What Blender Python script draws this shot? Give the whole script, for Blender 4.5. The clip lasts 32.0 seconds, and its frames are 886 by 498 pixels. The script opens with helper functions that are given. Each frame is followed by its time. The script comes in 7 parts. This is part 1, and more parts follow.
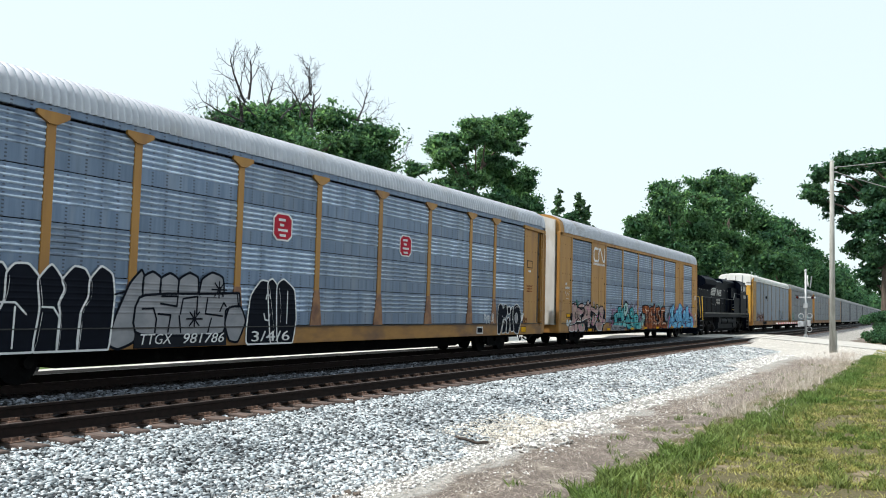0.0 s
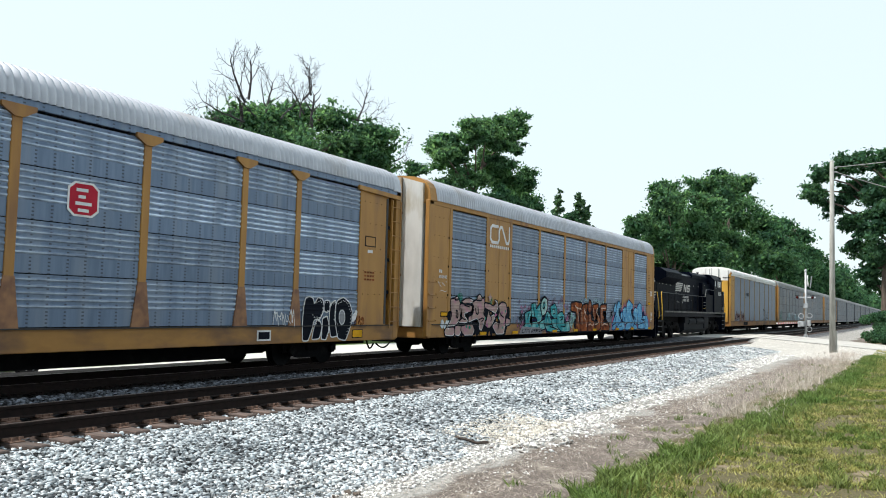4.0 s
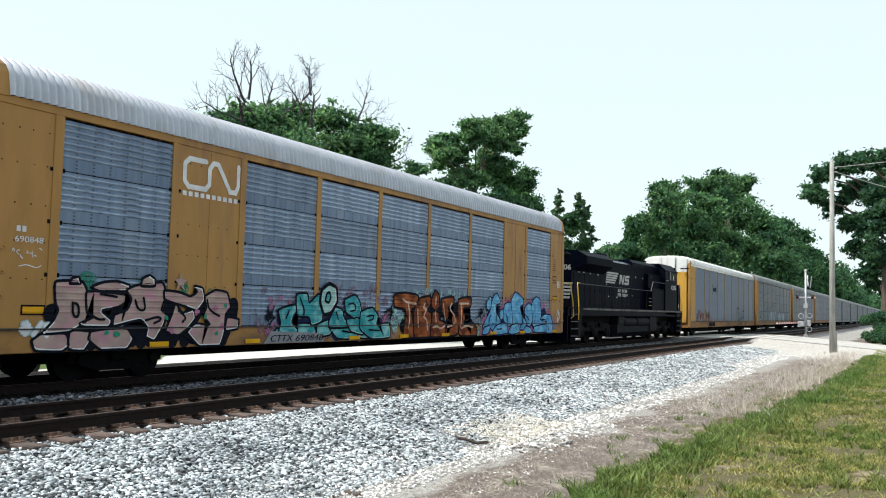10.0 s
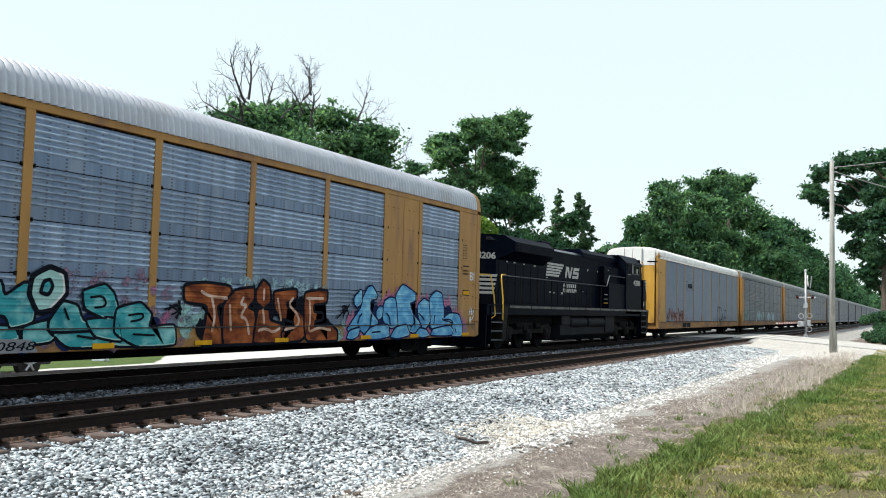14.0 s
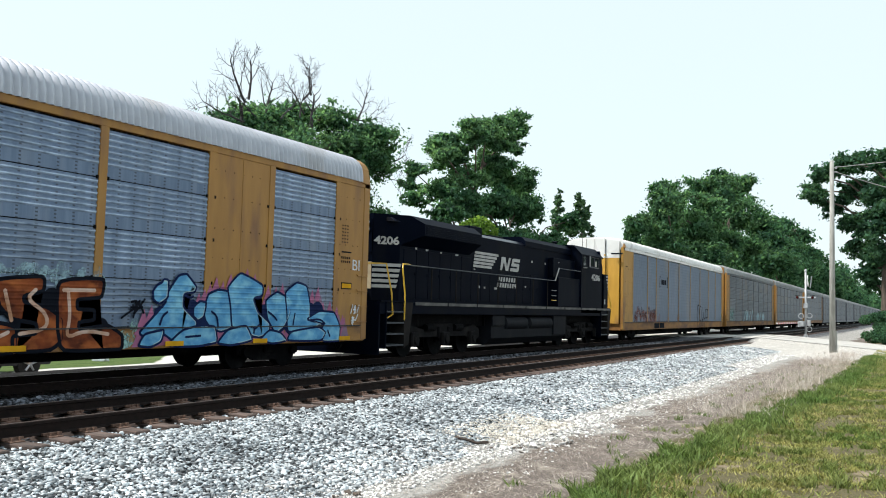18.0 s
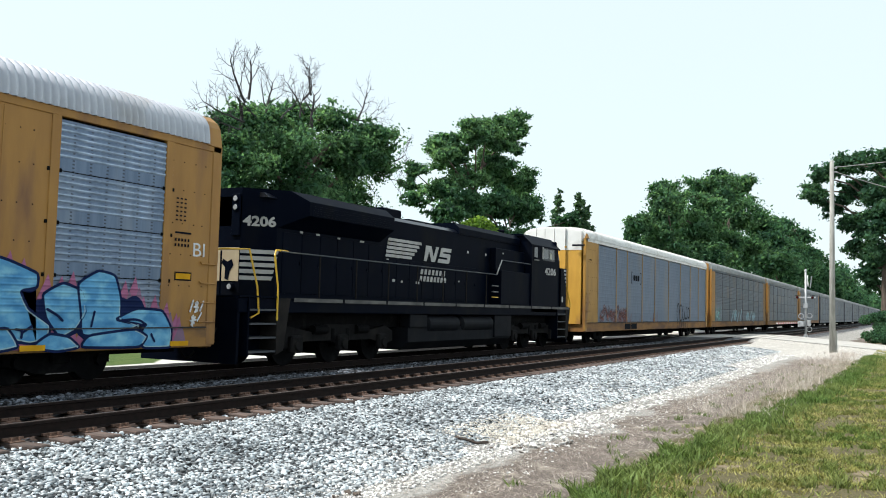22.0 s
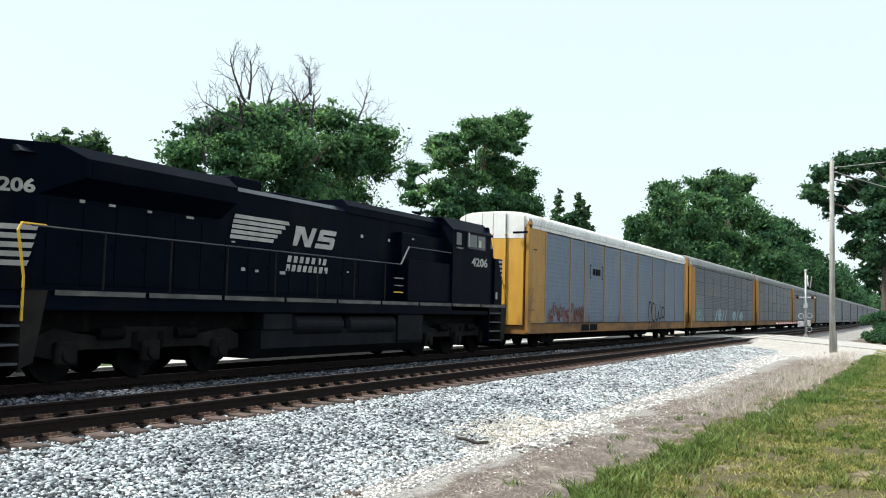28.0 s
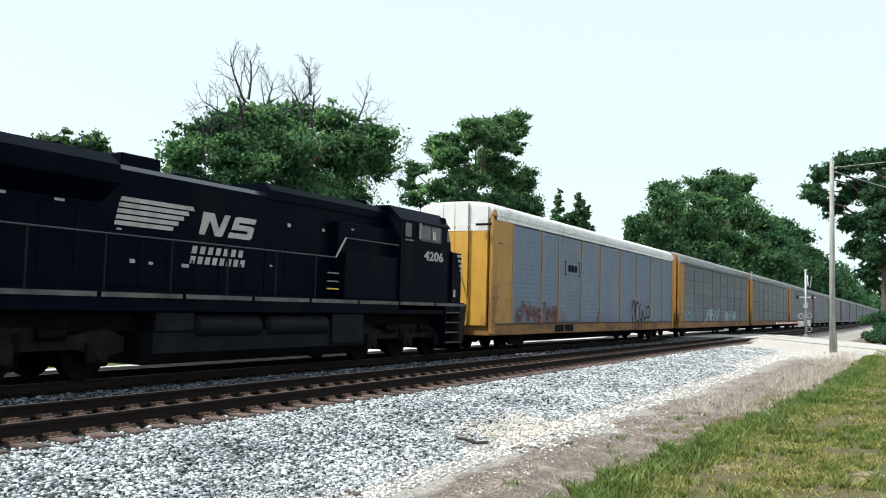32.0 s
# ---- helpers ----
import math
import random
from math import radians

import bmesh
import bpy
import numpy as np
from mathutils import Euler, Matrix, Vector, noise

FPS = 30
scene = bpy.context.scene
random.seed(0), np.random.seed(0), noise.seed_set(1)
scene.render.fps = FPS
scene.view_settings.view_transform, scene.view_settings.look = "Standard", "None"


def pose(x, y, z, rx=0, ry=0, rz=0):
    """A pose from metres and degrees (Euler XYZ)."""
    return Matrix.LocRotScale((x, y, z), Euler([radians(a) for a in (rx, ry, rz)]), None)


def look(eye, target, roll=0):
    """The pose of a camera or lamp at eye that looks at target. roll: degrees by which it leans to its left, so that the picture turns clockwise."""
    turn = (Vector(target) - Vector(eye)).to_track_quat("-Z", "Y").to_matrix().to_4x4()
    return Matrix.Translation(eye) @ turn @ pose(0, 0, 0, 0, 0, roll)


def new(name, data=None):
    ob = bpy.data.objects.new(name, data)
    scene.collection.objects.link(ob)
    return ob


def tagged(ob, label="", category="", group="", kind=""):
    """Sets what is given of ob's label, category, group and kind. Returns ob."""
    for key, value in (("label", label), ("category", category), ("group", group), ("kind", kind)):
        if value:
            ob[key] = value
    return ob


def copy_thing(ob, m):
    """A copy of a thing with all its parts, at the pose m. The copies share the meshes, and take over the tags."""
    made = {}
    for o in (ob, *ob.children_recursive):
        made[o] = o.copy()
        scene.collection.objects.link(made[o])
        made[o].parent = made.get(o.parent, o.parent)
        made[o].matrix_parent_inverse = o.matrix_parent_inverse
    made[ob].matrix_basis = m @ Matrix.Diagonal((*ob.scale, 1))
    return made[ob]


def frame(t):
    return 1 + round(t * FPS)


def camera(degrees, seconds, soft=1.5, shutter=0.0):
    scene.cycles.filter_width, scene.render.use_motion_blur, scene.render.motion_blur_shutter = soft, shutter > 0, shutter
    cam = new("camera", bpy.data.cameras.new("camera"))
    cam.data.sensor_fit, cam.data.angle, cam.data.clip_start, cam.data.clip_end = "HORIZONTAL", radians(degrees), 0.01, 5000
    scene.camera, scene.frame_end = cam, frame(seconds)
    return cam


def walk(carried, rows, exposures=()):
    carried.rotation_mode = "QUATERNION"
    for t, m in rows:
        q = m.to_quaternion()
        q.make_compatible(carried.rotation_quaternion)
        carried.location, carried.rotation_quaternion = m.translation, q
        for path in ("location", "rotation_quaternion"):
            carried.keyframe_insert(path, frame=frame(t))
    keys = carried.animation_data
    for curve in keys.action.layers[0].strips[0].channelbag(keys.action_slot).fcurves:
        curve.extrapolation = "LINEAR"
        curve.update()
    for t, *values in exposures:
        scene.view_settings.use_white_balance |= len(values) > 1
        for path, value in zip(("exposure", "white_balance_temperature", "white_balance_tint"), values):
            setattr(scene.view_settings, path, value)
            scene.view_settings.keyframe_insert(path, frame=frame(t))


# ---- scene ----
# World: metres, z up, z = 0 on the rail tops of the far track; the tracks run along y.
cam = camera(53.75, 32.0, soft=1.0)
EYE = Vector((0, 0, 1.603))
CAMERA_POSE = look(EYE, (-4.7372, 8.7817, 2.2666), 1.463)
walk(cam, [(0.0, CAMERA_POSE), (32.0, CAMERA_POSE)], exposures=[(0.0, 0.40), (32.0, 0.40)])

# ---- light ----
SUN_DIR = Vector((-0.66, -0.42, 1.0)).normalized()
world = bpy.data.worlds.new("sky")
scene.world = world
world.use_nodes = True
wn = world.node_tree
sky = wn.nodes.new("ShaderNodeTexSky")
sky.sky_type, sky.sun_disc = "NISHITA", False
sky.sun_elevation = math.asin(SUN_DIR.z)
sky.sun_rotation = math.atan2(SUN_DIR.x, SUN_DIR.y)
sky.air_density, sky.dust_density, sky.ozone_density = 1.0, 2.0, 1.0
haze = wn.nodes.new("ShaderNodeMix")   # bright summer haze over the blue
haze.data_type = "RGBA"
haze.inputs[0].default_value = 0.82
haze.inputs[7].default_value = (4.75, 5.5, 5.75, 1)
wn.links.new(sky.outputs[0], haze.inputs[6])
wn.links.new(haze.outputs[2], wn.nodes["Background"].inputs[0])
wn.nodes["Background"].inputs[1].default_value = 0.15
sun = new("sun", bpy.data.lights.new("sun", "SUN"))
sun.data.energy, sun.data.angle, sun.data.color = 4.3, radians(0.5), (1.0, 0.96, 0.9)
sun.matrix_world = look(SUN_DIR * 100, (0, 0, 0))

# ---- materials ----
def mat(name, c1, c2=None, scale=8.0, rough=0.7, metal=0.0, bump=0.0, bscale=60.0, stain=None, amount=0.5,
        sscale=1.2, stretch=(1, 1, 1), per_object=0.0, island=0.0, spec=0.5):
    """Grain between c1 and c2, stains of their own shape at a larger scale, fine relief."""
    m = bpy.data.materials.new(name)
    m.use_nodes = True
    n, l = m.node_tree.nodes, m.node_tree.links
    b = n["Principled BSDF"]
    b.inputs["Roughness"].default_value, b.inputs["Metallic"].default_value = rough, metal
    b.inputs["Specular IOR Level"].default_value = spec
    tc = n.new("ShaderNodeTexCoord")
    mp = n.new("ShaderNodeMapping")
    mp.inputs["Scale"].default_value = stretch
    l.new(tc.outputs["Object"], mp.inputs[0])
    if per_object:   # no two pieces share their stains
        sh = n.new("ShaderNodeVectorMath")
        sh.operation = "SCALE"
        sh.inputs[0].default_value = (13.0, 29.0, 17.0)
        l.new(n.new("ShaderNodeObjectInfo").outputs["Random"], sh.inputs["Scale"])
        l.new(sh.outputs[0], mp.inputs["Location"])
    c2 = c2 or tuple(x * 0.75 for x in c1)
    def noise_at(s, detail=4.0):
        t = n.new("ShaderNodeTexNoise")
        t.inputs["Scale"].default_value, t.inputs["Detail"].default_value = s, detail
        l.new(mp.outputs[0], t.inputs["Vector"])
        return t
    def mixed(fac, a, bb):
        x = n.new("ShaderNodeMix")
        x.data_type = "RGBA"
        for sock, v in ((x.inputs[0], fac), (x.inputs[6], a), (x.inputs[7], bb)):
            if isinstance(v, (tuple, float)):
                sock.default_value = (*v, 1) if isinstance(v, tuple) else v
            else:
                l.new(v, sock)
        return x.outputs[2]
    def ramp(src, lo, hi):
        r = n.new("ShaderNodeMapRange")
        r.inputs[1].default_value, r.inputs[2].default_value = lo, hi
        l.new(src, r.inputs[0])
        return r.outputs[0]
    col = mixed(ramp(noise_at(scale).outputs[0], 0.35, 0.65), c1, c2)
    if stain:
        f = ramp(noise_at(sscale, 6.0).outputs[0], 0.62 - 0.25 * amount, 0.72)
        col = mixed(f, col, stain)
    if per_object or island:
        src = n.new("ShaderNodeObjectInfo").outputs["Random"] if per_object else n.new("ShaderNodeNewGeometry").outputs["Random Per Island"]
        k = per_object or island
        h = n.new("ShaderNodeHueSaturation")
        r = n.new("ShaderNodeMapRange")
        r.inputs[3].default_value, r.inputs[4].default_value = 1 - k, 1 + k
        l.new(src, r.inputs[0])
        l.new(r.outputs[0], h.inputs["Value"])
        l.new(col, h.inputs["Color"])
        col = h.outputs[0]
    l.new(col, b.inputs["Base Color"])
    if bump:
        bp = n.new("ShaderNodeBump")
        bp.inputs["Strength"].default_value, bp.inputs["Distance"].default_value = bump, 0.02
        l.new(noise_at(bscale).outputs[0], bp.inputs["Height"])
        l.new(bp.outputs[0], b.inputs["Normal"])
    return m

def leafy(name, c1, c2, island=0.35, through_tint=(2.5, 2.35, 1.35), share=0.48):
    """Leaves: the light that passes through them is yellower than what they throw back."""
    m = mat(name, c1, c2, scale=0.35, rough=0.7, island=island, spec=0.12)
    n, l = m.node_tree.nodes, m.node_tree.links
    b = n["Principled BSDF"]
    t = n.new("ShaderNodeBsdfTranslucent")
    src = b.inputs["Base Color"].links[0].from_socket
    warm = n.new("ShaderNodeMix")
    warm.data_type, warm.blend_type = "RGBA", "MULTIPLY"
    warm.inputs[0].default_value = 1.0
    warm.inputs[7].default_value = (*through_tint, 1)
    l.new(src, warm.inputs[6])
    l.new(warm.outputs[2], t.inputs[0])
    x = n.new("ShaderNodeMixShader")
    x.inputs[0].default_value = share
    l.new(b.outputs[0], x.inputs[1])
    l.new(t.outputs[0], x.inputs[2])
    l.new(x.outputs[0], n["Material Output"].inputs[0])
    return m

ORANGE = mat("rack_yellow_paint", (0.36, 0.178, 0.034), (0.30, 0.145, 0.028), 3.0, 0.55, bump=0.05, stain=(0.19, 0.088, 0.034), amount=0.45, sscale=1.6, stretch=(1, 1, 0.25))
SILLPAINT = mat("road_dirty_yellow_sill", (0.32, 0.155, 0.032), (0.25, 0.12, 0.026), 3.0, 0.6, bump=0.05, stain=(0.11, 0.055, 0.03), amount=0.6, sscale=1.4, stretch=(1, 0.6, 1.5))
TANKGREY = mat("dusty_tank_paint", (0.0110, 0.0122, 0.0155), (0.0075, 0.0083, 0.0110), 3.0, 0.6, spec=0.06, stain=(0.018, 0.018, 0.019), amount=0.35, sscale=1.5)
# Yellow of the third car's shaded side, coloured darker than its sunlit end.
BROWNGOLD = mat("dulled_yellow_paint", (0.42, 0.22, 0.036), (0.35, 0.18, 0.03), 3.0, 0.55, stain=(0.20, 0.09, 0.03), amount=0.4, stretch=(1, 1, 0.3))
RUSTSILL = mat("rust_eaten_yellow_sill", (0.30, 0.14, 0.03), (0.22, 0.10, 0.026), 3.0, 0.65, bump=0.05, stain=(0.085, 0.036, 0.022), amount=0.8, sscale=1.1, stretch=(1, 0.5, 1.5))
GOLD = mat("clean_yellow_paint", (0.62, 0.34, 0.05), (0.54, 0.29, 0.04), 3.0, 0.5, stain=(0.34, 0.17, 0.05), amount=0.25, stretch=(1, 1, 0.3))
GALV = mat("galvanised_panel", (0.140, 0.194, 0.282), (0.099, 0.144, 0.222), 5.0, 0.45, 0.35, 0.05, stain=(0.18, 0.22, 0.28), amount=0.4, sscale=1.3, stretch=(1, 1.5, 0.14), per_object=0.10)
GALV_B = mat("weathered_galvanised_panel", (0.125, 0.148, 0.178), (0.092, 0.110, 0.136), 5.0, 0.5, 0.3, 0.05, stain=(0.16, 0.13, 0.11), amount=0.4, sscale=0.8, stretch=(1, 1, 0.4), per_object=0.12)
GALV_P = mat("pale_galvanised_panel", (0.126, 0.172, 0.246), (0.098, 0.138, 0.202), 5.0, 0.45, 0.3, 0.04, stain=(0.17, 0.175, 0.19), amount=0.25, sscale=0.6, stretch=(1, 1, 0.35), per_object=0.05)
# Light along the screen ribs is put into these two paler colours.
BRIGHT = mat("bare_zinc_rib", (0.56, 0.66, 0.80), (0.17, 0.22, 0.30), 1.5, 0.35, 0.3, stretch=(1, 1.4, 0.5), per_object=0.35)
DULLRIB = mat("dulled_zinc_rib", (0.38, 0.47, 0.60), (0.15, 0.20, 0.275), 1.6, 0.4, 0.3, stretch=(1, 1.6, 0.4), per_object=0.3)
TAN = mat("faded_tan_post", (0.36, 0.23, 0.10), (0.27, 0.17, 0.08), 4.0, 0.6)
GUSSET = mat("rusty_gusset_paint", (0.27, 0.135, 0.06), (0.20, 0.095, 0.05), 5.0, 0.7, stain=(0.12, 0.055, 0.035), amount=0.6, sscale=2.5)
DARKFRAME = mat("dark_blue_grey_frame", (0.05, 0.055, 0.075), (0.035, 0.04, 0.055), 4.0, 0.6)
OLDROOF = mat("weathered_roof", (0.33, 0.345, 0.34), (0.25, 0.26, 0.26), 2.5, 0.6, 0.2, 0.04, stain=(0.26, 0.24, 0.22), amount=0.4, sscale=0.7)
ROOF = mat("galvanised_roof", (0.48, 0.50, 0.55), (0.41, 0.43, 0.48), 2.5, 0.5, 0.25, 0.04, stain=(0.34, 0.33, 0.33), amount=0.3, sscale=0.7)
WHITE_ROOF = mat("white_roof_paint", (0.80, 0.80, 0.78), (0.72, 0.72, 0.70), 2.0, 0.45, stain=(0.55, 0.53, 0.5), amount=0.2)
CREAMEND = mat("rust_streaked_cream_paint", (0.54, 0.47, 0.36), (0.43, 0.35, 0.24), 3.0, 0.6, bump=0.05, stain=(0.15, 0.085, 0.04), amount=0.8, sscale=2.2, stretch=(1.6, 1, 0.22))
WHITE = mat("white_end_paint", (0.56, 0.56, 0.545), (0.47, 0.47, 0.455), 3.0, 0.5, bump=0.05, stain=(0.36, 0.31, 0.22), amount=0.35, sscale=1.5, stretch=(1, 1, 0.35))
BLACK = mat("black_loco_paint", (0.0012, 0.0028, 0.0078), (0.0020, 0.0038, 0.0098), 2.0, 0.45, spec=0.02, stain=(0.006, 0.0068, 0.009), amount=0.3, sscale=0.9, stretch=(1, 1, 0.5))
GRIME = mat("grimy_running_gear", (0.006, 0.006, 0.0068), (0.0036, 0.0036, 0.0042), 8.0, 0.8, 0.1, 0.2, stain=(0.014, 0.0135, 0.013), amount=0.3, sscale=3, spec=0.06)
SILLBLACK = mat("black_sill_paint", (0.016, 0.016, 0.017), None, 5.0, 0.6, stain=(0.05, 0.04, 0.035), amount=0.3)
RAIL = mat("rusty_rail_steel", (0.017, 0.0105, 0.009), (0.010, 0.0068, 0.006), 12.0, 0.85, 0.0, 0.1, spec=0.15)
RAILTOP = mat("worn_rail_head", (0.14, 0.105, 0.09), (0.09, 0.066, 0.055), 10.0, 0.45, 0.6, stretch=(1, 0.1, 1))
TIE = mat("creosoted_tie_wood", (0.115, 0.078, 0.064), (0.055, 0.040, 0.034), 14.0, 0.9, bump=0.4, bscale=40, stretch=(0.25, 1, 1), per_object=0.25)
PLATE = mat("rusted_tie_plate", (0.17, 0.098, 0.07), (0.11, 0.062, 0.042), 15.0, 0.8, 0.2)
STONE = mat("crushed_limestone", (0.435, 0.465, 0.480), (0.265, 0.290, 0.305), 0.9, 0.9, island=0.95, spec=0.15)
POLE_WOOD = mat("grey_pole_wood", (0.37, 0.37, 0.345), (0.25, 0.25, 0.23), 9.0, 0.85, bump=0.3, stain=(0.22, 0.215, 0.19), amount=0.5, sscale=2.5, stretch=(1, 1, 0.15))
STEEL = mat("galvanised_mast", (0.50, 0.51, 0.52), (0.40, 0.41, 0.42), 6.0, 0.4, 0.5)
BARK = mat("tree_bark", (0.11, 0.085, 0.065), (0.065, 0.05, 0.04), 8.0, 0.9, bump=0.5, stretch=(1, 1, 0.3))
DEADWOOD = mat("bare_dead_wood", (0.055, 0.050, 0.052), (0.032, 0.029, 0.031), 5.0, 0.9)
LEAF_A = leafy("broad_leaves", (0.088, 0.172, 0.096), (0.034, 0.088, 0.056), 0.65)
LEAF_B = leafy("dark_leaves", (0.058, 0.126, 0.074), (0.025, 0.070, 0.047), 0.65)
LEAF_C = leafy("pine_needles", (0.064, 0.120, 0.078), (0.038, 0.080, 0.054), 0.5)
LEAF_Y = leafy("fresh_leaves", (0.12, 0.20, 0.045), (0.08, 0.15, 0.035))

def perforate(m):
    """Columns of small dark slots punched through a screen panel."""
    n, l = m.node_tree.nodes, m.node_tree.links
    b = n["Principled BSDF"]
    src = b.inputs["Base Color"].links[0].from_socket
    tc = n.new("ShaderNodeTexCoord")
    sep = n.new("ShaderNodeSeparateXYZ")
    l.new(tc.outputs["Object"], sep.inputs[0])
    def node(op, a, v):
        x = n.new("ShaderNodeMath")
        x.operation = op
        l.new(a, x.inputs[0])
        if isinstance(v, float):
            x.inputs[1].default_value = v
        else:
            l.new(v, x.inputs[1])
        return x.outputs[0]
    col = node("LESS_THAN", node("FRACT", node("MULTIPLY", sep.outputs[1], 2.6), 0.0), 0.13)
    col2 = node("LESS_THAN", node("FRACT", node("MULTIPLY", sep.outputs[1], 1.3), 0.0), 0.07)
    row = node("LESS_THAN", node("FRACT", node("MULTIPLY", sep.outputs[2], 15.0), 0.0), 0.42)
    f = node("MULTIPLY", node("MULTIPLY", node("MAXIMUM", col, col2), row), 0.75)
    x = n.new("ShaderNodeMix")
    x.data_type = "RGBA"
    l.new(f, x.inputs[0])
    l.new(src, x.inputs[6])
    x.inputs[7].default_value = (0.022, 0.025, 0.032, 1)
    l.new(x.outputs[2], b.inputs["Base Color"])

perforate(GALV)
perforate(GALV_B)

# ---- mesh helpers ----
class Geo:
    """Collects vertices and faces for one mesh."""
    def __init__(self):
        self.v, self.f = [], []
    def add(self, verts, faces):
        k = len(self.v)
        self.v += [tuple(p) for p in verts]
        self.f += [tuple(i + k for i in f) for f in faces]
        return self
    def box(self, x0, x1, y0, y1, z0, z1, r=0.0):
        x0, x1, y0, y1, z0, z1 = min(x0, x1), max(x0, x1), min(y0, y1), max(y0, y1), min(z0, z1), max(z0, z1)
        if r <= 0:
            v = [(x, y, z) for x in (x0, x1) for y in (y0, y1) for z in (z0, z1)]
            return self.add(v, [(0, 1, 3, 2), (4, 6, 7, 5), (0, 4, 5, 1), (2, 3, 7, 6), (0, 2, 6, 4), (1, 5, 7, 3)])
        r = min(r, (x1 - x0) / 2.1, (y1 - y0) / 2.1, (z1 - z0) / 2.1)
        bm = bmesh.new()
        bmesh.ops.create_cube(bm, size=1)
        for q in bm.verts:
            q.co = Vector((x0 if q.co.x < 0 else x1, y0 if q.co.y < 0 else y1, z0 if q.co.z < 0 else z1))
        bmesh.ops.bevel(bm, geom=bm.edges[:], offset=r, segments=1, affect="EDGES")
        return self.bm(bm)
    def bm(self, bm):
        bm.verts.index_update()
        self.add([q.co for q in bm.verts], [[q.index for q in f.verts] for f in bm.faces])
        bm.free()
        return self
    def prism(self, outline, axis, a, b):
        """An outline of (u, w) pairs, drawn along an axis from a to b: x takes (y, z), y takes (x, z), z takes (x, y)."""
        def at(u, w, t):
            return {"x": (t, u, w), "y": (u, t, w), "z": (u, w, t)}[axis]
        k = len(outline)
        v = [at(u, w, a) for u, w in outline] + [at(u, w, b) for u, w in outline]
        return self.add(v, [tuple(range(k - 1, -1, -1)), tuple(range(k, 2 * k))] + [(i, (i + 1) % k, (i + 1) % k + k, i + k) for i in range(k)])
    def tube(self, p, q, r0, r1=None, n=8, caps=True):
        p, q = Vector(p), Vector(q)
        r1 = r0 if r1 is None else r1
        d = (q - p).normalized()
        a = d.orthogonal().normalized()
        b = d.cross(a)
        ring = [a * math.cos(6.28319 * i / n) + b * math.sin(6.28319 * i / n) for i in range(n)]
        v = [p + c * r0 for c in ring] + [q + c * r1 for c in ring]
        f = [(i, (i + 1) % n, (i + 1) % n + n, i + n) for i in range(n)]
        if caps:
            f += [tuple(range(n - 1, -1, -1)), tuple(range(n, 2 * n))]
        return self.add(v, f)
    def path(self, pts, r, n=6):
        """A bent rod, in one piece."""
        pts = [Vector(q) for q in pts]
        v, f = [], []
        for k, q in enumerate(pts):
            d = (pts[min(k + 1, len(pts) - 1)] - pts[max(k - 1, 0)]).normalized()
            a = d.cross(Vector((0.31, 0.17, 0.94))).normalized()
            b = d.cross(a)
            v += [q + (a * math.cos(6.28319 * i / n) + b * math.sin(6.28319 * i / n)) * r for i in range(n)]
            if k:
                f += [((k - 1) * n + i, (k - 1) * n + (i + 1) % n, k * n + (i + 1) % n, k * n + i) for i in range(n)]
        f += [tuple(range(n - 1, -1, -1)), tuple(range(len(v) - n, len(v)))]
        return self.add(v, f)
    def mesh(self, name, material, smooth=False):
        me = bpy.data.meshes.new(name)
        me.from_pydata(self.v, [], self.f)
        me.materials.append(material)
        if smooth:
            me.polygons.foreach_set("use_smooth", [True] * len(me.polygons))
        me.update()
        return me

def fast_mesh(name, verts, faces, material):
    """A mesh from arrays of alike faces."""
    me = bpy.data.meshes.new(name)
    verts, faces = np.asarray(verts, np.float32), np.asarray(faces, np.int32)
    me.vertices.add(len(verts))
    me.vertices.foreach_set("co", verts.ravel())
    me.loops.add(faces.size)
    me.loops.foreach_set("vertex_index", faces.ravel())
    me.polygons.add(len(faces))
    me.polygons.foreach_set("loop_start", np.arange(len(faces), dtype=np.int32) * faces.shape[1])
    me.update(calc_edges=True)
    me.materials.append(material)
    return me

def part(name, geo, material, parent, label="", at=None, smooth=False):
    """Links one mesh object under a thing or a part."""
    me = geo.mesh(name, material, smooth) if isinstance(geo, Geo) else geo
    ob = new(name, me)
    ob.parent = parent
    if at is not None:
        ob.matrix_basis = at if isinstance(at, Matrix) else Matrix.Translation(at)
    return tagged(ob, label) if label else ob

def thing(name, label, category, group="", at=(0, 0, 0), kind=""):
    ob = new(name)
    ob.empty_display_size = 0.3
    ob.location = at
    return tagged(ob, label, category, group, kind)

def bit(name, geo, material, label, category="", group="", kind="", smooth=False):
    """A thing that is one mesh."""
    return tagged(new(name, geo.mesh(name, material, smooth) if isinstance(geo, Geo) else geo), label, category, group, kind)

# ---- ground ----
rng = np.random.default_rng(7)
TRACK = -15.12          # centre of the far track, on which the train runs
NEAR_TRACK = -10.03     # centre of the near track
NEAR_TOP = 0.12

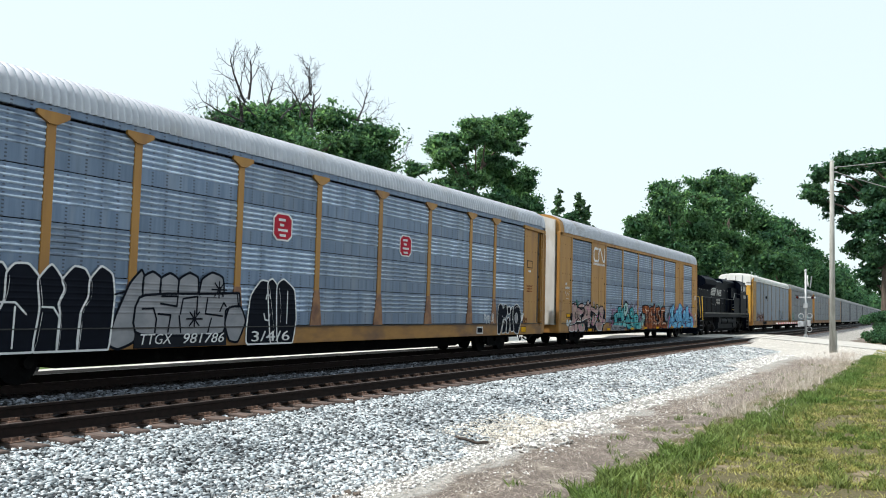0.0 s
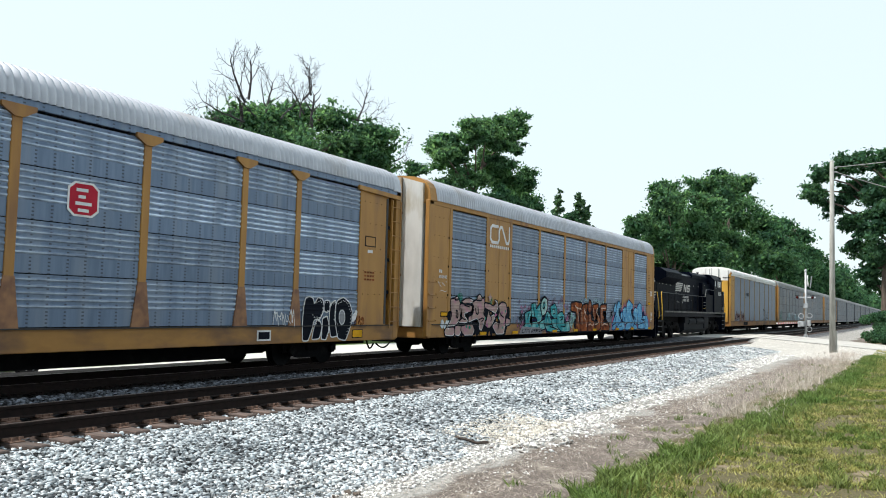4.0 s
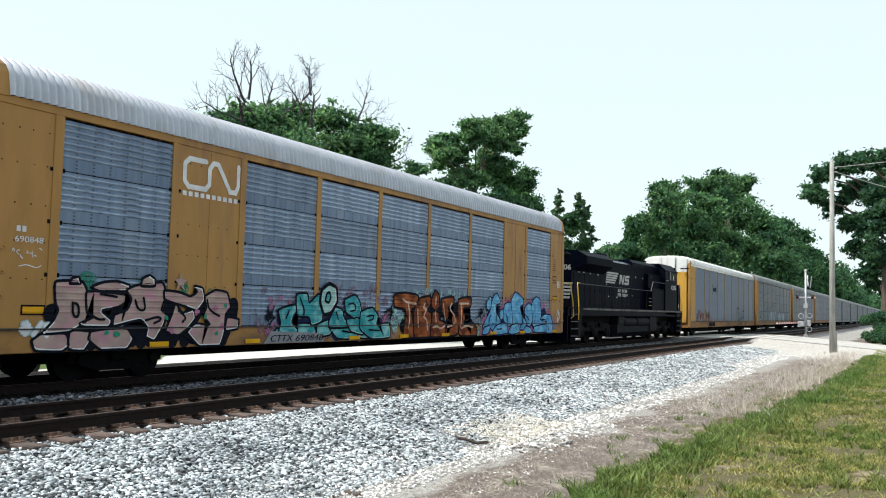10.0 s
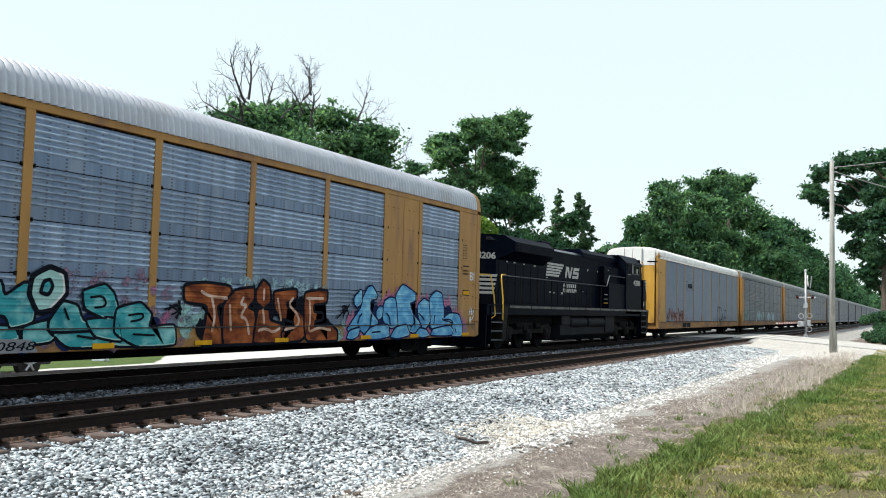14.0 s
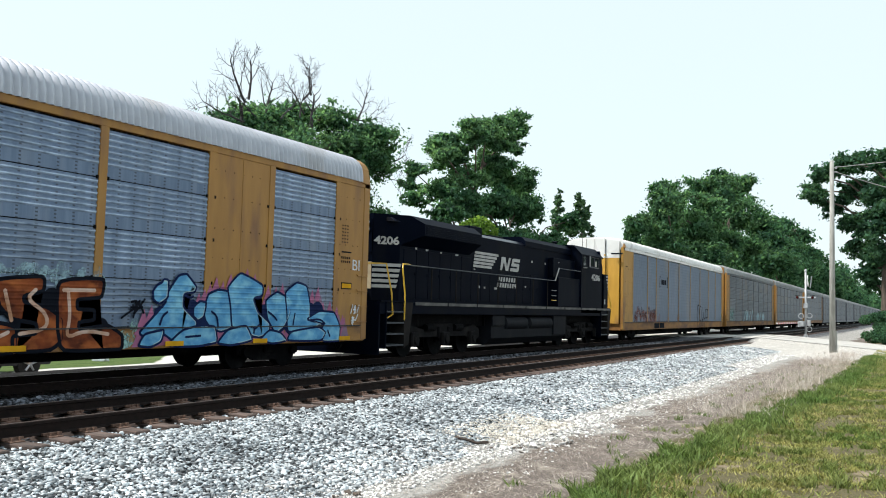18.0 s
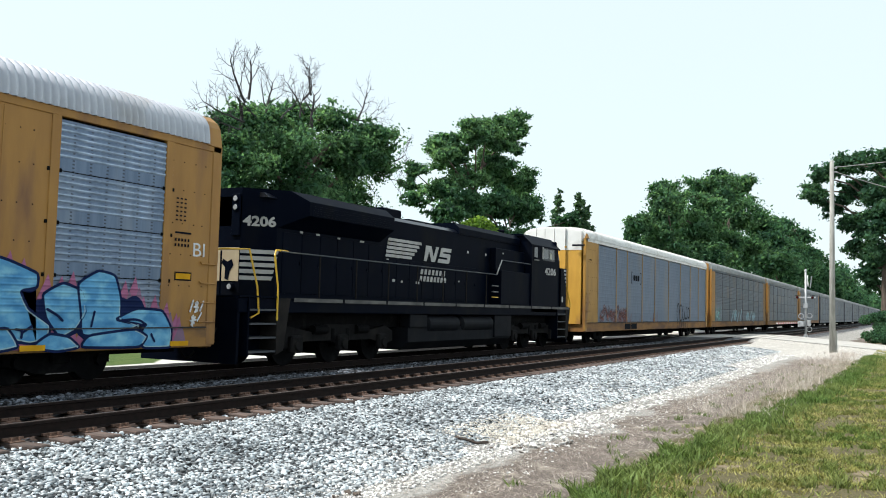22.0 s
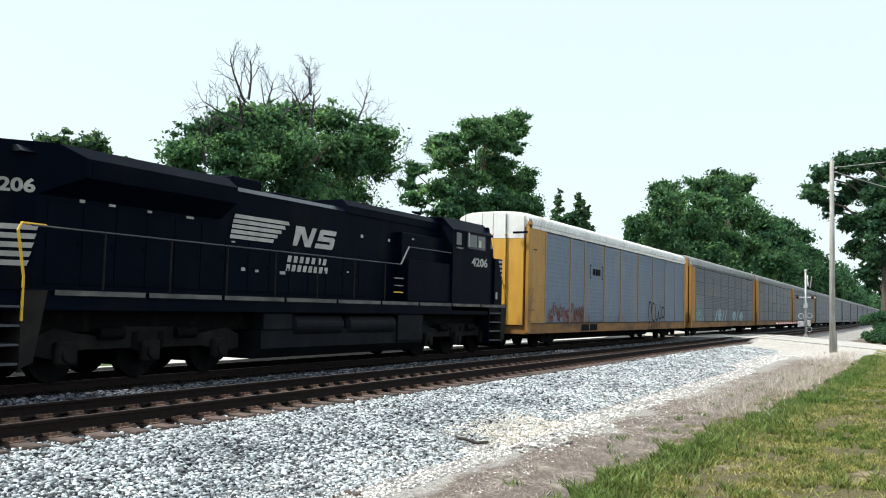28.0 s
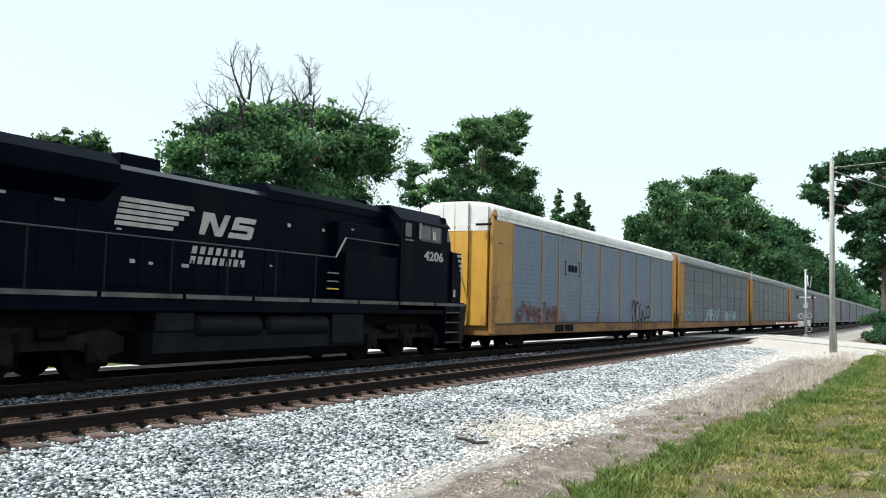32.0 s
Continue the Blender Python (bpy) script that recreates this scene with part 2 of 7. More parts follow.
def ground_z(x, y):
    """Height of the ground: lawn, dirt strip, ballast shoulder, track bed, far lawn."""
    xs = [-400, -60, -19.5, -18.9, -18.2, -17.0, -13.35, -12.9, -12.4, -11.0, -10.88, -8.4, -7.6, -5.6, -4.6, -3.2, 0.0, 60, 400]
    zs = [0.3, 0.0, -0.50, -0.47, -0.13, -0.15, -0.21, -0.14, -0.03, -0.03, -0.135, -0.135, -0.17, -0.42, -0.45, -0.42, -0.36, -0.2, 0.0]
    base = np.interp(x, xs, zs)
    # the road crossing is level with the rails
    c = np.clip(1 - np.abs(y - 67.0) / 11.0, 0, 1)
    c = np.clip(c * 3.0, 0, 1)
    flat = np.interp(x, [-30, -19, -16.5, -12.5, -9, -2, 10], [-0.2, -0.12, -0.03, -0.03, 0.09, -0.38, -0.42])
    return base * (1 - c) + flat * c

def sheet(name, xs, ys, material, lift=0.0, wobble=0.0):
    X, Y = np.meshgrid(xs, ys)
    Z = ground_z(X, Y) + lift
    if wobble:
        Z = Z + rng.normal(0, wobble, Z.shape)
    v = np.stack([X.ravel(), Y.ravel(), Z.ravel()], -1)
    a, b = len(xs), len(ys)
    i = (np.arange(b - 1)[:, None] * a + np.arange(a - 1)[None]).ravel()
    return fast_mesh(name, v, np.stack([i, i + 1, i + a + 1, i + a], -1), material)

def zone_material():
    """Land cover in bands along the tracks: lawn, bare dirt, track stone, street edge and far lawn."""
    m = bpy.data.materials.new("ground_cover")
    m.use_nodes = True
    n, l = m.node_tree.nodes, m.node_tree.links
    b = n["Principled BSDF"]
    b.inputs["Roughness"].default_value = 0.95
    b.inputs["Specular IOR Level"].default_value = 0.15
    tc = n.new("ShaderNodeTexCoord")
    sep = n.new("ShaderNodeSeparateXYZ")
    l.new(tc.outputs["Object"], sep.inputs[0])
    def noise_at(s, d=5.0, rough=0.6):
        t = n.new("ShaderNodeTexNoise")
        t.inputs["Scale"].default_value, t.inputs["Detail"].default_value, t.inputs["Roughness"].default_value = s, d, rough
        l.new(tc.outputs["Object"], t.inputs["Vector"])
        return t.outputs[0]
    def math_node(op, a, bb):
        x = n.new("ShaderNodeMath")
        x.operation = op
        for sock, v in ((x.inputs[0], a), (x.inputs[1], bb)):
            if isinstance(v, (int, float)):
                sock.default_value = v
            else:
                l.new(v, sock)
        return x.outputs[0]
    def ramp(src, lo, hi):
        r = n.new("ShaderNodeMapRange")
        r.inputs[1].default_value, r.inputs[2].default_value = lo, hi
        l.new(src, r.inputs[0])
        return r.outputs[0]
    def mixed(fac, a, bb):
        x = n.new("ShaderNodeMix")
        x.data_type = "RGBA"
        for sock, v in ((x.inputs[0], fac), (x.inputs[6], a), (x.inputs[7], bb)):
            if isinstance(v, tuple):
                sock.default_value = (*v, 1)
            else:
                l.new(v, sock)
        return x.outputs[2]
    wob = math_node("MULTIPLY", math_node("SUBTRACT", noise_at(0.55, 4.0), 0.5), 2.2)
    x = math_node("ADD", sep.outputs[0], wob)
    fine = ramp(noise_at(30, 4), 0.35, 0.65)
    grass = mixed(fine, (0.060, 0.058, 0.024), (0.15, 0.125, 0.072))
    grass = mixed(ramp(noise_at(1.3), 0.56, 0.64), grass, (0.25, 0.20, 0.14))
    dirt = mixed(fine, (0.190, 0.158, 0.136), (0.080, 0.066, 0.058))
    dirt = mixed(ramp(noise_at(2.2), 0.54, 0.70), dirt, (0.30, 0.265, 0.22))
    stone = mixed(ramp(noise_at(22, 3), 0.35, 0.65), (0.13, 0.134, 0.142), (0.035, 0.037, 0.042))
    # Oil-dark stone, coloured darker still for the shade under the train.
    oily_shaded = mixed(fine, (0.012, 0.011, 0.011), (0.007, 0.0068, 0.0068))
    chalk = mixed(ramp(noise_at(24, 3), 0.35, 0.65), (0.40, 0.385, 0.36), (0.20, 0.195, 0.18))
    lawn = mixed(ramp(noise_at(3.0), 0.35, 0.65), (0.050, 0.090, 0.022), (0.085, 0.120, 0.034))
    street = mixed(fine, (0.58, 0.56, 0.52), (0.48, 0.47, 0.44))
    col = mixed(ramp(x, -3.45, -3.15), dirt, grass)
    col = mixed(ramp(x, -4.75, -4.95), col, chalk)
    col = mixed(ramp(math_node("ADD", x, math_node("MULTIPLY", ramp(sep.outputs[1], 8, 40), 1.5)), -5.6, -6.2), col, stone)
    # The train's shade across the near track is put into darker stone.
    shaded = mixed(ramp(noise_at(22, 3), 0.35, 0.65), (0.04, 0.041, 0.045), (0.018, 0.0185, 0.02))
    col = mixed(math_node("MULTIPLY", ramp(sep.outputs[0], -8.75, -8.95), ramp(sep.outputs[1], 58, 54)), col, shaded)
    col = mixed(math_node("MULTIPLY", ramp(sep.outputs[0], -12.9, -13.5), ramp(sep.outputs[1], 58, 54)), col, oily_shaded)
    col = mixed(ramp(sep.outputs[0], -18.8, -18.95), col, street)
    # lawn beyond the pale far street
    edge = math_node("SUBTRACT", math_node("ADD", math_node("MULTIPLY", wob, 0.25), -21.9), math_node("MULTIPLY", ramp(sep.outputs[1], 21, 25), 3.3))
    wedge = ramp(math_node("SUBTRACT", edge, sep.outputs[0]), 0.0, 0.15)
    col = mixed(wedge, col, lawn)
    apron = math_node("MULTIPLY", ramp(math_node("ADD", sep.outputs[1], wob), 45.5, 48.5), ramp(sep.outputs[1], 75, 73))
    apron = math_node("MULTIPLY", apron, ramp(x, -9.3, -8.7))
    apron = math_node("MULTIPLY", apron, ramp(math_node("ADD", sep.outputs[0], math_node("MULTIPLY", wob, 0.8)), 1.2, 0.6))
    gravel = mixed(fine, (0.50, 0.475, 0.43), (0.38, 0.36, 0.33))
    col = mixed(apron, col, gravel)
    l.new(col, b.inputs["Base Color"])
    bp = n.new("ShaderNodeBump")
    bp.inputs["Strength"].default_value, bp.inputs["Distance"].default_value = 0.8, 0.03
    l.new(noise_at(26, 4), bp.inputs["Height"])
    l.new(bp.outputs[0], b.inputs["Normal"])
    return m

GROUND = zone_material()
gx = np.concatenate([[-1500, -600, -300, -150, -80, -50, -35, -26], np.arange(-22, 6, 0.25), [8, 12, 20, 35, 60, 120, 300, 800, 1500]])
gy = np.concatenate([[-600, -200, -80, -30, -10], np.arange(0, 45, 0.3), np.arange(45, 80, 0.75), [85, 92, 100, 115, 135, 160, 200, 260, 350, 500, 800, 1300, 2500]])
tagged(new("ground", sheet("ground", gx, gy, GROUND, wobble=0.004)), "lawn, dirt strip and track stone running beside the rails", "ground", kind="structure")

# ---- tracks ----
RAIL_OUTLINE = [(-0.07, 0), (0.07, 0), (0.07, 0.012), (0.012, 0.03), (0.012, 0.125), (0.036, 0.135), (0.036, 0.165), (0.028, 0.172),
                (-0.028, 0.172), (-0.036, 0.165), (-0.036, 0.135), (-0.012, 0.125), (-0.012, 0.03), (-0.07, 0.012)]
tie_mesh = Geo().box(-1.3, 1.3, -0.115, 0.115, -0.17, 0, 0.012).mesh("tie", TIE)
plate_mesh = Geo().prism([(-0.19, 0), (0.19, 0), (0.19, 0.012), (0.08, 0.024), (-0.08, 0.024), (-0.19, 0.012)], "y", -0.09, 0.09)
for px_ in (-0.14, 0.14):
    for py_ in (-0.05, 0.05):
        plate_mesh.box(px_ - 0.014, px_ + 0.014, py_ - 0.012, py_ + 0.012, 0.012, 0.055)
for px_ in (-0.085, 0.085):
    plate_mesh.box(px_ - 0.02, px_ + 0.02, -0.13, 0.13, 0.02, 0.05)
plate_mesh = plate_mesh.mesh("tie_plate", PLATE)

# Darker copy of the ties: oil, plus the train's shade painted in.
SHADETIE = mat("oil_blackened_tie", (0.022, 0.016, 0.014), (0.012, 0.009, 0.008), 14.0, 0.9, bump=0.4, bscale=40, stretch=(0.25, 1, 1), per_object=0.25)
shade_tie_mesh = Geo().box(-1.3, 1.3, -0.115, 0.115, -0.17, 0, 0.012).mesh("tie", SHADETIE)

def track(label, xc, top, first, count, wood=TIE, piece=tie_mesh, plate_mat=PLATE):
    t = thing("railway_track", label, "railway track", "railway tracks", (xc, 0, top), "structure")
    for sx in (-0.7525, 0.7525):
        g = Geo().prism([(sx + u, w - 0.172) for u, w in RAIL_OUTLINE], "y", -40, 900)
        r = part("rail", g, RAIL, t, "rusty brown steel rail")
        part("rail_head", Geo().box(sx - 0.024, sx + 0.024, -40, 900, 0.0, 0.0025), RAILTOP, r, "worn running surface")
    for i in range(count):
        y = first + i * 0.52
        part("tie", piece, wood, t, at=Matrix.Translation((random.uniform(-0.04, 0.04), y, -0.197)) @ pose(0, 0, 0, 0, 0, random.uniform(-1.2, 1.2)))
    far = Geo()
    for i in range(220):
        y = first + (count + i) * 0.52
        far.box(-1.3, 1.3, y - 0.115, y + 0.115, -0.36, -0.197)
    part("far_ties", far, wood, t)["kind"] = "stuff"
    plates = Geo()
    pv = [v.co.copy() for v in plate_mesh.vertices]
    pf = [tuple(p.vertices) for p in plate_mesh.polygons]
    for i in range(110):
        y = first + i * 0.52
        for sx in (-0.7525, 0.7525):
            plates.add([v + Vector((sx, y, -0.197)) for v in pv], pf)
    part("tie_plates", plates, plate_mat, t, "rusted tie plates with spikes")["kind"] = "stuff"
    return t

track("near railway track with rusty rails on wooden ties", NEAR_TRACK, NEAR_TOP, 2.0, 110)
# Ties and plates take dark colours that include shade from the cars.
track("far railway track with rusty rails under the train", TRACK, 0.0, 2.0, 110, SHADETIE, shade_tie_mesh, RAIL)

# ---- loose stone and grass ----
def stones(name, label, boxes, material=None, lift=0.0, flat=0.62):
    """Crushed stone scattered over stretches (x0, x1, y0, y1, count, size): angular lumps, open underneath."""
    cube = np.array([(x, y, z) for x in (-1, 1) for y in (-1, 1) for z in (-1, 1)], float)
    quads = np.array([(1, 3, 2, 0), (4, 6, 7, 5), (0, 4, 5, 1), (2, 3, 7, 6), (1, 5, 7, 3)])
    V, F, k = [], [], 0
    for x0, x1, y0, y1, cnt, size in boxes:
        c = np.stack([rng.uniform(x0, x1, cnt), rng.uniform(y0, y1, cnt)], -1)
        z = ground_z(c[:, 0], c[:, 1]) + lift
        v = cube[None] * rng.uniform(0.30, 1.0, (cnt, 8, 3)) * rng.uniform(0.45, 1.3, (cnt, 1, 3))
        a, b, e = rng.uniform(0, 6.283, cnt), rng.normal(0, 0.45, cnt), rng.normal(0, 0.45, cnt)
        for i, j, w in ((1, 2, b), (0, 2, e), (0, 1, a)):
            p, q = v[:, :, i].copy(), v[:, :, j].copy()
            v[:, :, i], v[:, :, j] = p * np.cos(w)[:, None] - q * np.sin(w)[:, None], p * np.sin(w)[:, None] + q * np.cos(w)[:, None]
        v = v * np.array([1.12, 1.12, flat]) * (size * rng.uniform(0.5, 1.3, (cnt, 1, 1)))
        v += np.concatenate([c, (z + rng.uniform(-0.35, 1.0, cnt) * size)[:, None]], 1)[:, None]
        V.append(v.reshape(-1, 3))
        F.append((quads[None] + 8 * (k + np.arange(cnt))[:, None, None]).reshape(-1, 4))
        k += cnt
    me = fast_mesh(name, np.concatenate(V), np.concatenate(F), material or STONE)
    return tagged(new(name, me), label, "gravel", kind="stuff")

stones("track_ballast", "grey crushed limestone ballast on the track shoulder",
       [(-8.72, -5.4, 4, 11, 22000, 0.0255), (-8.72, -5.7, 11, 20, 21000, 0.027), (-8.72, -5.7, 20, 34, 18500, 0.029), (-8.72, -6.3, 34, 50, 9500, 0.036)])
stones("tie_end_ballast", "grey ballast spilled between the ends of the ties", [(-9.2, -8.62, 4, 30, 4200, 0.026), (-9.1, -8.62, 30, 54, 2400, 0.036)], lift=0.0)
# Ballast coloured dark to carry the shadow that the train casts on it.
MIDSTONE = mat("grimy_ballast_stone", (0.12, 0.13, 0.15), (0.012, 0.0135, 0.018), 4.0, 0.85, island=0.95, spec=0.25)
stones("middle_ballast", "ballast between the two tracks, coloured dark for the train's shade",
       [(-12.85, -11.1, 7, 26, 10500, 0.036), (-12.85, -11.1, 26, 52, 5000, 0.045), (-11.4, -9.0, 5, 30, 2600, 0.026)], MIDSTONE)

PALESTONE = mat("pale_chalky_stone", (0.76, 0.745, 0.72), (0.50, 0.485, 0.46), 3.0, 0.9, island=0.6, spec=0.2)
stones("chalk_gravel", "pale chalky gravel along the foot of the ballast",
       [(-6.2, -5.0, 5, 11, 5200, 0.017), (-6.7, -5.0, 11, 17, 5200, 0.019), (-7.1, -5.0, 17, 34, 5600, 0.023), (-7.4, -5.3, 34, 48, 2600, 0.032), (-5.2, -4.2, 5, 30, 1600, 0.013)], PALESTONE)

SANDSTONE = mat("sandy_stone", (0.66, 0.62, 0.55), (0.48, 0.44, 0.38), 3.0, 0.9, island=0.35, spec=0.2)
stones("sandy_patch", "tan sandy stones spilled on the shoulder", [(-6.5, -5.2, 11.9, 15.0, 1500, 0.017), (-6.2, -5.4, 12.4, 14.8, 1700, 0.020)], SANDSTONE, lift=0.018)
stones("chalk_lumps", "larger white chalk lumps at the edge of the dirt", [(-5.7, -4.6, 11.6, 15.5, 190, 0.034), (-6.2, -5.0, 15, 22, 120, 0.034)], PALESTONE, lift=0.012)
# Oily stone with the shade beneath the cars mixed into its colour.
OILY_SHADED = mat("oil_darkened_stone", (0.014, 0.013, 0.013), (0.007, 0.0066, 0.007), 4.0, 0.9, island=0.5, spec=0.1)
stones("oily_ballast", "oil-darkened stones between the far rails, darkened further for the train's shade", [(-16.4, -13.2, 7, 30, 4500, 0.036), (-16.4, -13.2, 30, 54, 1500, 0.05)], OILY_SHADED)

def blades(name, label, material, c, height, width, lean=0.5):
    """Upright blades at the places c (x, y)."""
    k = len(c)
    z = ground_z(c[:, 0], c[:, 1])
    a = rng.uniform(0, 6.283, k)
    side = np.stack([np.cos(a), np.sin(a), np.zeros(k)], -1) * (width * rng.uniform(0.6, 1.3, k))[:, None]
    b = rng.uniform(0, 6.283, k)
    h = height * rng.uniform(0.45, 1.2, k)
    out = np.stack([np.cos(b), np.sin(b), np.zeros(k)], -1) * (h * lean * rng.uniform(0.1, 1.3, k))[:, None]
    p = np.stack([c[:, 0], c[:, 1], z - 0.01], -1)
    up = np.zeros((k, 3))
    up[:, 2] = h
    mid = p + up * 0.6 + out * 0.35
    v = np.stack([p - side, p + side, mid + side * 0.8, mid - side * 0.8, p + up + out], 1)
    i = np.arange(k)[:, None] * 5
    tri = np.concatenate([i + [0, 1, 2], i + [0, 2, 3], i + [3, 2, 4]])
    return tagged(new(name, fast_mesh(name, v.reshape(-1, 3), tri, material)), label, "grass", kind="stuff")

GRASS = leafy("grass_blades", (0.20, 0.22, 0.070), (0.31, 0.285, 0.125), 0.75, (1.4, 1.35, 0.85), 0.32)
SUNNY = leafy("sun_yellowed_grass", (0.26, 0.27, 0.085), (0.32, 0.30, 0.13), 0.6, (1.4, 1.35, 0.85), 0.32)
OLIVE = leafy("olive_grass_blades", (0.125, 0.180, 0.052), (0.20, 0.22, 0.080), 0.6, (1.4, 1.35, 0.85), 0.32)
LUSH = leafy("lush_grass_blades", (0.086, 0.150, 0.042), (0.18, 0.225, 0.080), 0.6, (1.4, 1.35, 0.85), 0.32)
STRAW = mat("dry_straw", (0.58, 0.53, 0.46), (0.36, 0.30, 0.26), 3.0, 0.9, island=0.3)

def thin_out(c, scale=0.55, limit=0.12):
    """Leaves bare patches in a lawn."""
    keep_ = np.array([noise.noise((x * scale * 1.5, y * scale, 3.1)) < limit or random.random() < 0.10 for x, y in c])
    return c[keep_]

def clumped(x0, x1, y0, y1, count, clumps, spread):
    m = np.stack([rng.uniform(x0, x1, clumps), y0 + (y1 - y0) * rng.uniform(0, 1, clumps) ** 1.5], -1)
    return m[rng.integers(0, clumps, count)] + rng.normal(0, spread, (count, 2))

def lawn_edge(y):
    return np.interp(y, [5, 9, 12, 15, 16.5, 18.5, 26, 39, 60], [-3.42, -3.26, -3.08, -2.95, -2.80, -2.66, -2.22, -2.05, -2.1])

def inside(c):
    return c[c[:, 0] > lawn_edge(c[:, 1]) + 0.08]

# bare-stemmed lawn: lush tufts along its edge, thin short grass inside, dry stalks on the dirt strip
edge_y = 5 + 45 * rng.uniform(0, 1, 30000) ** 1.5
edge_x = lawn_edge(edge_y) + np.abs(rng.normal(0, 0.30, 30000)) - 0.05 + 0.10 * np.sin(edge_y * 2.3) + 0.12 * np.sin(edge_y * 5.1 + 1)
keep = (np.sin(edge_y * 3.7) + np.sin(edge_y * 8.3 + 2) + rng.normal(0, 0.7, 30000)) > -0.8
edge_x, edge_y = edge_x[keep], edge_y[keep]
blades("edge_grass", "lush green grass tufts along the dirt strip", LUSH, np.stack([edge_x, edge_y], -1), 0.155, 0.0125, 1.0)
blades("lawn_grass", "patchy short green lawn grass", GRASS, np.concatenate([thin_out(inside(clumped(-3.1, 0.6, 6, 30, 105000, 1500, 0.085)), 0.8, 0.10), thin_out(inside(clumped(-2.6, 1.0, 24, 62, 40000, 2200, 0.15)), 0.8, 0.2),
       thin_out(clumped(0.6, 7.5, 4, 40, 25000, 3000, 0.16), limit=0.30)]), 0.058, 0.0085, 1.3)
blades("lawn_tufts", "taller green tufts in the lawn", OLIVE, np.concatenate([thin_out(inside(clumped(-3.0, 0.3, 7, 34, 36000, 520, 0.06)), 0.8, 0.2), inside(clumped(-2.4, 0.8, 30, 60, 8000, 300, 0.12))]), 0.105, 0.0095, 1.1)
blades("yellow_tufts", "sun-yellowed grass tufts in the lawn", SUNNY, thin_out(inside(clumped(-2.8, 0.4, 7, 50, 15000, 420, 0.07)), 0.8, 0.25), 0.07, 0.0075, 1.6)
blades("dry_weeds", "pale dry weed stalks near the utility pole", STRAW, np.concatenate([clumped(-4.5, -2.6, 18, 54, 2400, 420, 0.2), clumped(-3.5, -2.4, 25, 54, 2600, 260, 0.2)]), 0.30, 0.0036, 1.7)
blades("dry_litter", "dry straw litter on the dirt strip", STRAW, clumped(-5.1, -3.2, 6, 48, 24000, 1800, 0.3), 0.045, 0.0034, 4.5)
blades("dirt_weeds", "sparse green weeds in the dirt strip", LUSH, clumped(-4.2, -3.0, 9, 40, 1500, 60, 0.06), 0.10, 0.006, 1.3)
stones("apron_gravel", "pale gravel scattered over the road apron", [(-9.0, -2.5, 44, 61, 4500, 0.019)], PALESTONE)
# a bent stick and broken stone on the shoulder
STICKWOOD = mat("dark_weathered_stick", (0.06, 0.045, 0.035), None, 8.0, 0.9)
g = Geo()
pts_ = [(-6.05, 11.75), (-5.85, 11.70), (-5.68, 11.72), (-5.55, 11.85)]
g.path([(x, y, float(ground_z(np.array(x), np.array(y))) + 0.035 + 0.02 * (k % 2)) for k, (x, y) in enumerate(pts_)], 0.022, 6)
bit("stick", g, STICKWOOD, "dark bent stick lying on the gravel shoulder", "stick")
DARKBITS = mat("brown_broken_bark", (0.13, 0.10, 0.08), (0.07, 0.055, 0.045), 6.0, 0.9, island=0.4)
stones("dark_rubble", "dark broken pieces lying on pale gravel", [(-5.4, -4.6, 11.6, 13.2, 24, 0.03), (-5.5, -5.2, 7.6, 8.0, 12, 0.04)], DARKBITS)

# ---- the train ----
# Way of the train: its offset along y, second by second.
ADVANCE = [35.740, 32.743, 29.787, 26.888, 24.061, 21.317, 18.659, 16.089, 13.603, 11.201, 8.884, 6.650, 4.501, 2.433, 0.443, -1.470, -3.306,
           -5.066, -6.753, -8.367, -9.911, -11.380, -12.773, -14.094, -15.343, -16.524, -17.639, -18.688, -19.671, -20.593, -21.459, -22.277, -23.056]
TRAIN = []

def rolling(name, label, category, group, y0):
    ob = thing(name, label, category, group, (TRACK, y0 + ADVANCE[0], 0))
    TRAIN.append((ob, y0))
    return ob

_panels = {}
def panel_mesh(w, h, material, ribs=5, bright=True):
    """One pressed steel screen panel, standing in the plane x = 0, with pressed ribs whose upper faces are painted as
    lit.
    """
    key = (round(w, 2), round(h, 2), material.name, ribs, bright if isinstance(bright, bool) else bright.name)
    if key not in _panels:
        z0, z1 = 0.010, h - 0.010
        out = [(-0.02, z0), (0.0, z0)]
        for k in range(ribs):
            z = h * ((k + 0.7) / (ribs + 0.4) if ribs > 8 else 0.30 + 0.124 * k if ribs == 6 else 0.40 + 0.125 * k)
            d = 0.016 if ribs < 8 else 0.005
            out += [(0.0, z - 0.034), (d, z - 0.014), (d, z + 0.012), (0.0, z + 0.036)]
        out += [(0.0, z1), (-0.02, z1)]
        g = Geo().prism(out, "y", 0.008, w - 0.008)
        me = g.mesh("panel", material)
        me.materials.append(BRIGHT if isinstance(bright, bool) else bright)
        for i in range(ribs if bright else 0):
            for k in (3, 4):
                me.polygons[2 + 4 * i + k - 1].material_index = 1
        _panels[key] = me
    return _panels[key]

def wheel_set(parent, y, gauge=0.7525, r=0.42):
    g = Geo()
    for sx in (-1, 1):
        g.tube((sx * (gauge - 0.05), y, r), (sx * (gauge + 0.09), y, r), r, r, 20)
        g.tube((sx * (gauge - 0.08), y, r), (sx * (gauge - 0.05), y, r), r + 0.028, r + 0.028, 20)
        g.tube((sx * (gauge + 0.09), y, r), (sx * (gauge + 0.13), y, r), 0.12, 0.10, 12)
    g.tube((-gauge, y, r), (gauge, y, r), 0.075, 0.075, 8)
    return part("wheel_set", g, GRIME, parent, "dark steel wheels on an axle")

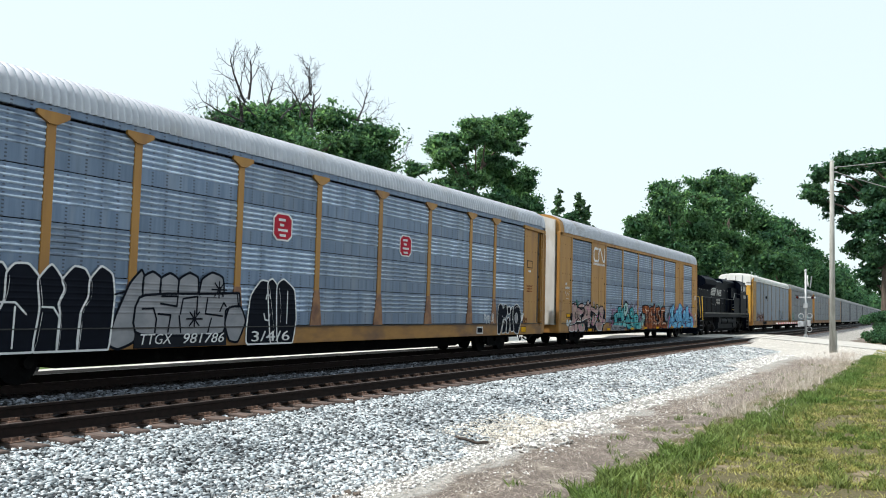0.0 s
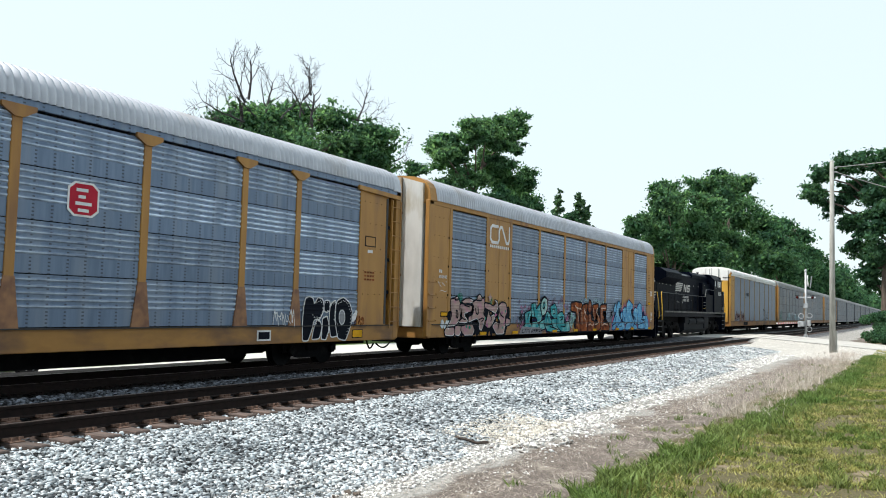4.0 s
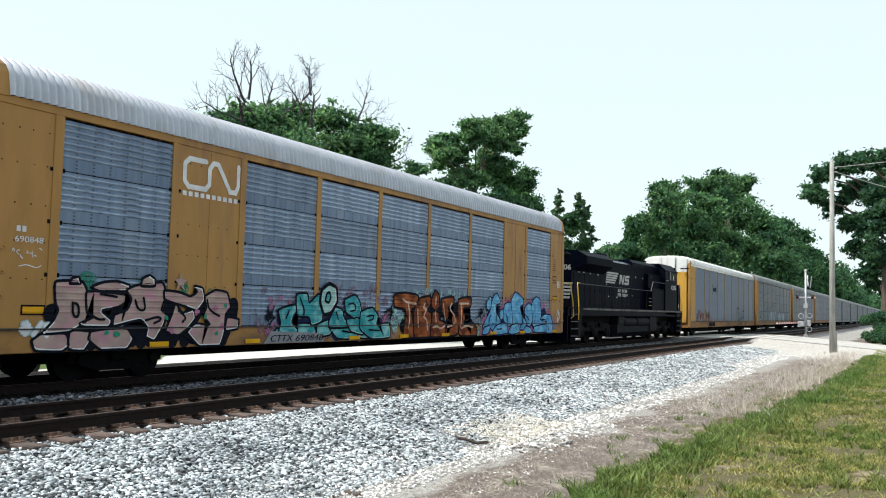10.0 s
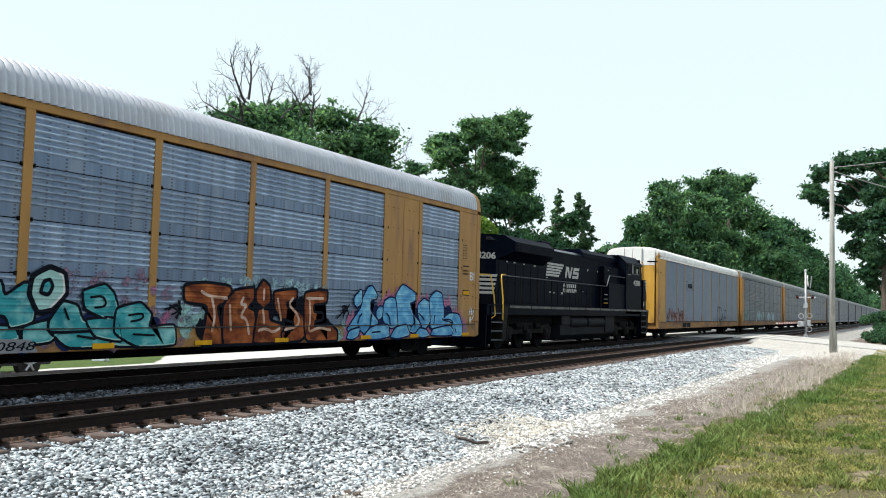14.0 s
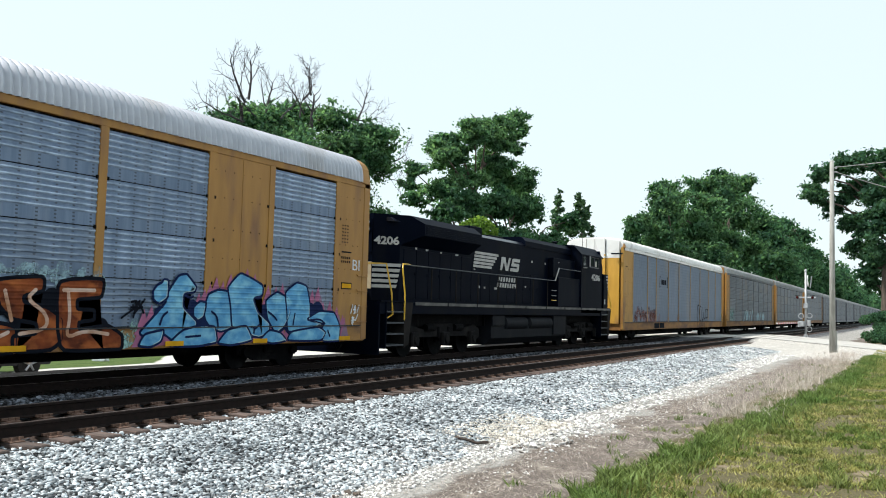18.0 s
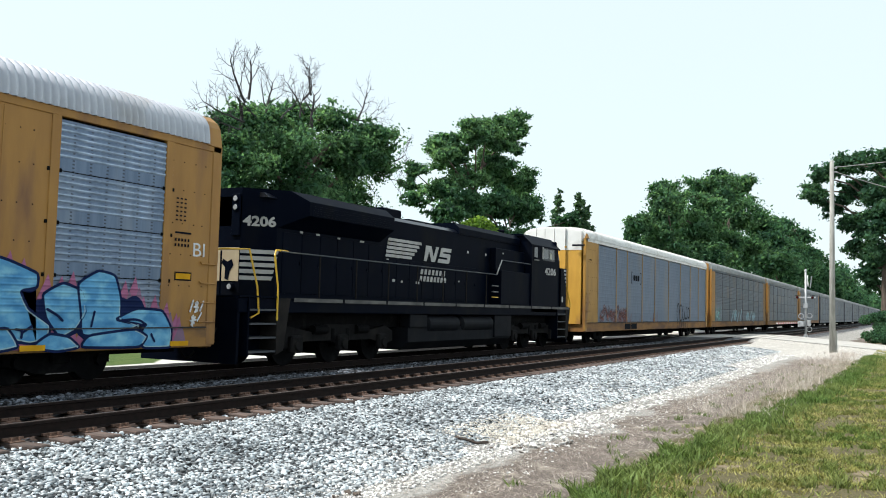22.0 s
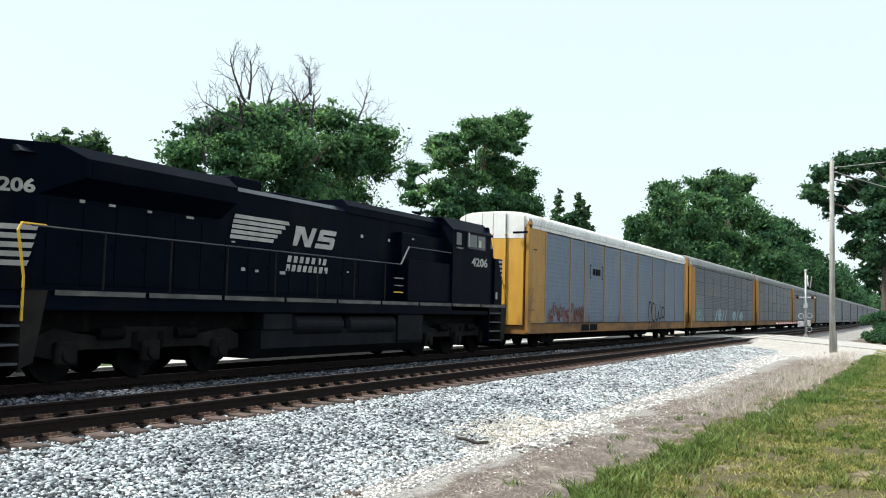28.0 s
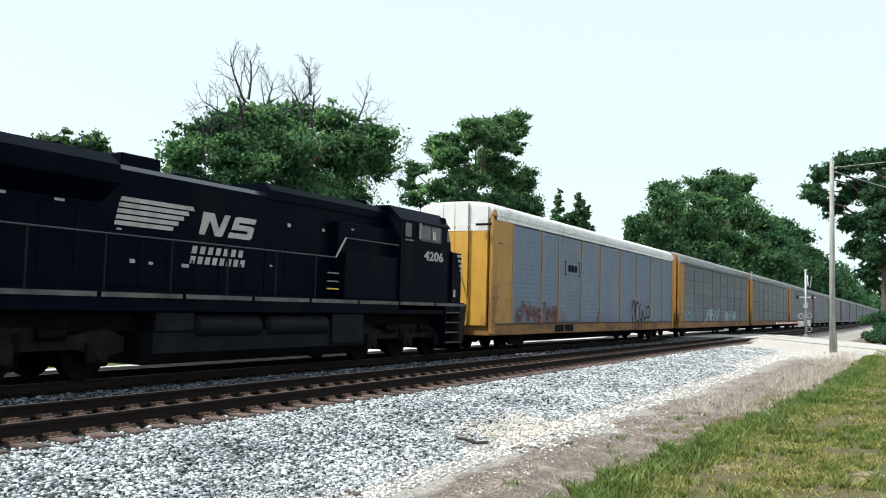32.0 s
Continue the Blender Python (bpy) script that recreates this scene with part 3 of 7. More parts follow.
def truck(parent, y):
    t = part("truck", Geo().box(-1.15, 1.15, y - 0.22, y + 0.22, 0.38, 0.62, 0.03), GRIME, parent, "grimy cast steel truck")
    for sx in (-1, 1):
        g = Geo().prism([(y - 1.15, 0.36), (y - 1.15, 0.56), (y - 0.8, 0.62), (y + 0.8, 0.62), (y + 1.15, 0.56), (y + 1.15, 0.36), (y + 0.95, 0.34),
                         (y + 0.45, 0.20), (y - 0.45, 0.20), (y - 0.95, 0.34)], "x", sx * 0.93, sx * 1.07)
        for dy in (-0.89, 0.89):
            g.tube((sx * 0.95, y + dy, 0.42), (sx * 1.16, y + dy, 0.42), 0.13, 0.11, 12)
        for dy in (-0.16, 0, 0.16):
            g.tube((sx * 1.0, y + dy, 0.28), (sx * 1.0, y + dy, 0.52), 0.07, 0.07, 8)
        part("side_frame", g, GRIME, t)
    for dy in (-0.89, 0.89):
        w = wheel_set(t, y + dy)
    return t

RISE = [1.0]   # how high a car's roof arches
def corrugated_roof(L, material, y0=0.45, pitch=0.145, detail=True):
    """Arched roof with pressed ribs across it."""
    prof = [(1.60, 5.02), (1.592, 5.20), (1.555, 5.40), (1.46, 5.56), (1.25, 5.71), (0.95, 5.80), (0.5, 5.84), (0, 5.85)]
    prof = [(x, 5.02 + (z - 5.02) * RISE[0]) for x, z in prof]
    prof += [(-x, z) for x, z in prof[-2::-1]]
    if not detail:
        return Geo().prism(prof, "y", y0, L - y0)
    ys, hs = [], []
    n = int((L - 2 * y0) / pitch)
    for i in range(n):
        for u, h in ((0.0, 0), (0.30, 0), (0.42, 1), (0.76, 1), (0.90, 0)):
            ys.append(y0 + (i + u) * (L - 2 * y0) / n)
            hs.append(h)
    ys.append(L - y0)
    hs.append(0)
    P = np.array(prof)
    c = P - np.array([0, 4.6])
    c /= np.linalg.norm(c, axis=1, keepdims=True)
    c[0], c[-1] = (1, 0), (-1, 0)
    V = np.zeros((len(ys), len(P), 3))
    for j, (y, h) in enumerate(zip(ys, hs)):
        q = P + c * 0.08 * h
        V[j, :, 0], V[j, :, 1], V[j, :, 2] = q[:, 0], y, q[:, 1]
    a = len(P)
    i = (np.arange(len(ys) - 1)[:, None] * a + np.arange(a - 1)[None]).ravel()
    return fast_mesh("roof", V.reshape(-1, 3), np.stack([i, i + 1, i + a + 1, i + a], -1), material)

def ladder(parent, x, y, z0, z1, dx, dy, n, material, rails=True):
    if not rails:
        for i in range(n):
            z = z0 + (z1 - z0) * i / (n - 1)
            part("grab_iron", Geo().path([(x - 0.04, y, z + 0.05), (x, y, z), (x + dx, y + dy, z), (x + dx - 0.04, y + dy, z + 0.05)], 0.014), material, parent)
        return None
    g = Geo()
    for k in (0, 1):
        g.box(x + dx * k - 0.012, x + dx * k + 0.012, y + dy * k - 0.02, y + dy * k + 0.02, z0 - 0.2, z1 + 0.2)
    la = part("ladder", g, material, parent, "steel rung ladder")
    for i in range(n):
        z = z0 + (z1 - z0) * i / (n - 1)
        part("rung", Geo().tube((x, y, z), (x + dx, y + dy, z), 0.014, 0.014, 6), material, la)
    return la

def roof_height(x):
    return 5.02 + RISE[0] * (-5.02 + float(np.interp(abs(x), [0, 0.5, 0.95, 1.25, 1.46, 1.555, 1.592, 1.6], [5.85, 5.84, 5.80, 5.71, 5.56, 5.40, 5.20, 5.02])))

def autorack(label, y0, L, bays, frame_mat, grey, roof_mat, cap_mat, end_mat, sill_mat, post_style="plain", rows=4, ribs=5, top_mat=None, high_end=None, posts=None, bright=True, tall_ladder=False, belly=0.36):
    """Enclosed car carrier. bays: (start, end, kind) along its side; kind g: grey screens, p: plain painted steel."""
    t = rolling("autorack_car", label, "railway car", "autorack cars of the train", y0)
    posts = posts or frame_mat
    for sx in (-1, 1):
        part("side_sill", Geo().box(sx * 1.44, sx * 1.605, 0.1, L - 0.1, 0.62, 1.05, 0.012), sill_mat, t)
        part("top_chord", Geo().box(sx * 1.50, sx * 1.612, 0.05, L - 0.05, 4.87, 5.03, 0.012), top_mat or frame_mat, t)
    # Black strip added to draw the shadow line of the sill's ledge.
    part("sill_ledge", Geo().box(1.58, 1.646, 0.35, L - 0.35, 1.028, 1.052), SILLBLACK, t, "thin black strip for the shadow line over the side sill")
    u = part("underframe", Geo().box(-1.43, 1.43, 0.3, L - 0.3, 0.80, 1.02), GRIME, t)
    part("centre_sill", Geo().prism([(0.0, 0.80), (0.0, 0.45), (4.9, 0.45), (5.6, belly), (L - 5.6, belly), (L - 4.9, 0.45), (L, 0.45), (L, 0.80)], "x", -0.40, 0.40), GRIME, u)
    for y in (5.7, 9.2, 13.7, 18.2, L - 5.7):
        part("crossbearer", Geo().box(-1.3, 1.3, y - 0.12, y + 0.12, 0.55, 0.8, 0.02), GRIME, u)
    part("brake_reservoir", Geo().tube((0.75, 11.0, 0.62), (0.75, 12.1, 0.62), 0.17, 0.17, 12), GRIME, u)
    for y in (3.55, L - 3.55):
        truck(t, y)
    part("roof", corrugated_roof(L, roof_mat, pitch=0.165 if y0 < 80 else 0.5), roof_mat, t, "corrugated metal roof")
    h = (4.83 - 1.06) / rows
    for r in range(1, max(rows, 3)):
        z = 1.06 + r * (4.83 - 1.06) / max(rows, 3)
        part("deck", Geo().box(-1.54, 1.54, 0.5, L - 0.5, z - 0.05, z + 0.05), GRIME, t, "dark inner deck")
    for a, b, kind in bays:
        if kind == "g":
            part("panel", panel_mesh(b - a, 3.8, grey, 0), grey, t, at=Matrix.Translation((-1.575, b, 1.06)) @ pose(0, 0, 0, 0, 0, 180))
            for r in range(rows):
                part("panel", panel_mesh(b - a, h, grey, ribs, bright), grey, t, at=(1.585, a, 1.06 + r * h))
        else:
            for sx in (1, -1):
                p = part("plain_panel", Geo().box(sx * 1.53, sx * 1.595, a, b, 1.05, 4.88, 0.008), frame_mat, t, "painted plain steel side panel")
                if sx > 0:
                    k = max(1, round((b - a) / 1.1))
                    for i in range(1, k):
                        y = a + (b - a) * i / k
                        part("seam", Geo().box(1.590, 1.603, y - 0.018, y + 0.018, 1.08, 4.85), frame_mat, p)
                    riv = Geo()
                    for z in (1.9, 2.55, 3.2, 3.9, 4.5):
                        for i in range(int((b - a) / 0.3)):
                            y = a + 0.12 + i * 0.3 + random.uniform(-0.03, 0.03)
                            riv.box(1.59, 1.602, y, y + 0.022, z, z + 0.022)
                    part("rivets", riv, GRIME, p)["kind"] = "stuff"
    for y in sorted({round(v, 2) for a, b, k in bays if k == "g" for v in (a, b)}):
        wd = 0.10 if post_style != "thin" else 0.05
        for sx in (1, -1):
            g = Geo().box(sx * 1.54, sx * 1.615, y - wd, y + wd, 1.05, 4.88, 0.010)
            p = part("post", g, posts, t)
            if sx > 0 and post_style == "flared" and y < 25.5:
                part("gusset", Geo().prism([(y - 0.235, 1.05), (y + 0.235, 1.05), (y + 0.11, 1.95), (y - 0.11, 1.95)], "x", 1.586, 1.6175), GUSSET, p, "rusty brown gusset plate")
                part("bracket", Geo().prism([(y - 0.09, 4.68), (y + 0.09, 4.68), (y + 0.34, 4.82), (y + 0.34, 4.90), (y - 0.34, 4.90), (y - 0.34, 4.82)], "x", 1.60, 1.66), posts, p)
            elif sx > 0 and post_style == "plain":
                for z in (2.0, 2.945, 3.89):
                    for dy in (-0.125, 0.125):
                        part("clip", Geo().box(1.587, 1.612, y + dy - 0.028, y + dy + 0.028, z - 0.035, z + 0.035, 0.006), GRIME, p, "small dark screen clip")
    for y, s in ((0.0, -1), (L, 1)):
        cap = [(x, roof_height(x) + 0.035) for x in (1.6, 1.592, 1.555, 1.46, 1.25, 0.95, 0.5, 0)]
        cap[0] = (1.63, 5.0)
        cap = cap + [(-x, z) for x, z in cap[-2::-1]] + [(-1.5, 4.9), (1.5, 4.9)]
        part("end_cap", Geo().prism(cap, "y", y - s * 0.06, y - s * 0.50), cap_mat, t, "folded roof end cap")
        for sx in (1, -1):
            part("corner_post", Geo().box(sx * 1.46, sx * 1.612, y - s * 0.02, y - s * 0.30, 0.66, 5.02, 0.015), frame_mat, t)
        d = part("end_door", Geo().box(-1.46, 1.46, y - s * 0.30, y - s * 0.34, 0.95, 4.9), end_mat, t, "tall folding end doors")
        xs = [-1.44, -0.85, -0.42, 0.06, 0.62, 1.40]
        for i in range(5):
            a, b = xs[i], xs[i + 1]
            bulge = 0.03 if i in (0, 4) else 0.10
            split = high_end or 9
            za, zb = roof_height(a) - 0.03, roof_height(b) - 0.03
            yy0, yy1 = y - s * 0.30, y + s * bulge
            if split < 5:
                part("door_leaf", Geo().prism([(a + 0.015, 0.97), (b - 0.015, 0.97), (b - 0.015, split), (a + 0.015, split)], "y", yy0, yy1), end_mat, d)
                part("door_leaf_top", Geo().prism([(a + 0.015, split), (b - 0.015, split), (b - 0.015, zb), (a + 0.015, za)], "y", yy0, yy1 + s * 0.01), cap_mat, d, "white upper end panel")
            else:
                part("door_leaf", Geo().prism([(a + 0.015, 0.97), (b - 0.015, 0.97), (b - 0.015, zb), (a + 0.015, za)], "y", yy0, yy1), (end_mat if i < 4 or end_mat is not CREAMEND else WHITE), d)
            if 0 < i:
                part("hinge_bar", Geo().tube((a, y + s * 0.09, 1.0), (a, y + s * 0.09, min(za, 5.6, split)), 0.022, 0.022, 8), end_mat, d)
                for z in (1.5, 2.6, 3.7, 4.6):
                    part("hinge", Geo().box(a - 0.035, a + 0.035, y + s * 0.03, y + s * 0.125, z - 0.04, z + 0.04, 0.01), GUSSET if end_mat is CREAMEND else end_mat, d)
        part("end_sill", Geo().box(-1.55, 1.55, y - s * 0.05, y - s * 0.40, 0.60, 0.95, 0.02), sill_mat, t)
        part("coupler", Geo().box(-0.12, 0.12, y - s * 0.3, y + s * 0.62, 0.62, 0.86, 0.03).box(-0.22, 0.22, y + s * 0.55, y + s * 0.82, 0.56, 0.92, 0.05), GRIME, t, "grimy knuckle coupler")
        part("air_hose", Geo().path([(0.45 - 0.2 * k / 8, y + s * 0.78 * k / 8, 0.70 - 0.28 * k / 8 - 0.26 * math.sin(3.1416 * k / 8)) for k in range(9)], 0.026), GRIME, t, "black rubber air hose")
        ladder(t, 1.645, y - s * 0.08, 1.15, 4.5 if tall_ladder and s > 0 else 2.4, 0, -s * 0.48, 9 if tall_ladder and s > 0 else 4, frame_mat, tall_ladder and s > 0)
    return t

kansas_bays = [(1.5, 4.3, "g"), (4.3, 6.3, "g"), (6.3, 9.33, "g"), (9.33, 12.33, "g"), (12.33, 15.3, "g"), (15.3, 18.22, "g"), (18.22, 21.15, "g"), (21.15, 23.15, "g"), (23.15, 26.0, "g")]
kansas_bays = [(0.25, 1.5, "p")] + kansas_bays + [(26.0, 27.4, "p")]
RISE[0] = 0.82
car_first = autorack("grey screened autorack car with yellow flared posts and spray-painted lettering", -29.8, 28.1, kansas_bays, ORANGE, GALV, ROOF, ROOF, ORANGE, SILLPAINT, "flared", top_mat=GALV, tall_ladder=True, belly=0.22)
part("corner_bracket", Geo().prism([(25.75, 4.80), (27.95, 4.74), (27.95, 4.86), (25.75, 4.92)], "x", 1.60, 1.68), ORANGE, car_first, "long bracket under the roof edge")
part("door_gap", Geo().box(1.594, 1.604, 27.27, 27.38, 1.08, 4.72), SILLBLACK, car_first, "dark gap beside the ladder")
part("ladder_bay", Geo().box(1.18, 1.24, 27.38, 27.86, 0.9, 4.9), ORANGE, car_first, "recessed panel behind the ladder")
north_bays = [(0.30, 1.53, "p"), (1.53, 4.37, "g"), (4.37, 6.46, "p"), (6.46, 9.37, "g"), (9.37, 12.32, "g"), (12.32, 15.23, "g"), (15.23, 18.16, "g"), (18.16, 21.07, "g"), (21.07, 23.12, "p"), (23.12, 25.85, "g"), (25.85, 27.1, "p")]
RISE[0] = 0.94
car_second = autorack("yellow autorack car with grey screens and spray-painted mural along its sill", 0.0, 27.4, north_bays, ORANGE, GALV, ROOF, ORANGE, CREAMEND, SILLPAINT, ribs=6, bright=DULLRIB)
plain_bays = [(0.30, 1.85, "p"), (1.85, 4.85, "g"), (4.85, 6.8, "g"), (6.8, 9.75, "g"), (9.75, 12.5, "g"), (12.5, 15.8, "g"), (15.8, 18.9, "g"), (18.9, 21.8, "g"), (21.8, 24.4, "g"), (24.4, 26.9, "g")]
RISE[0] = 0.62
car_third = autorack("grey autorack car with a white roof and a bright yellow end", 51.95, 27.3, plain_bays, BROWNGOLD, GALV_P, WHITE_ROOF, WHITE_ROOF, GOLD, RUSTSILL, "thin", rows=1, ribs=20, top_mat=WHITE_ROOF, high_end=4.45, posts=TAN, bright=False, belly=0.24)
far_bays = [(0.30, 1.5, "p"), (1.5, 4.5, "g"), (4.5, 7.6, "g"), (7.6, 10.7, "g"), (10.7, 13.8, "g"), (13.8, 16.9, "g"), (16.9, 20.0, "g"), (20.0, 23.1, "g"), (23.1, 26.0, "g"), (26.0, 27.1, "p")]
RISE[0] = 0.75
car_fourth = autorack("weathered grey autorack car with yellow ends", 80.9, 27.4, far_bays, ORANGE, GALV_B, OLDROOF, OLDROOF, ORANGE, RUSTSILL, "thin", top_mat=GALV_B, posts=GALV_B, bright=False, belly=0.24)
for i in range(2):
    c = copy_thing(car_fourth, pose(TRACK, 80.9 + 29.0 * (i + 1) + ADVANCE[0], 0))
    TRAIN.append((c, 80.9 + 29.0 * (i + 1)))
car_dark = autorack("dull grey autorack car with dark ends", 80.9 + 29.0 * 3, 27.4, far_bays, DARKFRAME, GALV_B, OLDROOF, OLDROOF, DARKFRAME, GALV_B, "thin", top_mat=GALV_B, posts=GALV_B, bright=False, belly=0.24)
for i in range(3, 12):
    c = copy_thing(car_dark, pose(TRACK, 80.9 + 29.0 * (i + 1) + ADVANCE[0], 0))
    TRAIN.append((c, 80.9 + 29.0 * (i + 1)))

# ---- locomotive ----
loco = rolling("diesel_locomotive", "black diesel freight locomotive with white stripes and yellow handrails", "locomotive", "", 28.2)
GLOSSBLACK = mat("polished_black_paint", (0.003, 0.005, 0.012), None, 2.0, 0.3, spec=0.5)
DUSTFRAME = mat("dust_coated_truck_steel", (0.014, 0.0135, 0.014), (0.008, 0.0078, 0.0082), 4.0, 0.8, spec=0.06, stain=(0.023, 0.021, 0.0195), amount=0.4, sscale=2.0)
DUSTSTEP = mat("dust_brown_step_side", (0.026, 0.023, 0.021), (0.017, 0.0155, 0.015), 3.0, 0.8, spec=0.06)
SILLDUST = mat("dusty_sill_edge", (0.15, 0.142, 0.132), (0.078, 0.075, 0.073), 2.0, 0.8, stain=(0.04, 0.038, 0.036), amount=0.5, sscale=0.8, stretch=(1, 1, 3))
DIMGREY = mat("grimy_blue_grey_paint", (0.055, 0.062, 0.072), (0.035, 0.04, 0.05), 4.0, 0.6, stain=(0.10, 0.095, 0.085), amount=0.4)
LIGHTGREY = mat("dusty_grey_paint", (0.22, 0.22, 0.215), (0.13, 0.13, 0.13), 4.0, 0.6, stain=(0.10, 0.09, 0.08), amount=0.4)
STRIPE = mat("white_stripe_paint", (0.44, 0.435, 0.42), (0.33, 0.325, 0.315), 3.0, 0.5, stain=(0.30, 0.28, 0.25), amount=0.3, sscale=2.5)
CREAM = mat("cream_panel_paint", (0.45, 0.37, 0.25), (0.36, 0.29, 0.19), 3.0, 0.5)
SAFETY = mat("yellow_handrail_paint", (0.75, 0.46, 0.03), (0.62, 0.37, 0.03), 6.0, 0.45)
LENS = mat("headlight_glass", (0.42, 0.43, 0.45), (0.24, 0.25, 0.26), 9.0, 0.1)
GLASS = mat("dark_cab_glass", (0.02, 0.022, 0.025), None, 4.0, 0.06)
PALEGLASS = mat("pale_cab_interior", (0.45, 0.45, 0.36), (0.30, 0.30, 0.25), 3.0, 0.3)
def lpart(name, g, m=BLACK, parent=None, label="", smooth=False, at=None):
    return part(name, g, m, parent or loco, label, at, smooth)
def writing(body, size, material, parent, at, name="lettering", label="", width=None, shear=0.0, thick=0.003, bold=0.0):
    """Raised built-in-font text; its baseline runs along +y, its face looks to +x, before the turn of at."""
    cu = bpy.data.curves.new(name, "FONT")
    cu.body, cu.size, cu.shear, cu.extrude, cu.resolution_u, cu.offset = body, size, shear, thick, 3, bold
    tmp = bpy.data.objects.new("tmp", cu)
    scene.collection.objects.link(tmp)
    bpy.context.view_layer.update()
    me = bpy.data.meshes.new_from_object(tmp.evaluated_get(bpy.context.evaluated_depsgraph_get()))
    bpy.data.objects.remove(tmp)
    bpy.data.curves.remove(cu)
    co = np.zeros(len(me.vertices) * 3)
    me.vertices.foreach_get("co", co)
    co = co.reshape(-1, 3)
    k = width / (co[:, 0].max() - co[:, 0].min()) if width else 1.0
    co = np.stack([co[:, 2], (co[:, 0] - co[:, 0].min()) * k, co[:, 1]], -1)
    me.vertices.foreach_set("co", co.ravel())
    me.materials.clear()
    me.materials.append(material)
    me.update()
    me.name = name
    return part(name, me, material, parent, label, at)

def hood_door(y0, y1, z0, z1, x=0.95):
    d = lpart("hood_door", Geo().box(x - 0.01, x + 0.016, y0 + 0.012, y1 - 0.012, z0, z1, 0.008))
    part("latch", Geo().box(x + 0.014, x + 0.035, y1 - 0.09, y1 - 0.05, (z0 + z1) / 2 - 0.05, (z0 + z1) / 2 + 0.05), BLACK, d)

lpart("frame", Geo().box(-1.52, 1.52, 0.0, 21.6, 1.36, 1.72, 0.02))
lpart("centre_sill", Geo().box(-1.0, 1.0, 0.2, 21.4, 0.95, 1.36), GRIME)
lpart("walkway", Geo().box(-1.56, 1.56, 0.0, 21.6, 1.72, 1.76))
hood = lpart("hood", Geo().prism([(-0.40, 1.25), (0.40, 1.25), (0.95, 1.97), (0.95, 17.4), (-0.95, 17.4), (-0.95, 1.97)], "z", 1.76, 4.24), label="long black engine hood with chamfered rear corners")
lpart("hood_top", Geo().prism([(-0.95, 4.24), (0.95, 4.24), (0.80, 4.36), (0.4, 4.40), (-0.4, 4.40), (-0.80, 4.36)], "y", 1.6, 17.4), GLOSSBLACK)
def loft(levels, y1):
    """Stacked plans with chamfered rear corners: (height, half width) from the bottom up."""
    g = Geo()
    v = []
    for z, w in levels:
        c = 1.25 + (w - 0.40) * 1.309
        v += [(-0.40, 1.25, z), (0.40, 1.25, z), (w, c, z), (w, y1, z), (-w, y1, z), (-w, c, z)]
    f = [tuple(range(5, -1, -1)), tuple(range(len(v) - 6, len(v)))]
    for k in range(len(levels) - 1):
        f += [(6 * k + i, 6 * k + (i + 1) % 6, 6 * k + 6 + (i + 1) % 6, 6 * k + 6 + i) for i in range(6)]
    return g.add(v, f)
lpart("radiator", loft([(3.50, 0.953), (3.86, 1.46), (4.22, 1.46), (4.46, 1.15)], 6.8), label="overhanging radiator housing")
gr = lpart("radiator_grille", Geo().box(1.458, 1.468, 2.75, 6.6, 3.89, 4.17))
for i in range(5):
    part("louvre", Geo().box(1.466, 1.475, 2.8, 6.55, 3.905 + i * 0.055, 3.93 + i * 0.055), BLACK, gr)
lpart("exhaust_housing", Geo().box(-0.55, 0.55, 7.6, 8.7, 4.38, 4.68, 0.03), label="black exhaust housing")
lpart("roof_hatch", Geo().box(-0.6, 0.6, 9.1, 10.6, 4.38, 4.46, 0.02))
lpart("dynamic_brake_housing", Geo().prism([(-1.0, 4.2), (1.0, 4.2), (1.0, 4.42), (0.8, 4.60), (-0.8, 4.60), (-1.0, 4.42)], "y", 11.9, 17.4))
lpart("horn", Geo().tube((0.3, 16.9, 4.62), (0.3, 16.9, 4.75), 0.02).tube((0.3, 16.7, 4.77), (0.3, 17.2, 4.77), 0.03, 0.07, 8))
for i in range(14):
    a = 2.2 + i * 0.80
    hood_door(a, a + 0.80, 1.85, 3.42 if a < 6.6 else 3.05)
lpart("side_cabinet", Geo().box(0.94, 1.45, 14.6, 17.4, 1.76, 3.05, 0.02).box(0.94, 1.2, 14.6, 17.4, 3.05, 3.9, 0.02))
# cab and nose
cab = lpart("cab", Geo().prism([(-1.52, 1.5), (-1.52, 4.22), (-1.10, 4.60), (1.10, 4.60), (1.52, 4.22), (1.52, 1.5)], "y", 17.4, 20.35), label="black wide cab")
lpart("cab_front", Geo().prism([(20.34, 1.5), (20.34, 4.56), (20.42, 4.50), (20.80, 3.74), (20.80, 1.5)], "x", -1.42, 1.42))
lpart("nose", Geo().prism([(20.79, 1.4), (20.79, 3.72), (21.75, 3.40), (21.95, 3.30), (22.0, 3.1), (22.0, 1.4)], "x", -1.15, 1.15))
lpart("nose_side", Geo().prism([(1.14, 20.79), (1.50, 20.79), (1.50, 21.45), (1.14, 21.98)], "z", 1.4, 3.44))
lpart("nose_side", Geo().prism([(-1.14, 20.79), (-1.50, 20.79), (-1.50, 21.45), (-1.14, 21.98)], "z", 1.4, 3.44))
lpart("cab_roof", Geo().prism([(-1.55, 4.18), (-1.12, 4.60), (1.12, 4.60), (1.55, 4.18), (1.55, 4.24), (1.12, 4.66), (-1.12, 4.66), (-1.55, 4.24)], "y", 17.3, 20.5), BLACK, label="black cab roof edge")
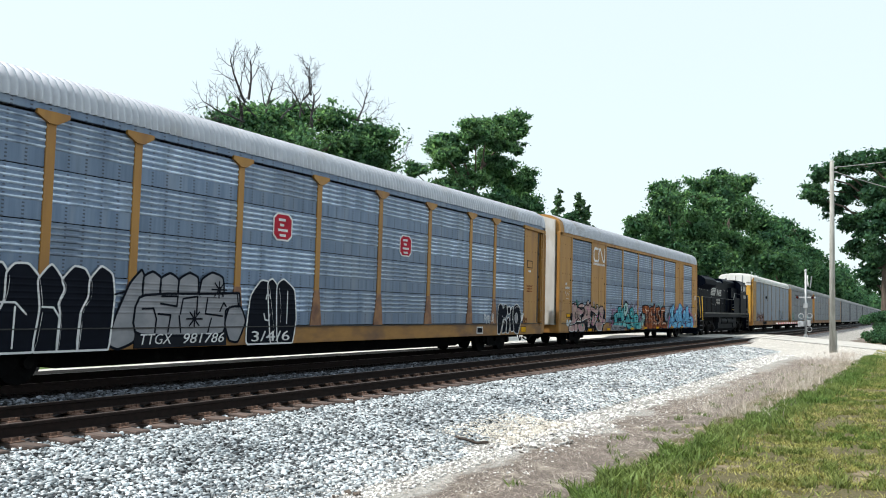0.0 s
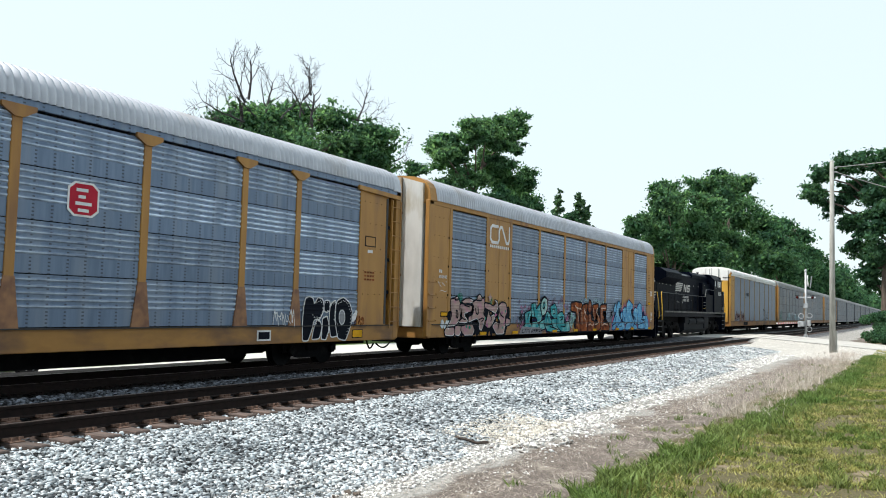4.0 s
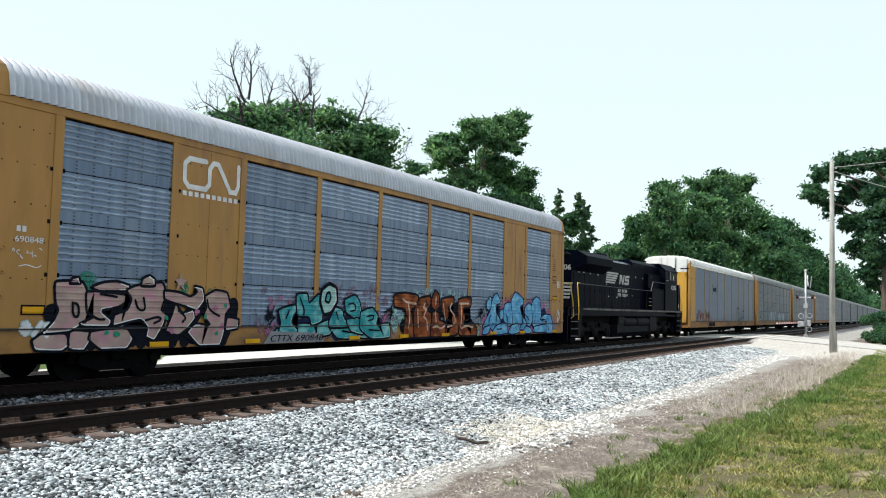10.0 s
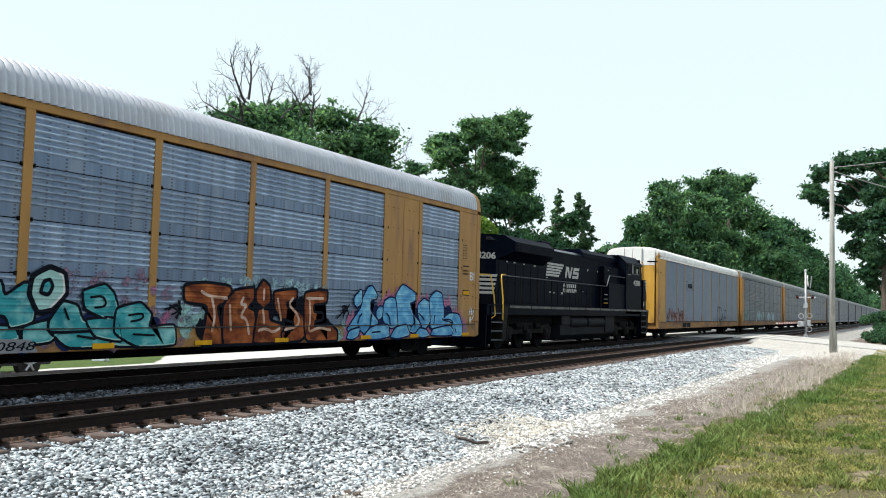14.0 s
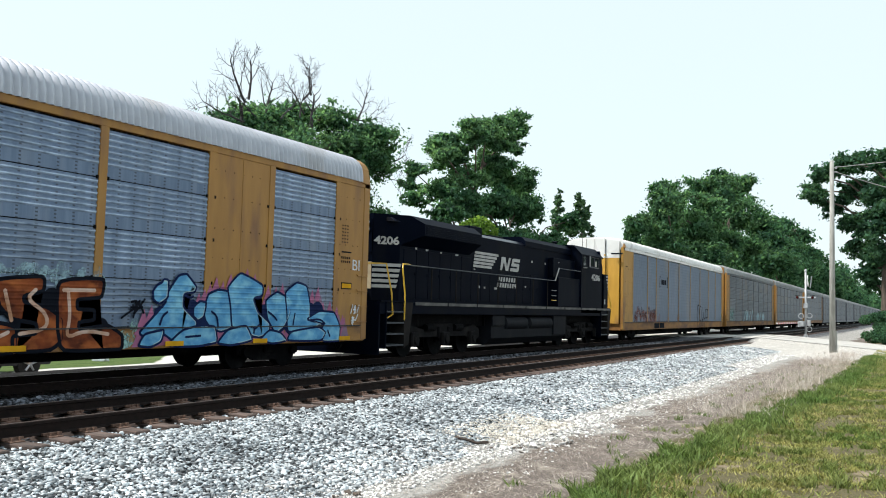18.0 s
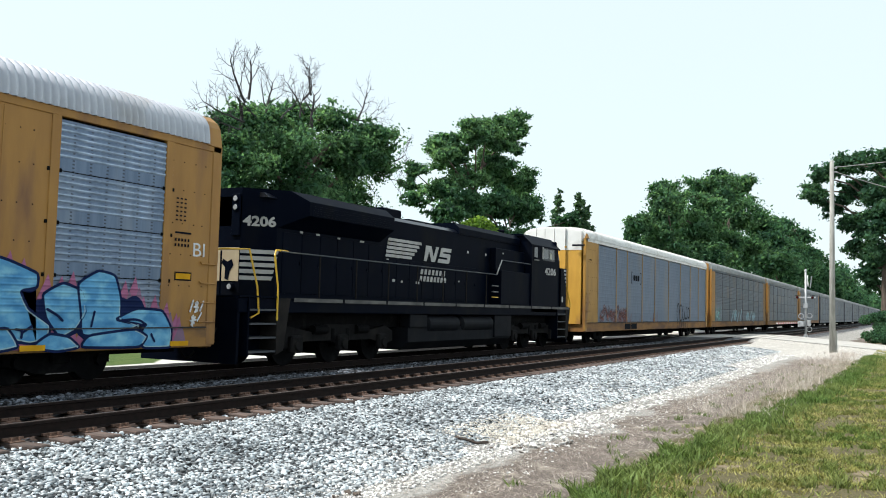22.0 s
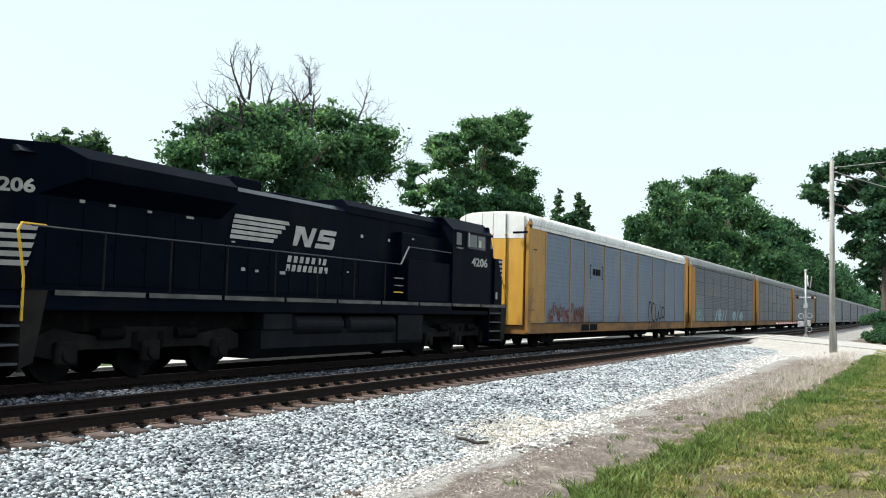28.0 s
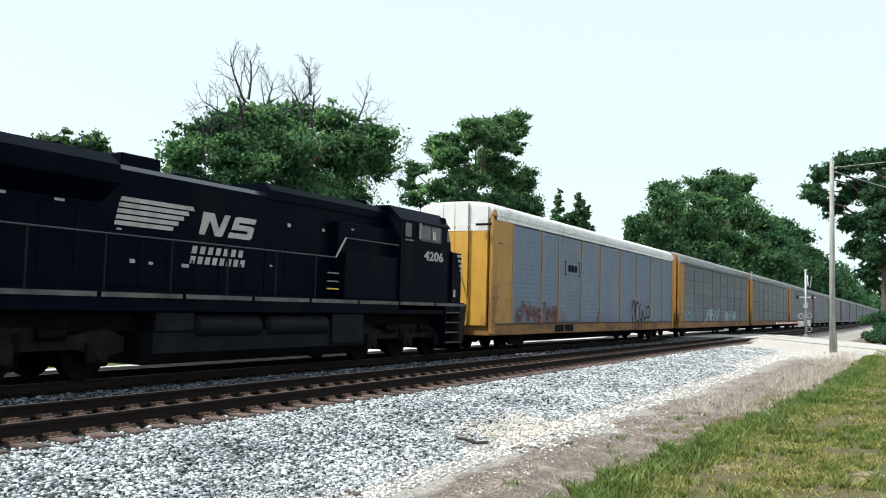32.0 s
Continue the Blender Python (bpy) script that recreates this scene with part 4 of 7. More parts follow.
for a, b, m in ((17.62, 18.02, GLASS), (18.6, 19.25, GLASS), (19.27, 19.88, GLASS)):
    w = part("cab_window", Geo().box(1.50, 1.524, a, b, 3.72, 4.16, 0.01), m, cab)
    part("window_frame", Geo().box(1.515, 1.532, a - 0.04, b + 0.04, 3.66, 3.72).box(1.515, 1.532, a - 0.04, b + 0.04, 4.16, 4.20).box(1.515, 1.532, a - 0.04, a, 3.66, 4.20).box(1.515, 1.532, b, b + 0.04, 3.66, 4.20), DIMGREY if a > 18 else BLACK, w)
part("cab_window", Geo().prism([(20.36, 3.78), (20.36, 4.40), (20.46, 4.36), (20.74, 3.78)], "x", 1.40, 1.43), GLASS, cab)
part("sun_visor", Geo().box(1.526, 1.53, 19.35, 19.55, 3.75, 4.0), PALEGLASS, cab)
part("armrest", Geo().box(1.52, 1.58, 17.6, 18.05, 3.60, 3.65), LIGHTGREY, cab)
part("mirror", Geo().box(1.55, 1.60, 18.42, 18.47, 3.7, 4.2), STRIPE, cab)
writing("4206", 0.40, STRIPE, cab, (1.524, 18.82, 3.08), label="white cab number", width=1.28, bold=0.012)
writing("4206", 0.34, STRIPE, hood, pose(0.40, 1.25, 0, 0, 0, -37.4) @ Matrix.Translation((0.006, 0.04, 3.52)), label="white hood number", width=0.84, bold=0.012)
part("antenna", Geo().tube((0.6, 20.1, 4.6), (0.6, 20.1, 5.2), 0.012), BLACK, cab)
# chamfered rear: cream panel, stripes, headlights
rear = lpart("rear_emblem_panel", Geo().box(-0.38, 0.38, 1.235, 1.252, 2.12, 2.96), CREAM, label="cream panel with a dark rearing emblem")
part("emblem", Geo().prism([(-0.05, 2.18), (0.06, 2.14), (0.10, 2.36), (0.22, 2.52), (0.16, 2.66), (0.02, 2.60), (-0.12, 2.68), (-0.16, 2.56), (-0.04, 2.46)], "y", 1.225, 1.237), BLACK, rear)
lpart("number_board", Geo().box(0.12, 0.38, 1.20, 1.252, 3.25, 4.30, 0.01), BLACK)
for z in (4.18, 3.96):
    h_ = lpart("headlight", Geo().tube((0.25, 1.21, z), (0.25, 1.17, z), 0.10, 0.09, 14), BLACK)
    part("lens", Geo().tube((0.25, 1.175, z), (0.25, 1.160, z), 0.075, 0.06, 14), LENS, h_)
d_ = lpart("ditch_light", Geo().tube((0.18, 1.25, 1.98), (0.18, 1.14, 1.98), 0.10, 0.10, 14), BLACK)
part("lens", Geo().tube((0.18, 1.145, 1.98), (0.18, 1.13, 1.98), 0.075, 0.06, 14), LENS, d_)
turn = pose(0.40, 1.25, 0, 0, 0, -37.4)
for i in range(5):
    z = 2.92 - i * 0.165
    part("stripe", Geo().prism([(0.0, z - 0.10), (0.86 - i * 0.035 + 0.08, z - 0.10), (0.88 - i * 0.035 + 0.10, z), (0.0, z)], "x", 0.0, 0.006), STRIPE, hood, at=turn)
    part("stripe", Geo().prism([(21.15 + i * 0.07, z + 0.38), (21.44, z + 0.38), (21.44, z + 0.47), (21.12 + i * 0.07, z + 0.47)], "x", 1.50, 1.506), STRIPE, loco)
    b_ = part("stripe", Geo().box(0, 0.006, 0.03, 0.58, z + 0.38, z + 0.47), STRIPE, loco, at=pose(1.50, 21.45, 0, 0, 0, 34.2))
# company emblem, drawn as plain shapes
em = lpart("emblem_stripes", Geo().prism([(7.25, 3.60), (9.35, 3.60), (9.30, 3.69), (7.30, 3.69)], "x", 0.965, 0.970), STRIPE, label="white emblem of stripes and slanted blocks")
for i in range(1, 5):
    z = 3.60 - i * 0.125
    part("stripe", Geo().prism([(7.25 - i * 0.03, z), (9.35 - i * 0.16, z), (9.30 - i * 0.14, z + 0.09), (7.27 - i * 0.03, z + 0.09)], "x", 0.966, 0.971), STRIPE, em)
for q in ([(9.50, 3.10), (9.68, 3.10), (9.93, 3.62), (9.62, 3.62), (9.58, 3.40)], [(9.76, 3.62), (9.98, 3.62), (10.22, 3.10), (10.01, 3.10)], [(10.05, 3.10), (10.25, 3.10), (10.52, 3.62), (10.33, 3.62)],
          [(10.70, 3.49), (11.38, 3.49), (11.44, 3.62), (10.76, 3.62)], [(10.56, 3.30), (10.76, 3.30), (10.86, 3.58), (10.68, 3.60)], [(10.58, 3.30), (11.24, 3.30), (11.30, 3.43), (10.64, 3.43)], [(11.10, 3.14), (11.28, 3.14), (11.36, 3.40), (11.16, 3.42)], [(10.44, 3.10), (11.22, 3.10), (11.28, 3.23), (10.50, 3.23)]):
    part("block", Geo().prism(q, "x", 0.966, 0.972 + 0.0004 * len(em.children)), STRIPE, em)
for k, z in enumerate((2.66, 2.43)):
    for i in range(7 + k):
        y = 9.30 - 0.05 * k + i * (1.78 + 0.1 * k) / (7 + k)
        part("letter_bar", Geo().prism([(y, z), (y + 0.15, z), (y + 0.19, z + 0.17), (y + 0.04, z + 0.17)], "x", 0.966, 0.971), STRIPE, em)
for y, z, w, h_ in ((5.72, 3.42, 0.22, 0.05), (3.6, 3.44, 0.16, 0.05), (2.9, 3.44, 0.12, 0.06), (4.6, 3.42, 0.12, 0.05), (6.79, 3.86, 0.18, 0.08), (6.70, 3.58, 0.16, 0.06), (7.2, 3.0, 0.12, 0.04), (7.57, 2.35, 0.14, 0.08), (8.08, 2.34, 0.12, 0.06), (9.02, 2.33, 0.22, 0.08),
                    (12.65, 3.56, 0.12, 0.09), (14.16, 3.57, 0.10, 0.08), (15.2, 3.7, 0.12, 0.04), (12.0, 2.5, 0.1, 0.05)):
    part("label_plate", Geo().box(0.96 if y < 14.5 else 1.2, 0.972 if y < 14.5 else 1.21, y, y + w, z, z + h_), STRIPE, loco)
part("label_plate", Geo().box(1.5, 1.508, 20.9, 21.05, 1.95, 2.2), STRIPE, loco)
# walkway edge marks and handrails
for i in range(9):
    a = 2.0 + i * 2.2
    part("edge_mark", Geo().box(1.555, 1.562, a, a + 2.10, 1.640, 1.735), SILLDUST, loco, "dusty grey sill edge")
hr = lpart("handrail", Geo().path([(1.5, 1.5, 2.86), (1.5, 14.07, 2.86), (1.5, 14.52, 3.42), (1.5, 17.3, 3.42)], 0.018), DIMGREY, label="thin grey walkway handrail")
part("bright_rail", Geo().tube((1.5, 14.07, 2.86), (1.5, 14.52, 3.42), 0.026), STRIPE, hr)
for y in (3.1, 4.8, 6.5, 8.2, 9.9, 11.6, 13.2):
    part("stanchion", Geo().tube((1.5, y, 1.74), (1.5, y, 2.86), 0.022), DUSTSTEP, hr)
for path in ([(0.0, 0.1, 2.80), (0.9, 0.1, 2.84), (1.5, 0.33, 2.84), (1.53, 0.62, 1.98), (1.55, 0.68, 1.35), (1.50, 0.45, 1.24)], [(1.42, 1.85, 2.88), (1.5, 1.30, 2.88), (1.53, 1.22, 2.75), (1.55, 1.36, 1.95), (1.55, 1.36, 1.18)],
             [(1.45, 21.5, 2.8), (1.5, 22.0, 1.9), (1.5, 21.9, 1.2)]):
    lpart("grab_rail", Geo().path(path, 0.026), SAFETY, label="yellow grab rail")
for x in (-1.4, -0.9, 0.5, 0.85):
    lpart("rear_stanchion", Geo().tube((x, 0.1, 1.74), (x, 0.1, 2.80), 0.022))
lpart("rear_rail", Geo().path([(-1.4, 0.1, 2.80), (0.0, 0.1, 2.80)], 0.02))
for y0 in (0.35, 20.3):
    st = lpart("stairwell", Geo().box(1.0, 1.05, y0, y0 + 1.0, 0.4, 1.72).box(1.05, 1.56, y0 - 0.04, y0, 0.35, 1.72))
    part("side_plate", Geo().prism([(y0 + 1.0, 0.35), (y0 + 1.28, 0.45), (y0 + 1.50, 1.72), (y0 + 1.0, 1.72)], "x", 1.05, 1.56), DUSTSTEP, st, "dust-brown plate beside the steps")
    for i in range(4):
        part("step", Geo().box(1.06, 1.56, y0 + 0.02, y0 + 0.98, 0.42 + i * 0.33, 0.46 + i * 0.33), DIMGREY, st, "worn grey step tread")
for z in (2.0, 2.2, 2.42):
    lpart("side_rung", Geo().box(1.46, 1.50, 13.75, 14.25, z, z + 0.035), SAFETY if z < 2.1 else LIGHTGREY)
for y, s in ((0.0, -1), (21.6, 1)):
    lpart("pilot", Geo().prism([(-1.5, 0.18), (1.5, 0.18), (1.5, 1.4), (-1.5, 1.4)], "y", y, y - s * 0.08), BLACK)
    lpart("coupler", Geo().box(-0.13, 0.13, y - s * 0.3, y + s * (0.5 if s < 0 else 1.1), 0.70, 0.98, 0.03).box(-0.23, 0.23, y + s * (0.4 if s < 0 else 0.95), y + s * (0.62 if s < 0 else 1.25), 0.64, 1.02, 0.05), GRIME)
    for x in (0.5, 0.7, 0.9):
        lpart("air_hose", Geo().path([(x, y, 1.0), (x, y + s * 0.14, 0.8), (x - 0.1, y + s * 0.22, 0.5)], 0.022), GRIME)
# tanks and trucks
lpart("fuel_tank", Geo().prism([(-1.38, 0.5), (-1.1, 0.25), (1.1, 0.25), (1.38, 0.5), (1.38, 0.95), (-1.38, 0.95)], "y", 7.9, 15.6), TANKGREY, label="grimy fuel tank")
lpart("tank_bracket", Geo().box(-1.1, 1.1, 7.9, 15.6, 0.95, 1.36), GRIME)
lpart("equipment_box", Geo().box(1.1, 1.45, 14.1, 15.6, 0.55, 1.36, 0.02), TANKGREY)
lpart("equipment_box", Geo().box(1.1, 1.45, 7.9, 9.0, 0.95, 1.36, 0.02), TANKGREY)
for a, b in ((9.15, 11.2), (11.55, 13.9)):
    lpart("air_reservoir", Geo().tube((1.20, a, 1.05), (1.20, b, 1.05), 0.29, 0.29, 22).tube((1.20, a - 0.08, 1.05), (1.20, a, 1.05), 0.16, 0.29, 22).tube((1.20, b, 1.05), (1.20, b + 0.08, 1.05), 0.29, 0.16, 22), TANKGREY, label="cylindrical air reservoir", smooth=False)
for yc in (4.6, 18.4):
    tr_ = lpart("truck", Geo().box(-0.95, 0.95, yc - 2.5, yc + 2.5, 0.62, 0.95, 0.05), GRIME, label="three-axle cast steel truck")
    for sx in (-1, 1):
        part("side_frame", Geo().prism([(yc - 2.75, 0.55), (yc - 2.75, 0.85), (yc - 2.3, 1.02), (yc - 1.3, 0.86), (yc - 0.7, 1.05), (yc + 0.7, 1.05), (yc + 1.3, 0.86), (yc + 2.3, 1.02), (yc + 2.75, 0.85), (yc + 2.75, 0.55),
                                        (yc + 2.3, 0.46), (yc + 1.6, 0.62), (yc + 0.45, 0.62), (yc, 0.46), (yc - 0.45, 0.62), (yc - 1.6, 0.62), (yc - 2.3, 0.46)], "x", sx * 1.0, sx * 1.16), DUSTFRAME, tr_)
        for dy in (-2.05, 0, 2.05):
            part("axle_box", Geo().box(sx * 1.14, sx * 1.30, yc + dy - 0.24, yc + dy + 0.24, 0.34, 0.78, 0.04).tube((sx * 1.30, yc + dy, 0.54), (sx * 1.35, yc + dy, 0.54), 0.15, 0.13, 14), DUSTFRAME, tr_)
        for dy in (-1.0, 1.0):
            part("brake_cylinder", Geo().tube((sx * 1.18, yc + dy - 0.3, 0.92), (sx * 1.18, yc + dy + 0.3, 0.92), 0.12, 0.12, 12), GRIME, tr_)
            part("spring", Geo().tube((sx * 1.1, yc + dy * 0.35, 0.6), (sx * 1.1, yc + dy * 0.35, 0.95), 0.11, 0.11, 12), GRIME, tr_)
    for dy in (-2.05, 0, 2.05):
        wheel_set(tr_, yc + dy, r=0.52)
        part("traction_motor", Geo().box(-0.62, 0.62, yc + dy - 0.1, yc + dy + 0.85, 0.22, 0.9, 0.05), GRIME, tr_)

# ---- trees ----
def crown_leaves(clumps, count, size, loose=False):
    """Leaf quads round clump centres (x, y, z, radius); loose: thinning outwards in flat sprays."""
    C = np.array(clumps, float)
    w = C[:, 3] ** 2
    idx = rng.choice(len(C), count, p=w / w.sum())
    d = rng.normal(size=(count, 3))
    d /= np.linalg.norm(d, axis=1, keepdims=True)
    r = C[idx, 3] * (np.minimum(np.abs(rng.normal(0, 0.6, count)), 1.5) if loose else rng.uniform(0.25, 1.0, count) ** 0.45)
    d[:, 2] *= 0.55 if loose else 0.75
    p = C[idx, :3] + d * r[:, None]
    u = rng.normal(size=(count, 3))
    u /= np.linalg.norm(u, axis=1, keepdims=True)
    n = d + 0.7 * rng.normal(size=(count, 3)) + np.array([0, 0, 0.4])
    v = np.cross(n, u)
    v /= np.linalg.norm(v, axis=1, keepdims=True) + 1e-6
    s = (size * rng.uniform(0.55, 1.3, count))[:, None]
    q = np.stack([p - u * s, p + v * s * 0.55, p + u * s, p - v * s * 0.55], 1)
    return q.reshape(-1, 3), np.arange(4 * count).reshape(-1, 4)

def tree(label, base, height, spread, leaves=16000, leaf=0.22, leaf_mat=None, low=0.25, n_clumps=46, trunk=0.28, group="trees beyond the tracks", seed=1, clump=0.17, profile=(0.8, 1.0, 0.75), lean=(0, 0), extra=()):
    """Tapered trunk, limbs and a crown of leaf clumps. spread: half widths along x and y; profile: its width low, midway and high."""
    random.seed(seed)
    t = thing("tree", label, "tree", group, base)
    g = Geo()
    knots = [Vector((0, 0, -0.3))]
    for i in range(1, 6):
        knots.append(Vector((lean[0] * i / 7 + random.gauss(0, 0.06) * i, lean[1] * i / 7 + random.gauss(0, 0.06) * i, height * 0.72 * i / 5)))
    for i in range(5):
        g.tube(knots[i], knots[i + 1], trunk * (1 - 0.16 * i), trunk * (1 - 0.16 * (i + 1)), 9, False)
    clumps = []
    ch = height * (1 - low) / 2
    cz = height - ch
    for i in range(n_clumps):
        while True:
            x, y, z = (random.uniform(-1, 1) for _ in range(3))
            rr = x * x + y * y + z * z
            if 0.10 < rr < 1:
                break
        k = float(np.interp(z, [-1, 0, 1], profile)) * random.uniform(0.85, 1.12)
        m = (z + 1) / 2
        kr = min(1.0, k + 0.25)
        clumps.append((x * spread[0] * k + lean[0] * m, y * spread[1] * k + lean[1] * m, cz + z * ch * 0.94, (spread[0] + spread[1]) * clump * kr * random.uniform(0.5, 1.35)))
    clumps += list(extra)
    for x, y, z, r in clumps[::2]:
        k = min(4, max(1, int(z / height * 5)))
        a = knots[k]
        m = (a + Vector((x, y, z))) / 2 + Vector((0, 0, 0.25))
        g.tube(a, m, trunk * 0.30, trunk * 0.16, 6, False)
        g.tube(m, (x, y, z), trunk * 0.16, trunk * 0.04, 6, False)
    part("trunk", g, BARK, t, "rough brown trunk and limbs", smooth=True)
    v, f = crown_leaves(clumps, leaves, leaf)
    part("crown", fast_mesh("crown", v, f, leaf_mat or LEAF_A), None, t, "dense green foliage")
    return t

def boughs(base, lobes, label, leaves, leaf, leaf_mat, trunk, seed, fill=10, deep=1.6, fork=0.35, group="trees beyond the tracks", grain=(0.30, 0.62)):
    """A tree whose limbs carry rounded lobes of foliage (x, y, z, radius, from its base), each lobe a bunch of leaf clumps."""
    random.seed(seed)
    t = thing("tree", label, "tree", group, base)
    L = np.array(lobes, float)
    top = L[:, 2].max()
    mid = (L[:, :2] * L[:, 3:4]).sum(0) / L[:, 3].sum()
    knots = [Vector((0, 0, -0.3))] + [Vector((mid[0] * (i / 5) ** 1.5 + random.gauss(0, 0.05) * i, mid[1] * (i / 5) ** 1.5 + random.gauss(0, 0.05) * i, top * (fork + (0.85 - fork) * (i - 1) / 4))) for i in range(1, 6)]
    g = Geo()
    for i in range(5):
        g.tube(knots[i], knots[i + 1], trunk * (1 - 0.17 * i), trunk * (1 - 0.17 * (i + 1)), 9, False)
    clumps = []
    for x, y, z, r in lobes:
        c = Vector((x, y, z))
        a = min(knots[1:], key=lambda q: (q - (c - Vector((0, 0, 0.45 * (c - q).length)))).length)
        m = a.lerp(c, 0.55) + Vector((random.gauss(0, 0.2), random.gauss(0, 0.3), 0.12 * (c - a).length))
        g.tube(a, m, trunk * 0.32, trunk * 0.20, 6, False)
        g.tube(m, c, trunk * 0.20, trunk * 0.08, 6, False)
        for k in range(fill):
            d = Vector((random.gauss(0, 1), random.gauss(0, 1), random.gauss(0, 1))).normalized() * r * 0.85 * random.uniform(0.15, 1.0) ** 0.6
            d.x *= deep
            q = c + d
            clumps.append((q.x, q.y, q.z, r * random.uniform(*grain)))
            if k % 3 == 0:
                g.tube(c, q, trunk * 0.08, trunk * 0.025, 5, False)
    part("trunk", g, BARK, t, "rough brown trunk and limbs", smooth=True)
    v, f = crown_leaves(clumps, leaves, leaf, True)
    inner = [(x, y, z, 0.72 * r) for x, y, z, r in lobes]
    v2, f2 = crown_leaves(inner, leaves // 9, leaf * 1.9)
    part("crown", fast_mesh("crown", np.concatenate([v, v2]), np.concatenate([f, f2 + len(v)]), leaf_mat), None, t, "dense green foliage")
    return t

def limb(g, p, d, length, r, depth, rise=0.06):
    """A bare limb: a wavering axis that throws off thinner shoots in turn to either hand."""
    p, d = Vector(p), Vector(d).normalized()
    n = 6 if depth > 1 else 4
    side = random.choice((-1, 1))
    for i in range(n):
        q = p + d * (length / n)
        k = 1 - 0.62 * i / n
        g.tube(p, q, r * k, r * (1 - 0.62 * (i + 1) / n), 6 if r > 0.04 else 3, False)
        p = q
        d = (d + Vector((random.gauss(0, 0.10), random.gauss(0, 0.16), random.gauss(0, 0.10) + rise))).normalized()
        for _ in range(0 if depth == 0 or i == 0 else 2 if depth == 1 else 1 + (i > 3)):
            side = -side
            w = d.cross(Vector((1, 0, 0)))
            e = (d + (w * side * random.uniform(0.6, 1.2) + Vector((random.gauss(0, 0.4), 0, 0)))).normalized()
            limb(g, p, e, length * random.uniform(0.36, 0.66) * (1 - 0.30 * i / n), max(0.013, r * k * 0.55), depth - 1, rise * 1.2)

OLD_LOBES = [(-9.2, 9.7, 1.5), (-7.3, 11.1, 1.6), (-5.2, 12.2, 1.7), (-2.7, 13.0, 1.7), (0.2, 13.8, 1.7), (3.0, 14.0, 1.6), (5.4, 13.2, 1.8), (6.7, 11.9, 1.9), (3.3, 11.4, 2.5), (-2.0, 10.8, 2.5),
             (-6.0, 9.8, 2.0), (-9.1, 8.3, 1.5), (1.6, 8.5, 2.5), (6.6, 9.4, 2.2), (-4.5, 8.1, 2.3), (-8.6, 6.6, 2.0), (-2.0, 5.6, 2.5), (4.4, 5.8, 2.6), (7.6, 6.8, 2.1), (-6.0, 5.2, 2.2), (-0.5, 12.0, 2.1), (4.6, 12.0, 2.2), (-4.2, 10.8, 2.1), (-7.2, 9.4, 1.8), (-1.2, 8.2, 2.4), (4.6, 8.4, 2.4)]
random.seed(4)
old_tree = boughs((-34, 44.0, -0.1), [(random.uniform(-1.6, 1.6), y, z, r) for y, z, r in OLD_LOBES], "broad green tree with bare dead limbs sticking out of its top", 105000, 0.13, LEAF_A, 0.45, 3, 24, 1.5)
random.seed(43)
for y, z, d, ln, r, dep in ((-6.2, 11.2, (0, 0.0, 1), 2.4, 0.12, 1), (-6.3, 13.0, (0, -0.75, 0.75), 3.4, 0.08, 2), (-6.2, 13.2, (0, 0.15, 1), 2.7, 0.08, 2), (-4.5, 12.2, (0, 0.05, 1), 3.2, 0.085, 2), (-3.6, 12.6, (0, 0.65, 0.8), 2.6, 0.06, 2),
                            (-0.8, 12.6, (0, -0.02, 1), 2.4, 0.12, 1), (-0.9, 14.6, (0, -0.45, 1), 2.2, 0.07, 2), (-0.9, 14.4, (0, 0.85, 0.7), 3.0, 0.075, 2), (-1.2, 13.4, (0, -0.8, 0.75), 2.6, 0.06, 2), (-2.0, 13.0, (0, 0.2, 0.9), 2.2, 0.05, 2), (4.0, 14.0, (0, 0.55, 0.8), 2.9, 0.075, 2),
                            (4.3, 14.2, (0, 1.0, 0.10), 3.8, 0.06, 2), (-6.7, 11.8, (0, -1.0, 0.05), 3.4, 0.07, 2), (-7.4, 11.2, (0, -0.9, 0.0), 2.8, 0.05, 2), (-5.6, 12.2, (0, -0.9, 0.35), 2.6, 0.05, 2), (7.6, 11.8, (0, 1.0, 0.12), 3.6, 0.07, 2), (7.8, 11.0, (0, 0.95, -0.2), 2.6, 0.05, 2), (-9.4, 8.8, (0, -0.6, 0.7), 2.6, 0.05, 2)):
    g = Geo()
    limb(g, (random.uniform(0.3, 1.4), y, z), d, ln * 0.84, r, dep)
    part("dead_branch", g, DEADWOOD, old_tree, "bare grey dead branch")
AIRY_LOBES = [(-8.8, 13.1, 0.9), (-7.6, 14.6, 1.0), (-6.7, 15.6, 0.9), (-9.1, 11.9, 0.8), (-7.4, 11.4, 1.0), (-10.3, 10.6, 0.9), (-6.7, 10.2, 1.0), (-4.6, 16.4, 1.3), (-2.5, 17.5, 1.4), (0.9, 18.5, 1.4), (4.3, 19.4, 1.4), (8.0, 20.7, 1.3), (10.9, 21.2, 1.1), (12.5, 20.8, 0.7),
              (10.2, 19.8, 0.7), (-4.0, 14.8, 1.4), (-0.7, 16.1, 1.5), (2.9, 17.4, 1.3), (3.2, 15.3, 1.6), (0.0, 13.8, 1.7), (-3.9, 12.2, 1.5), (6.6, 18.2, 1.1), (10.0, 18.0, 0.7), (5.6, 14.5, 1.6), (9.4, 14.5, 1.6), (13.0, 15.4, 1.0), (14.6, 14.5, 1.1), (5.0, 16.6, 1.1), (7.5, 16.2, 0.8), (12.0, 13.4, 1.5)]
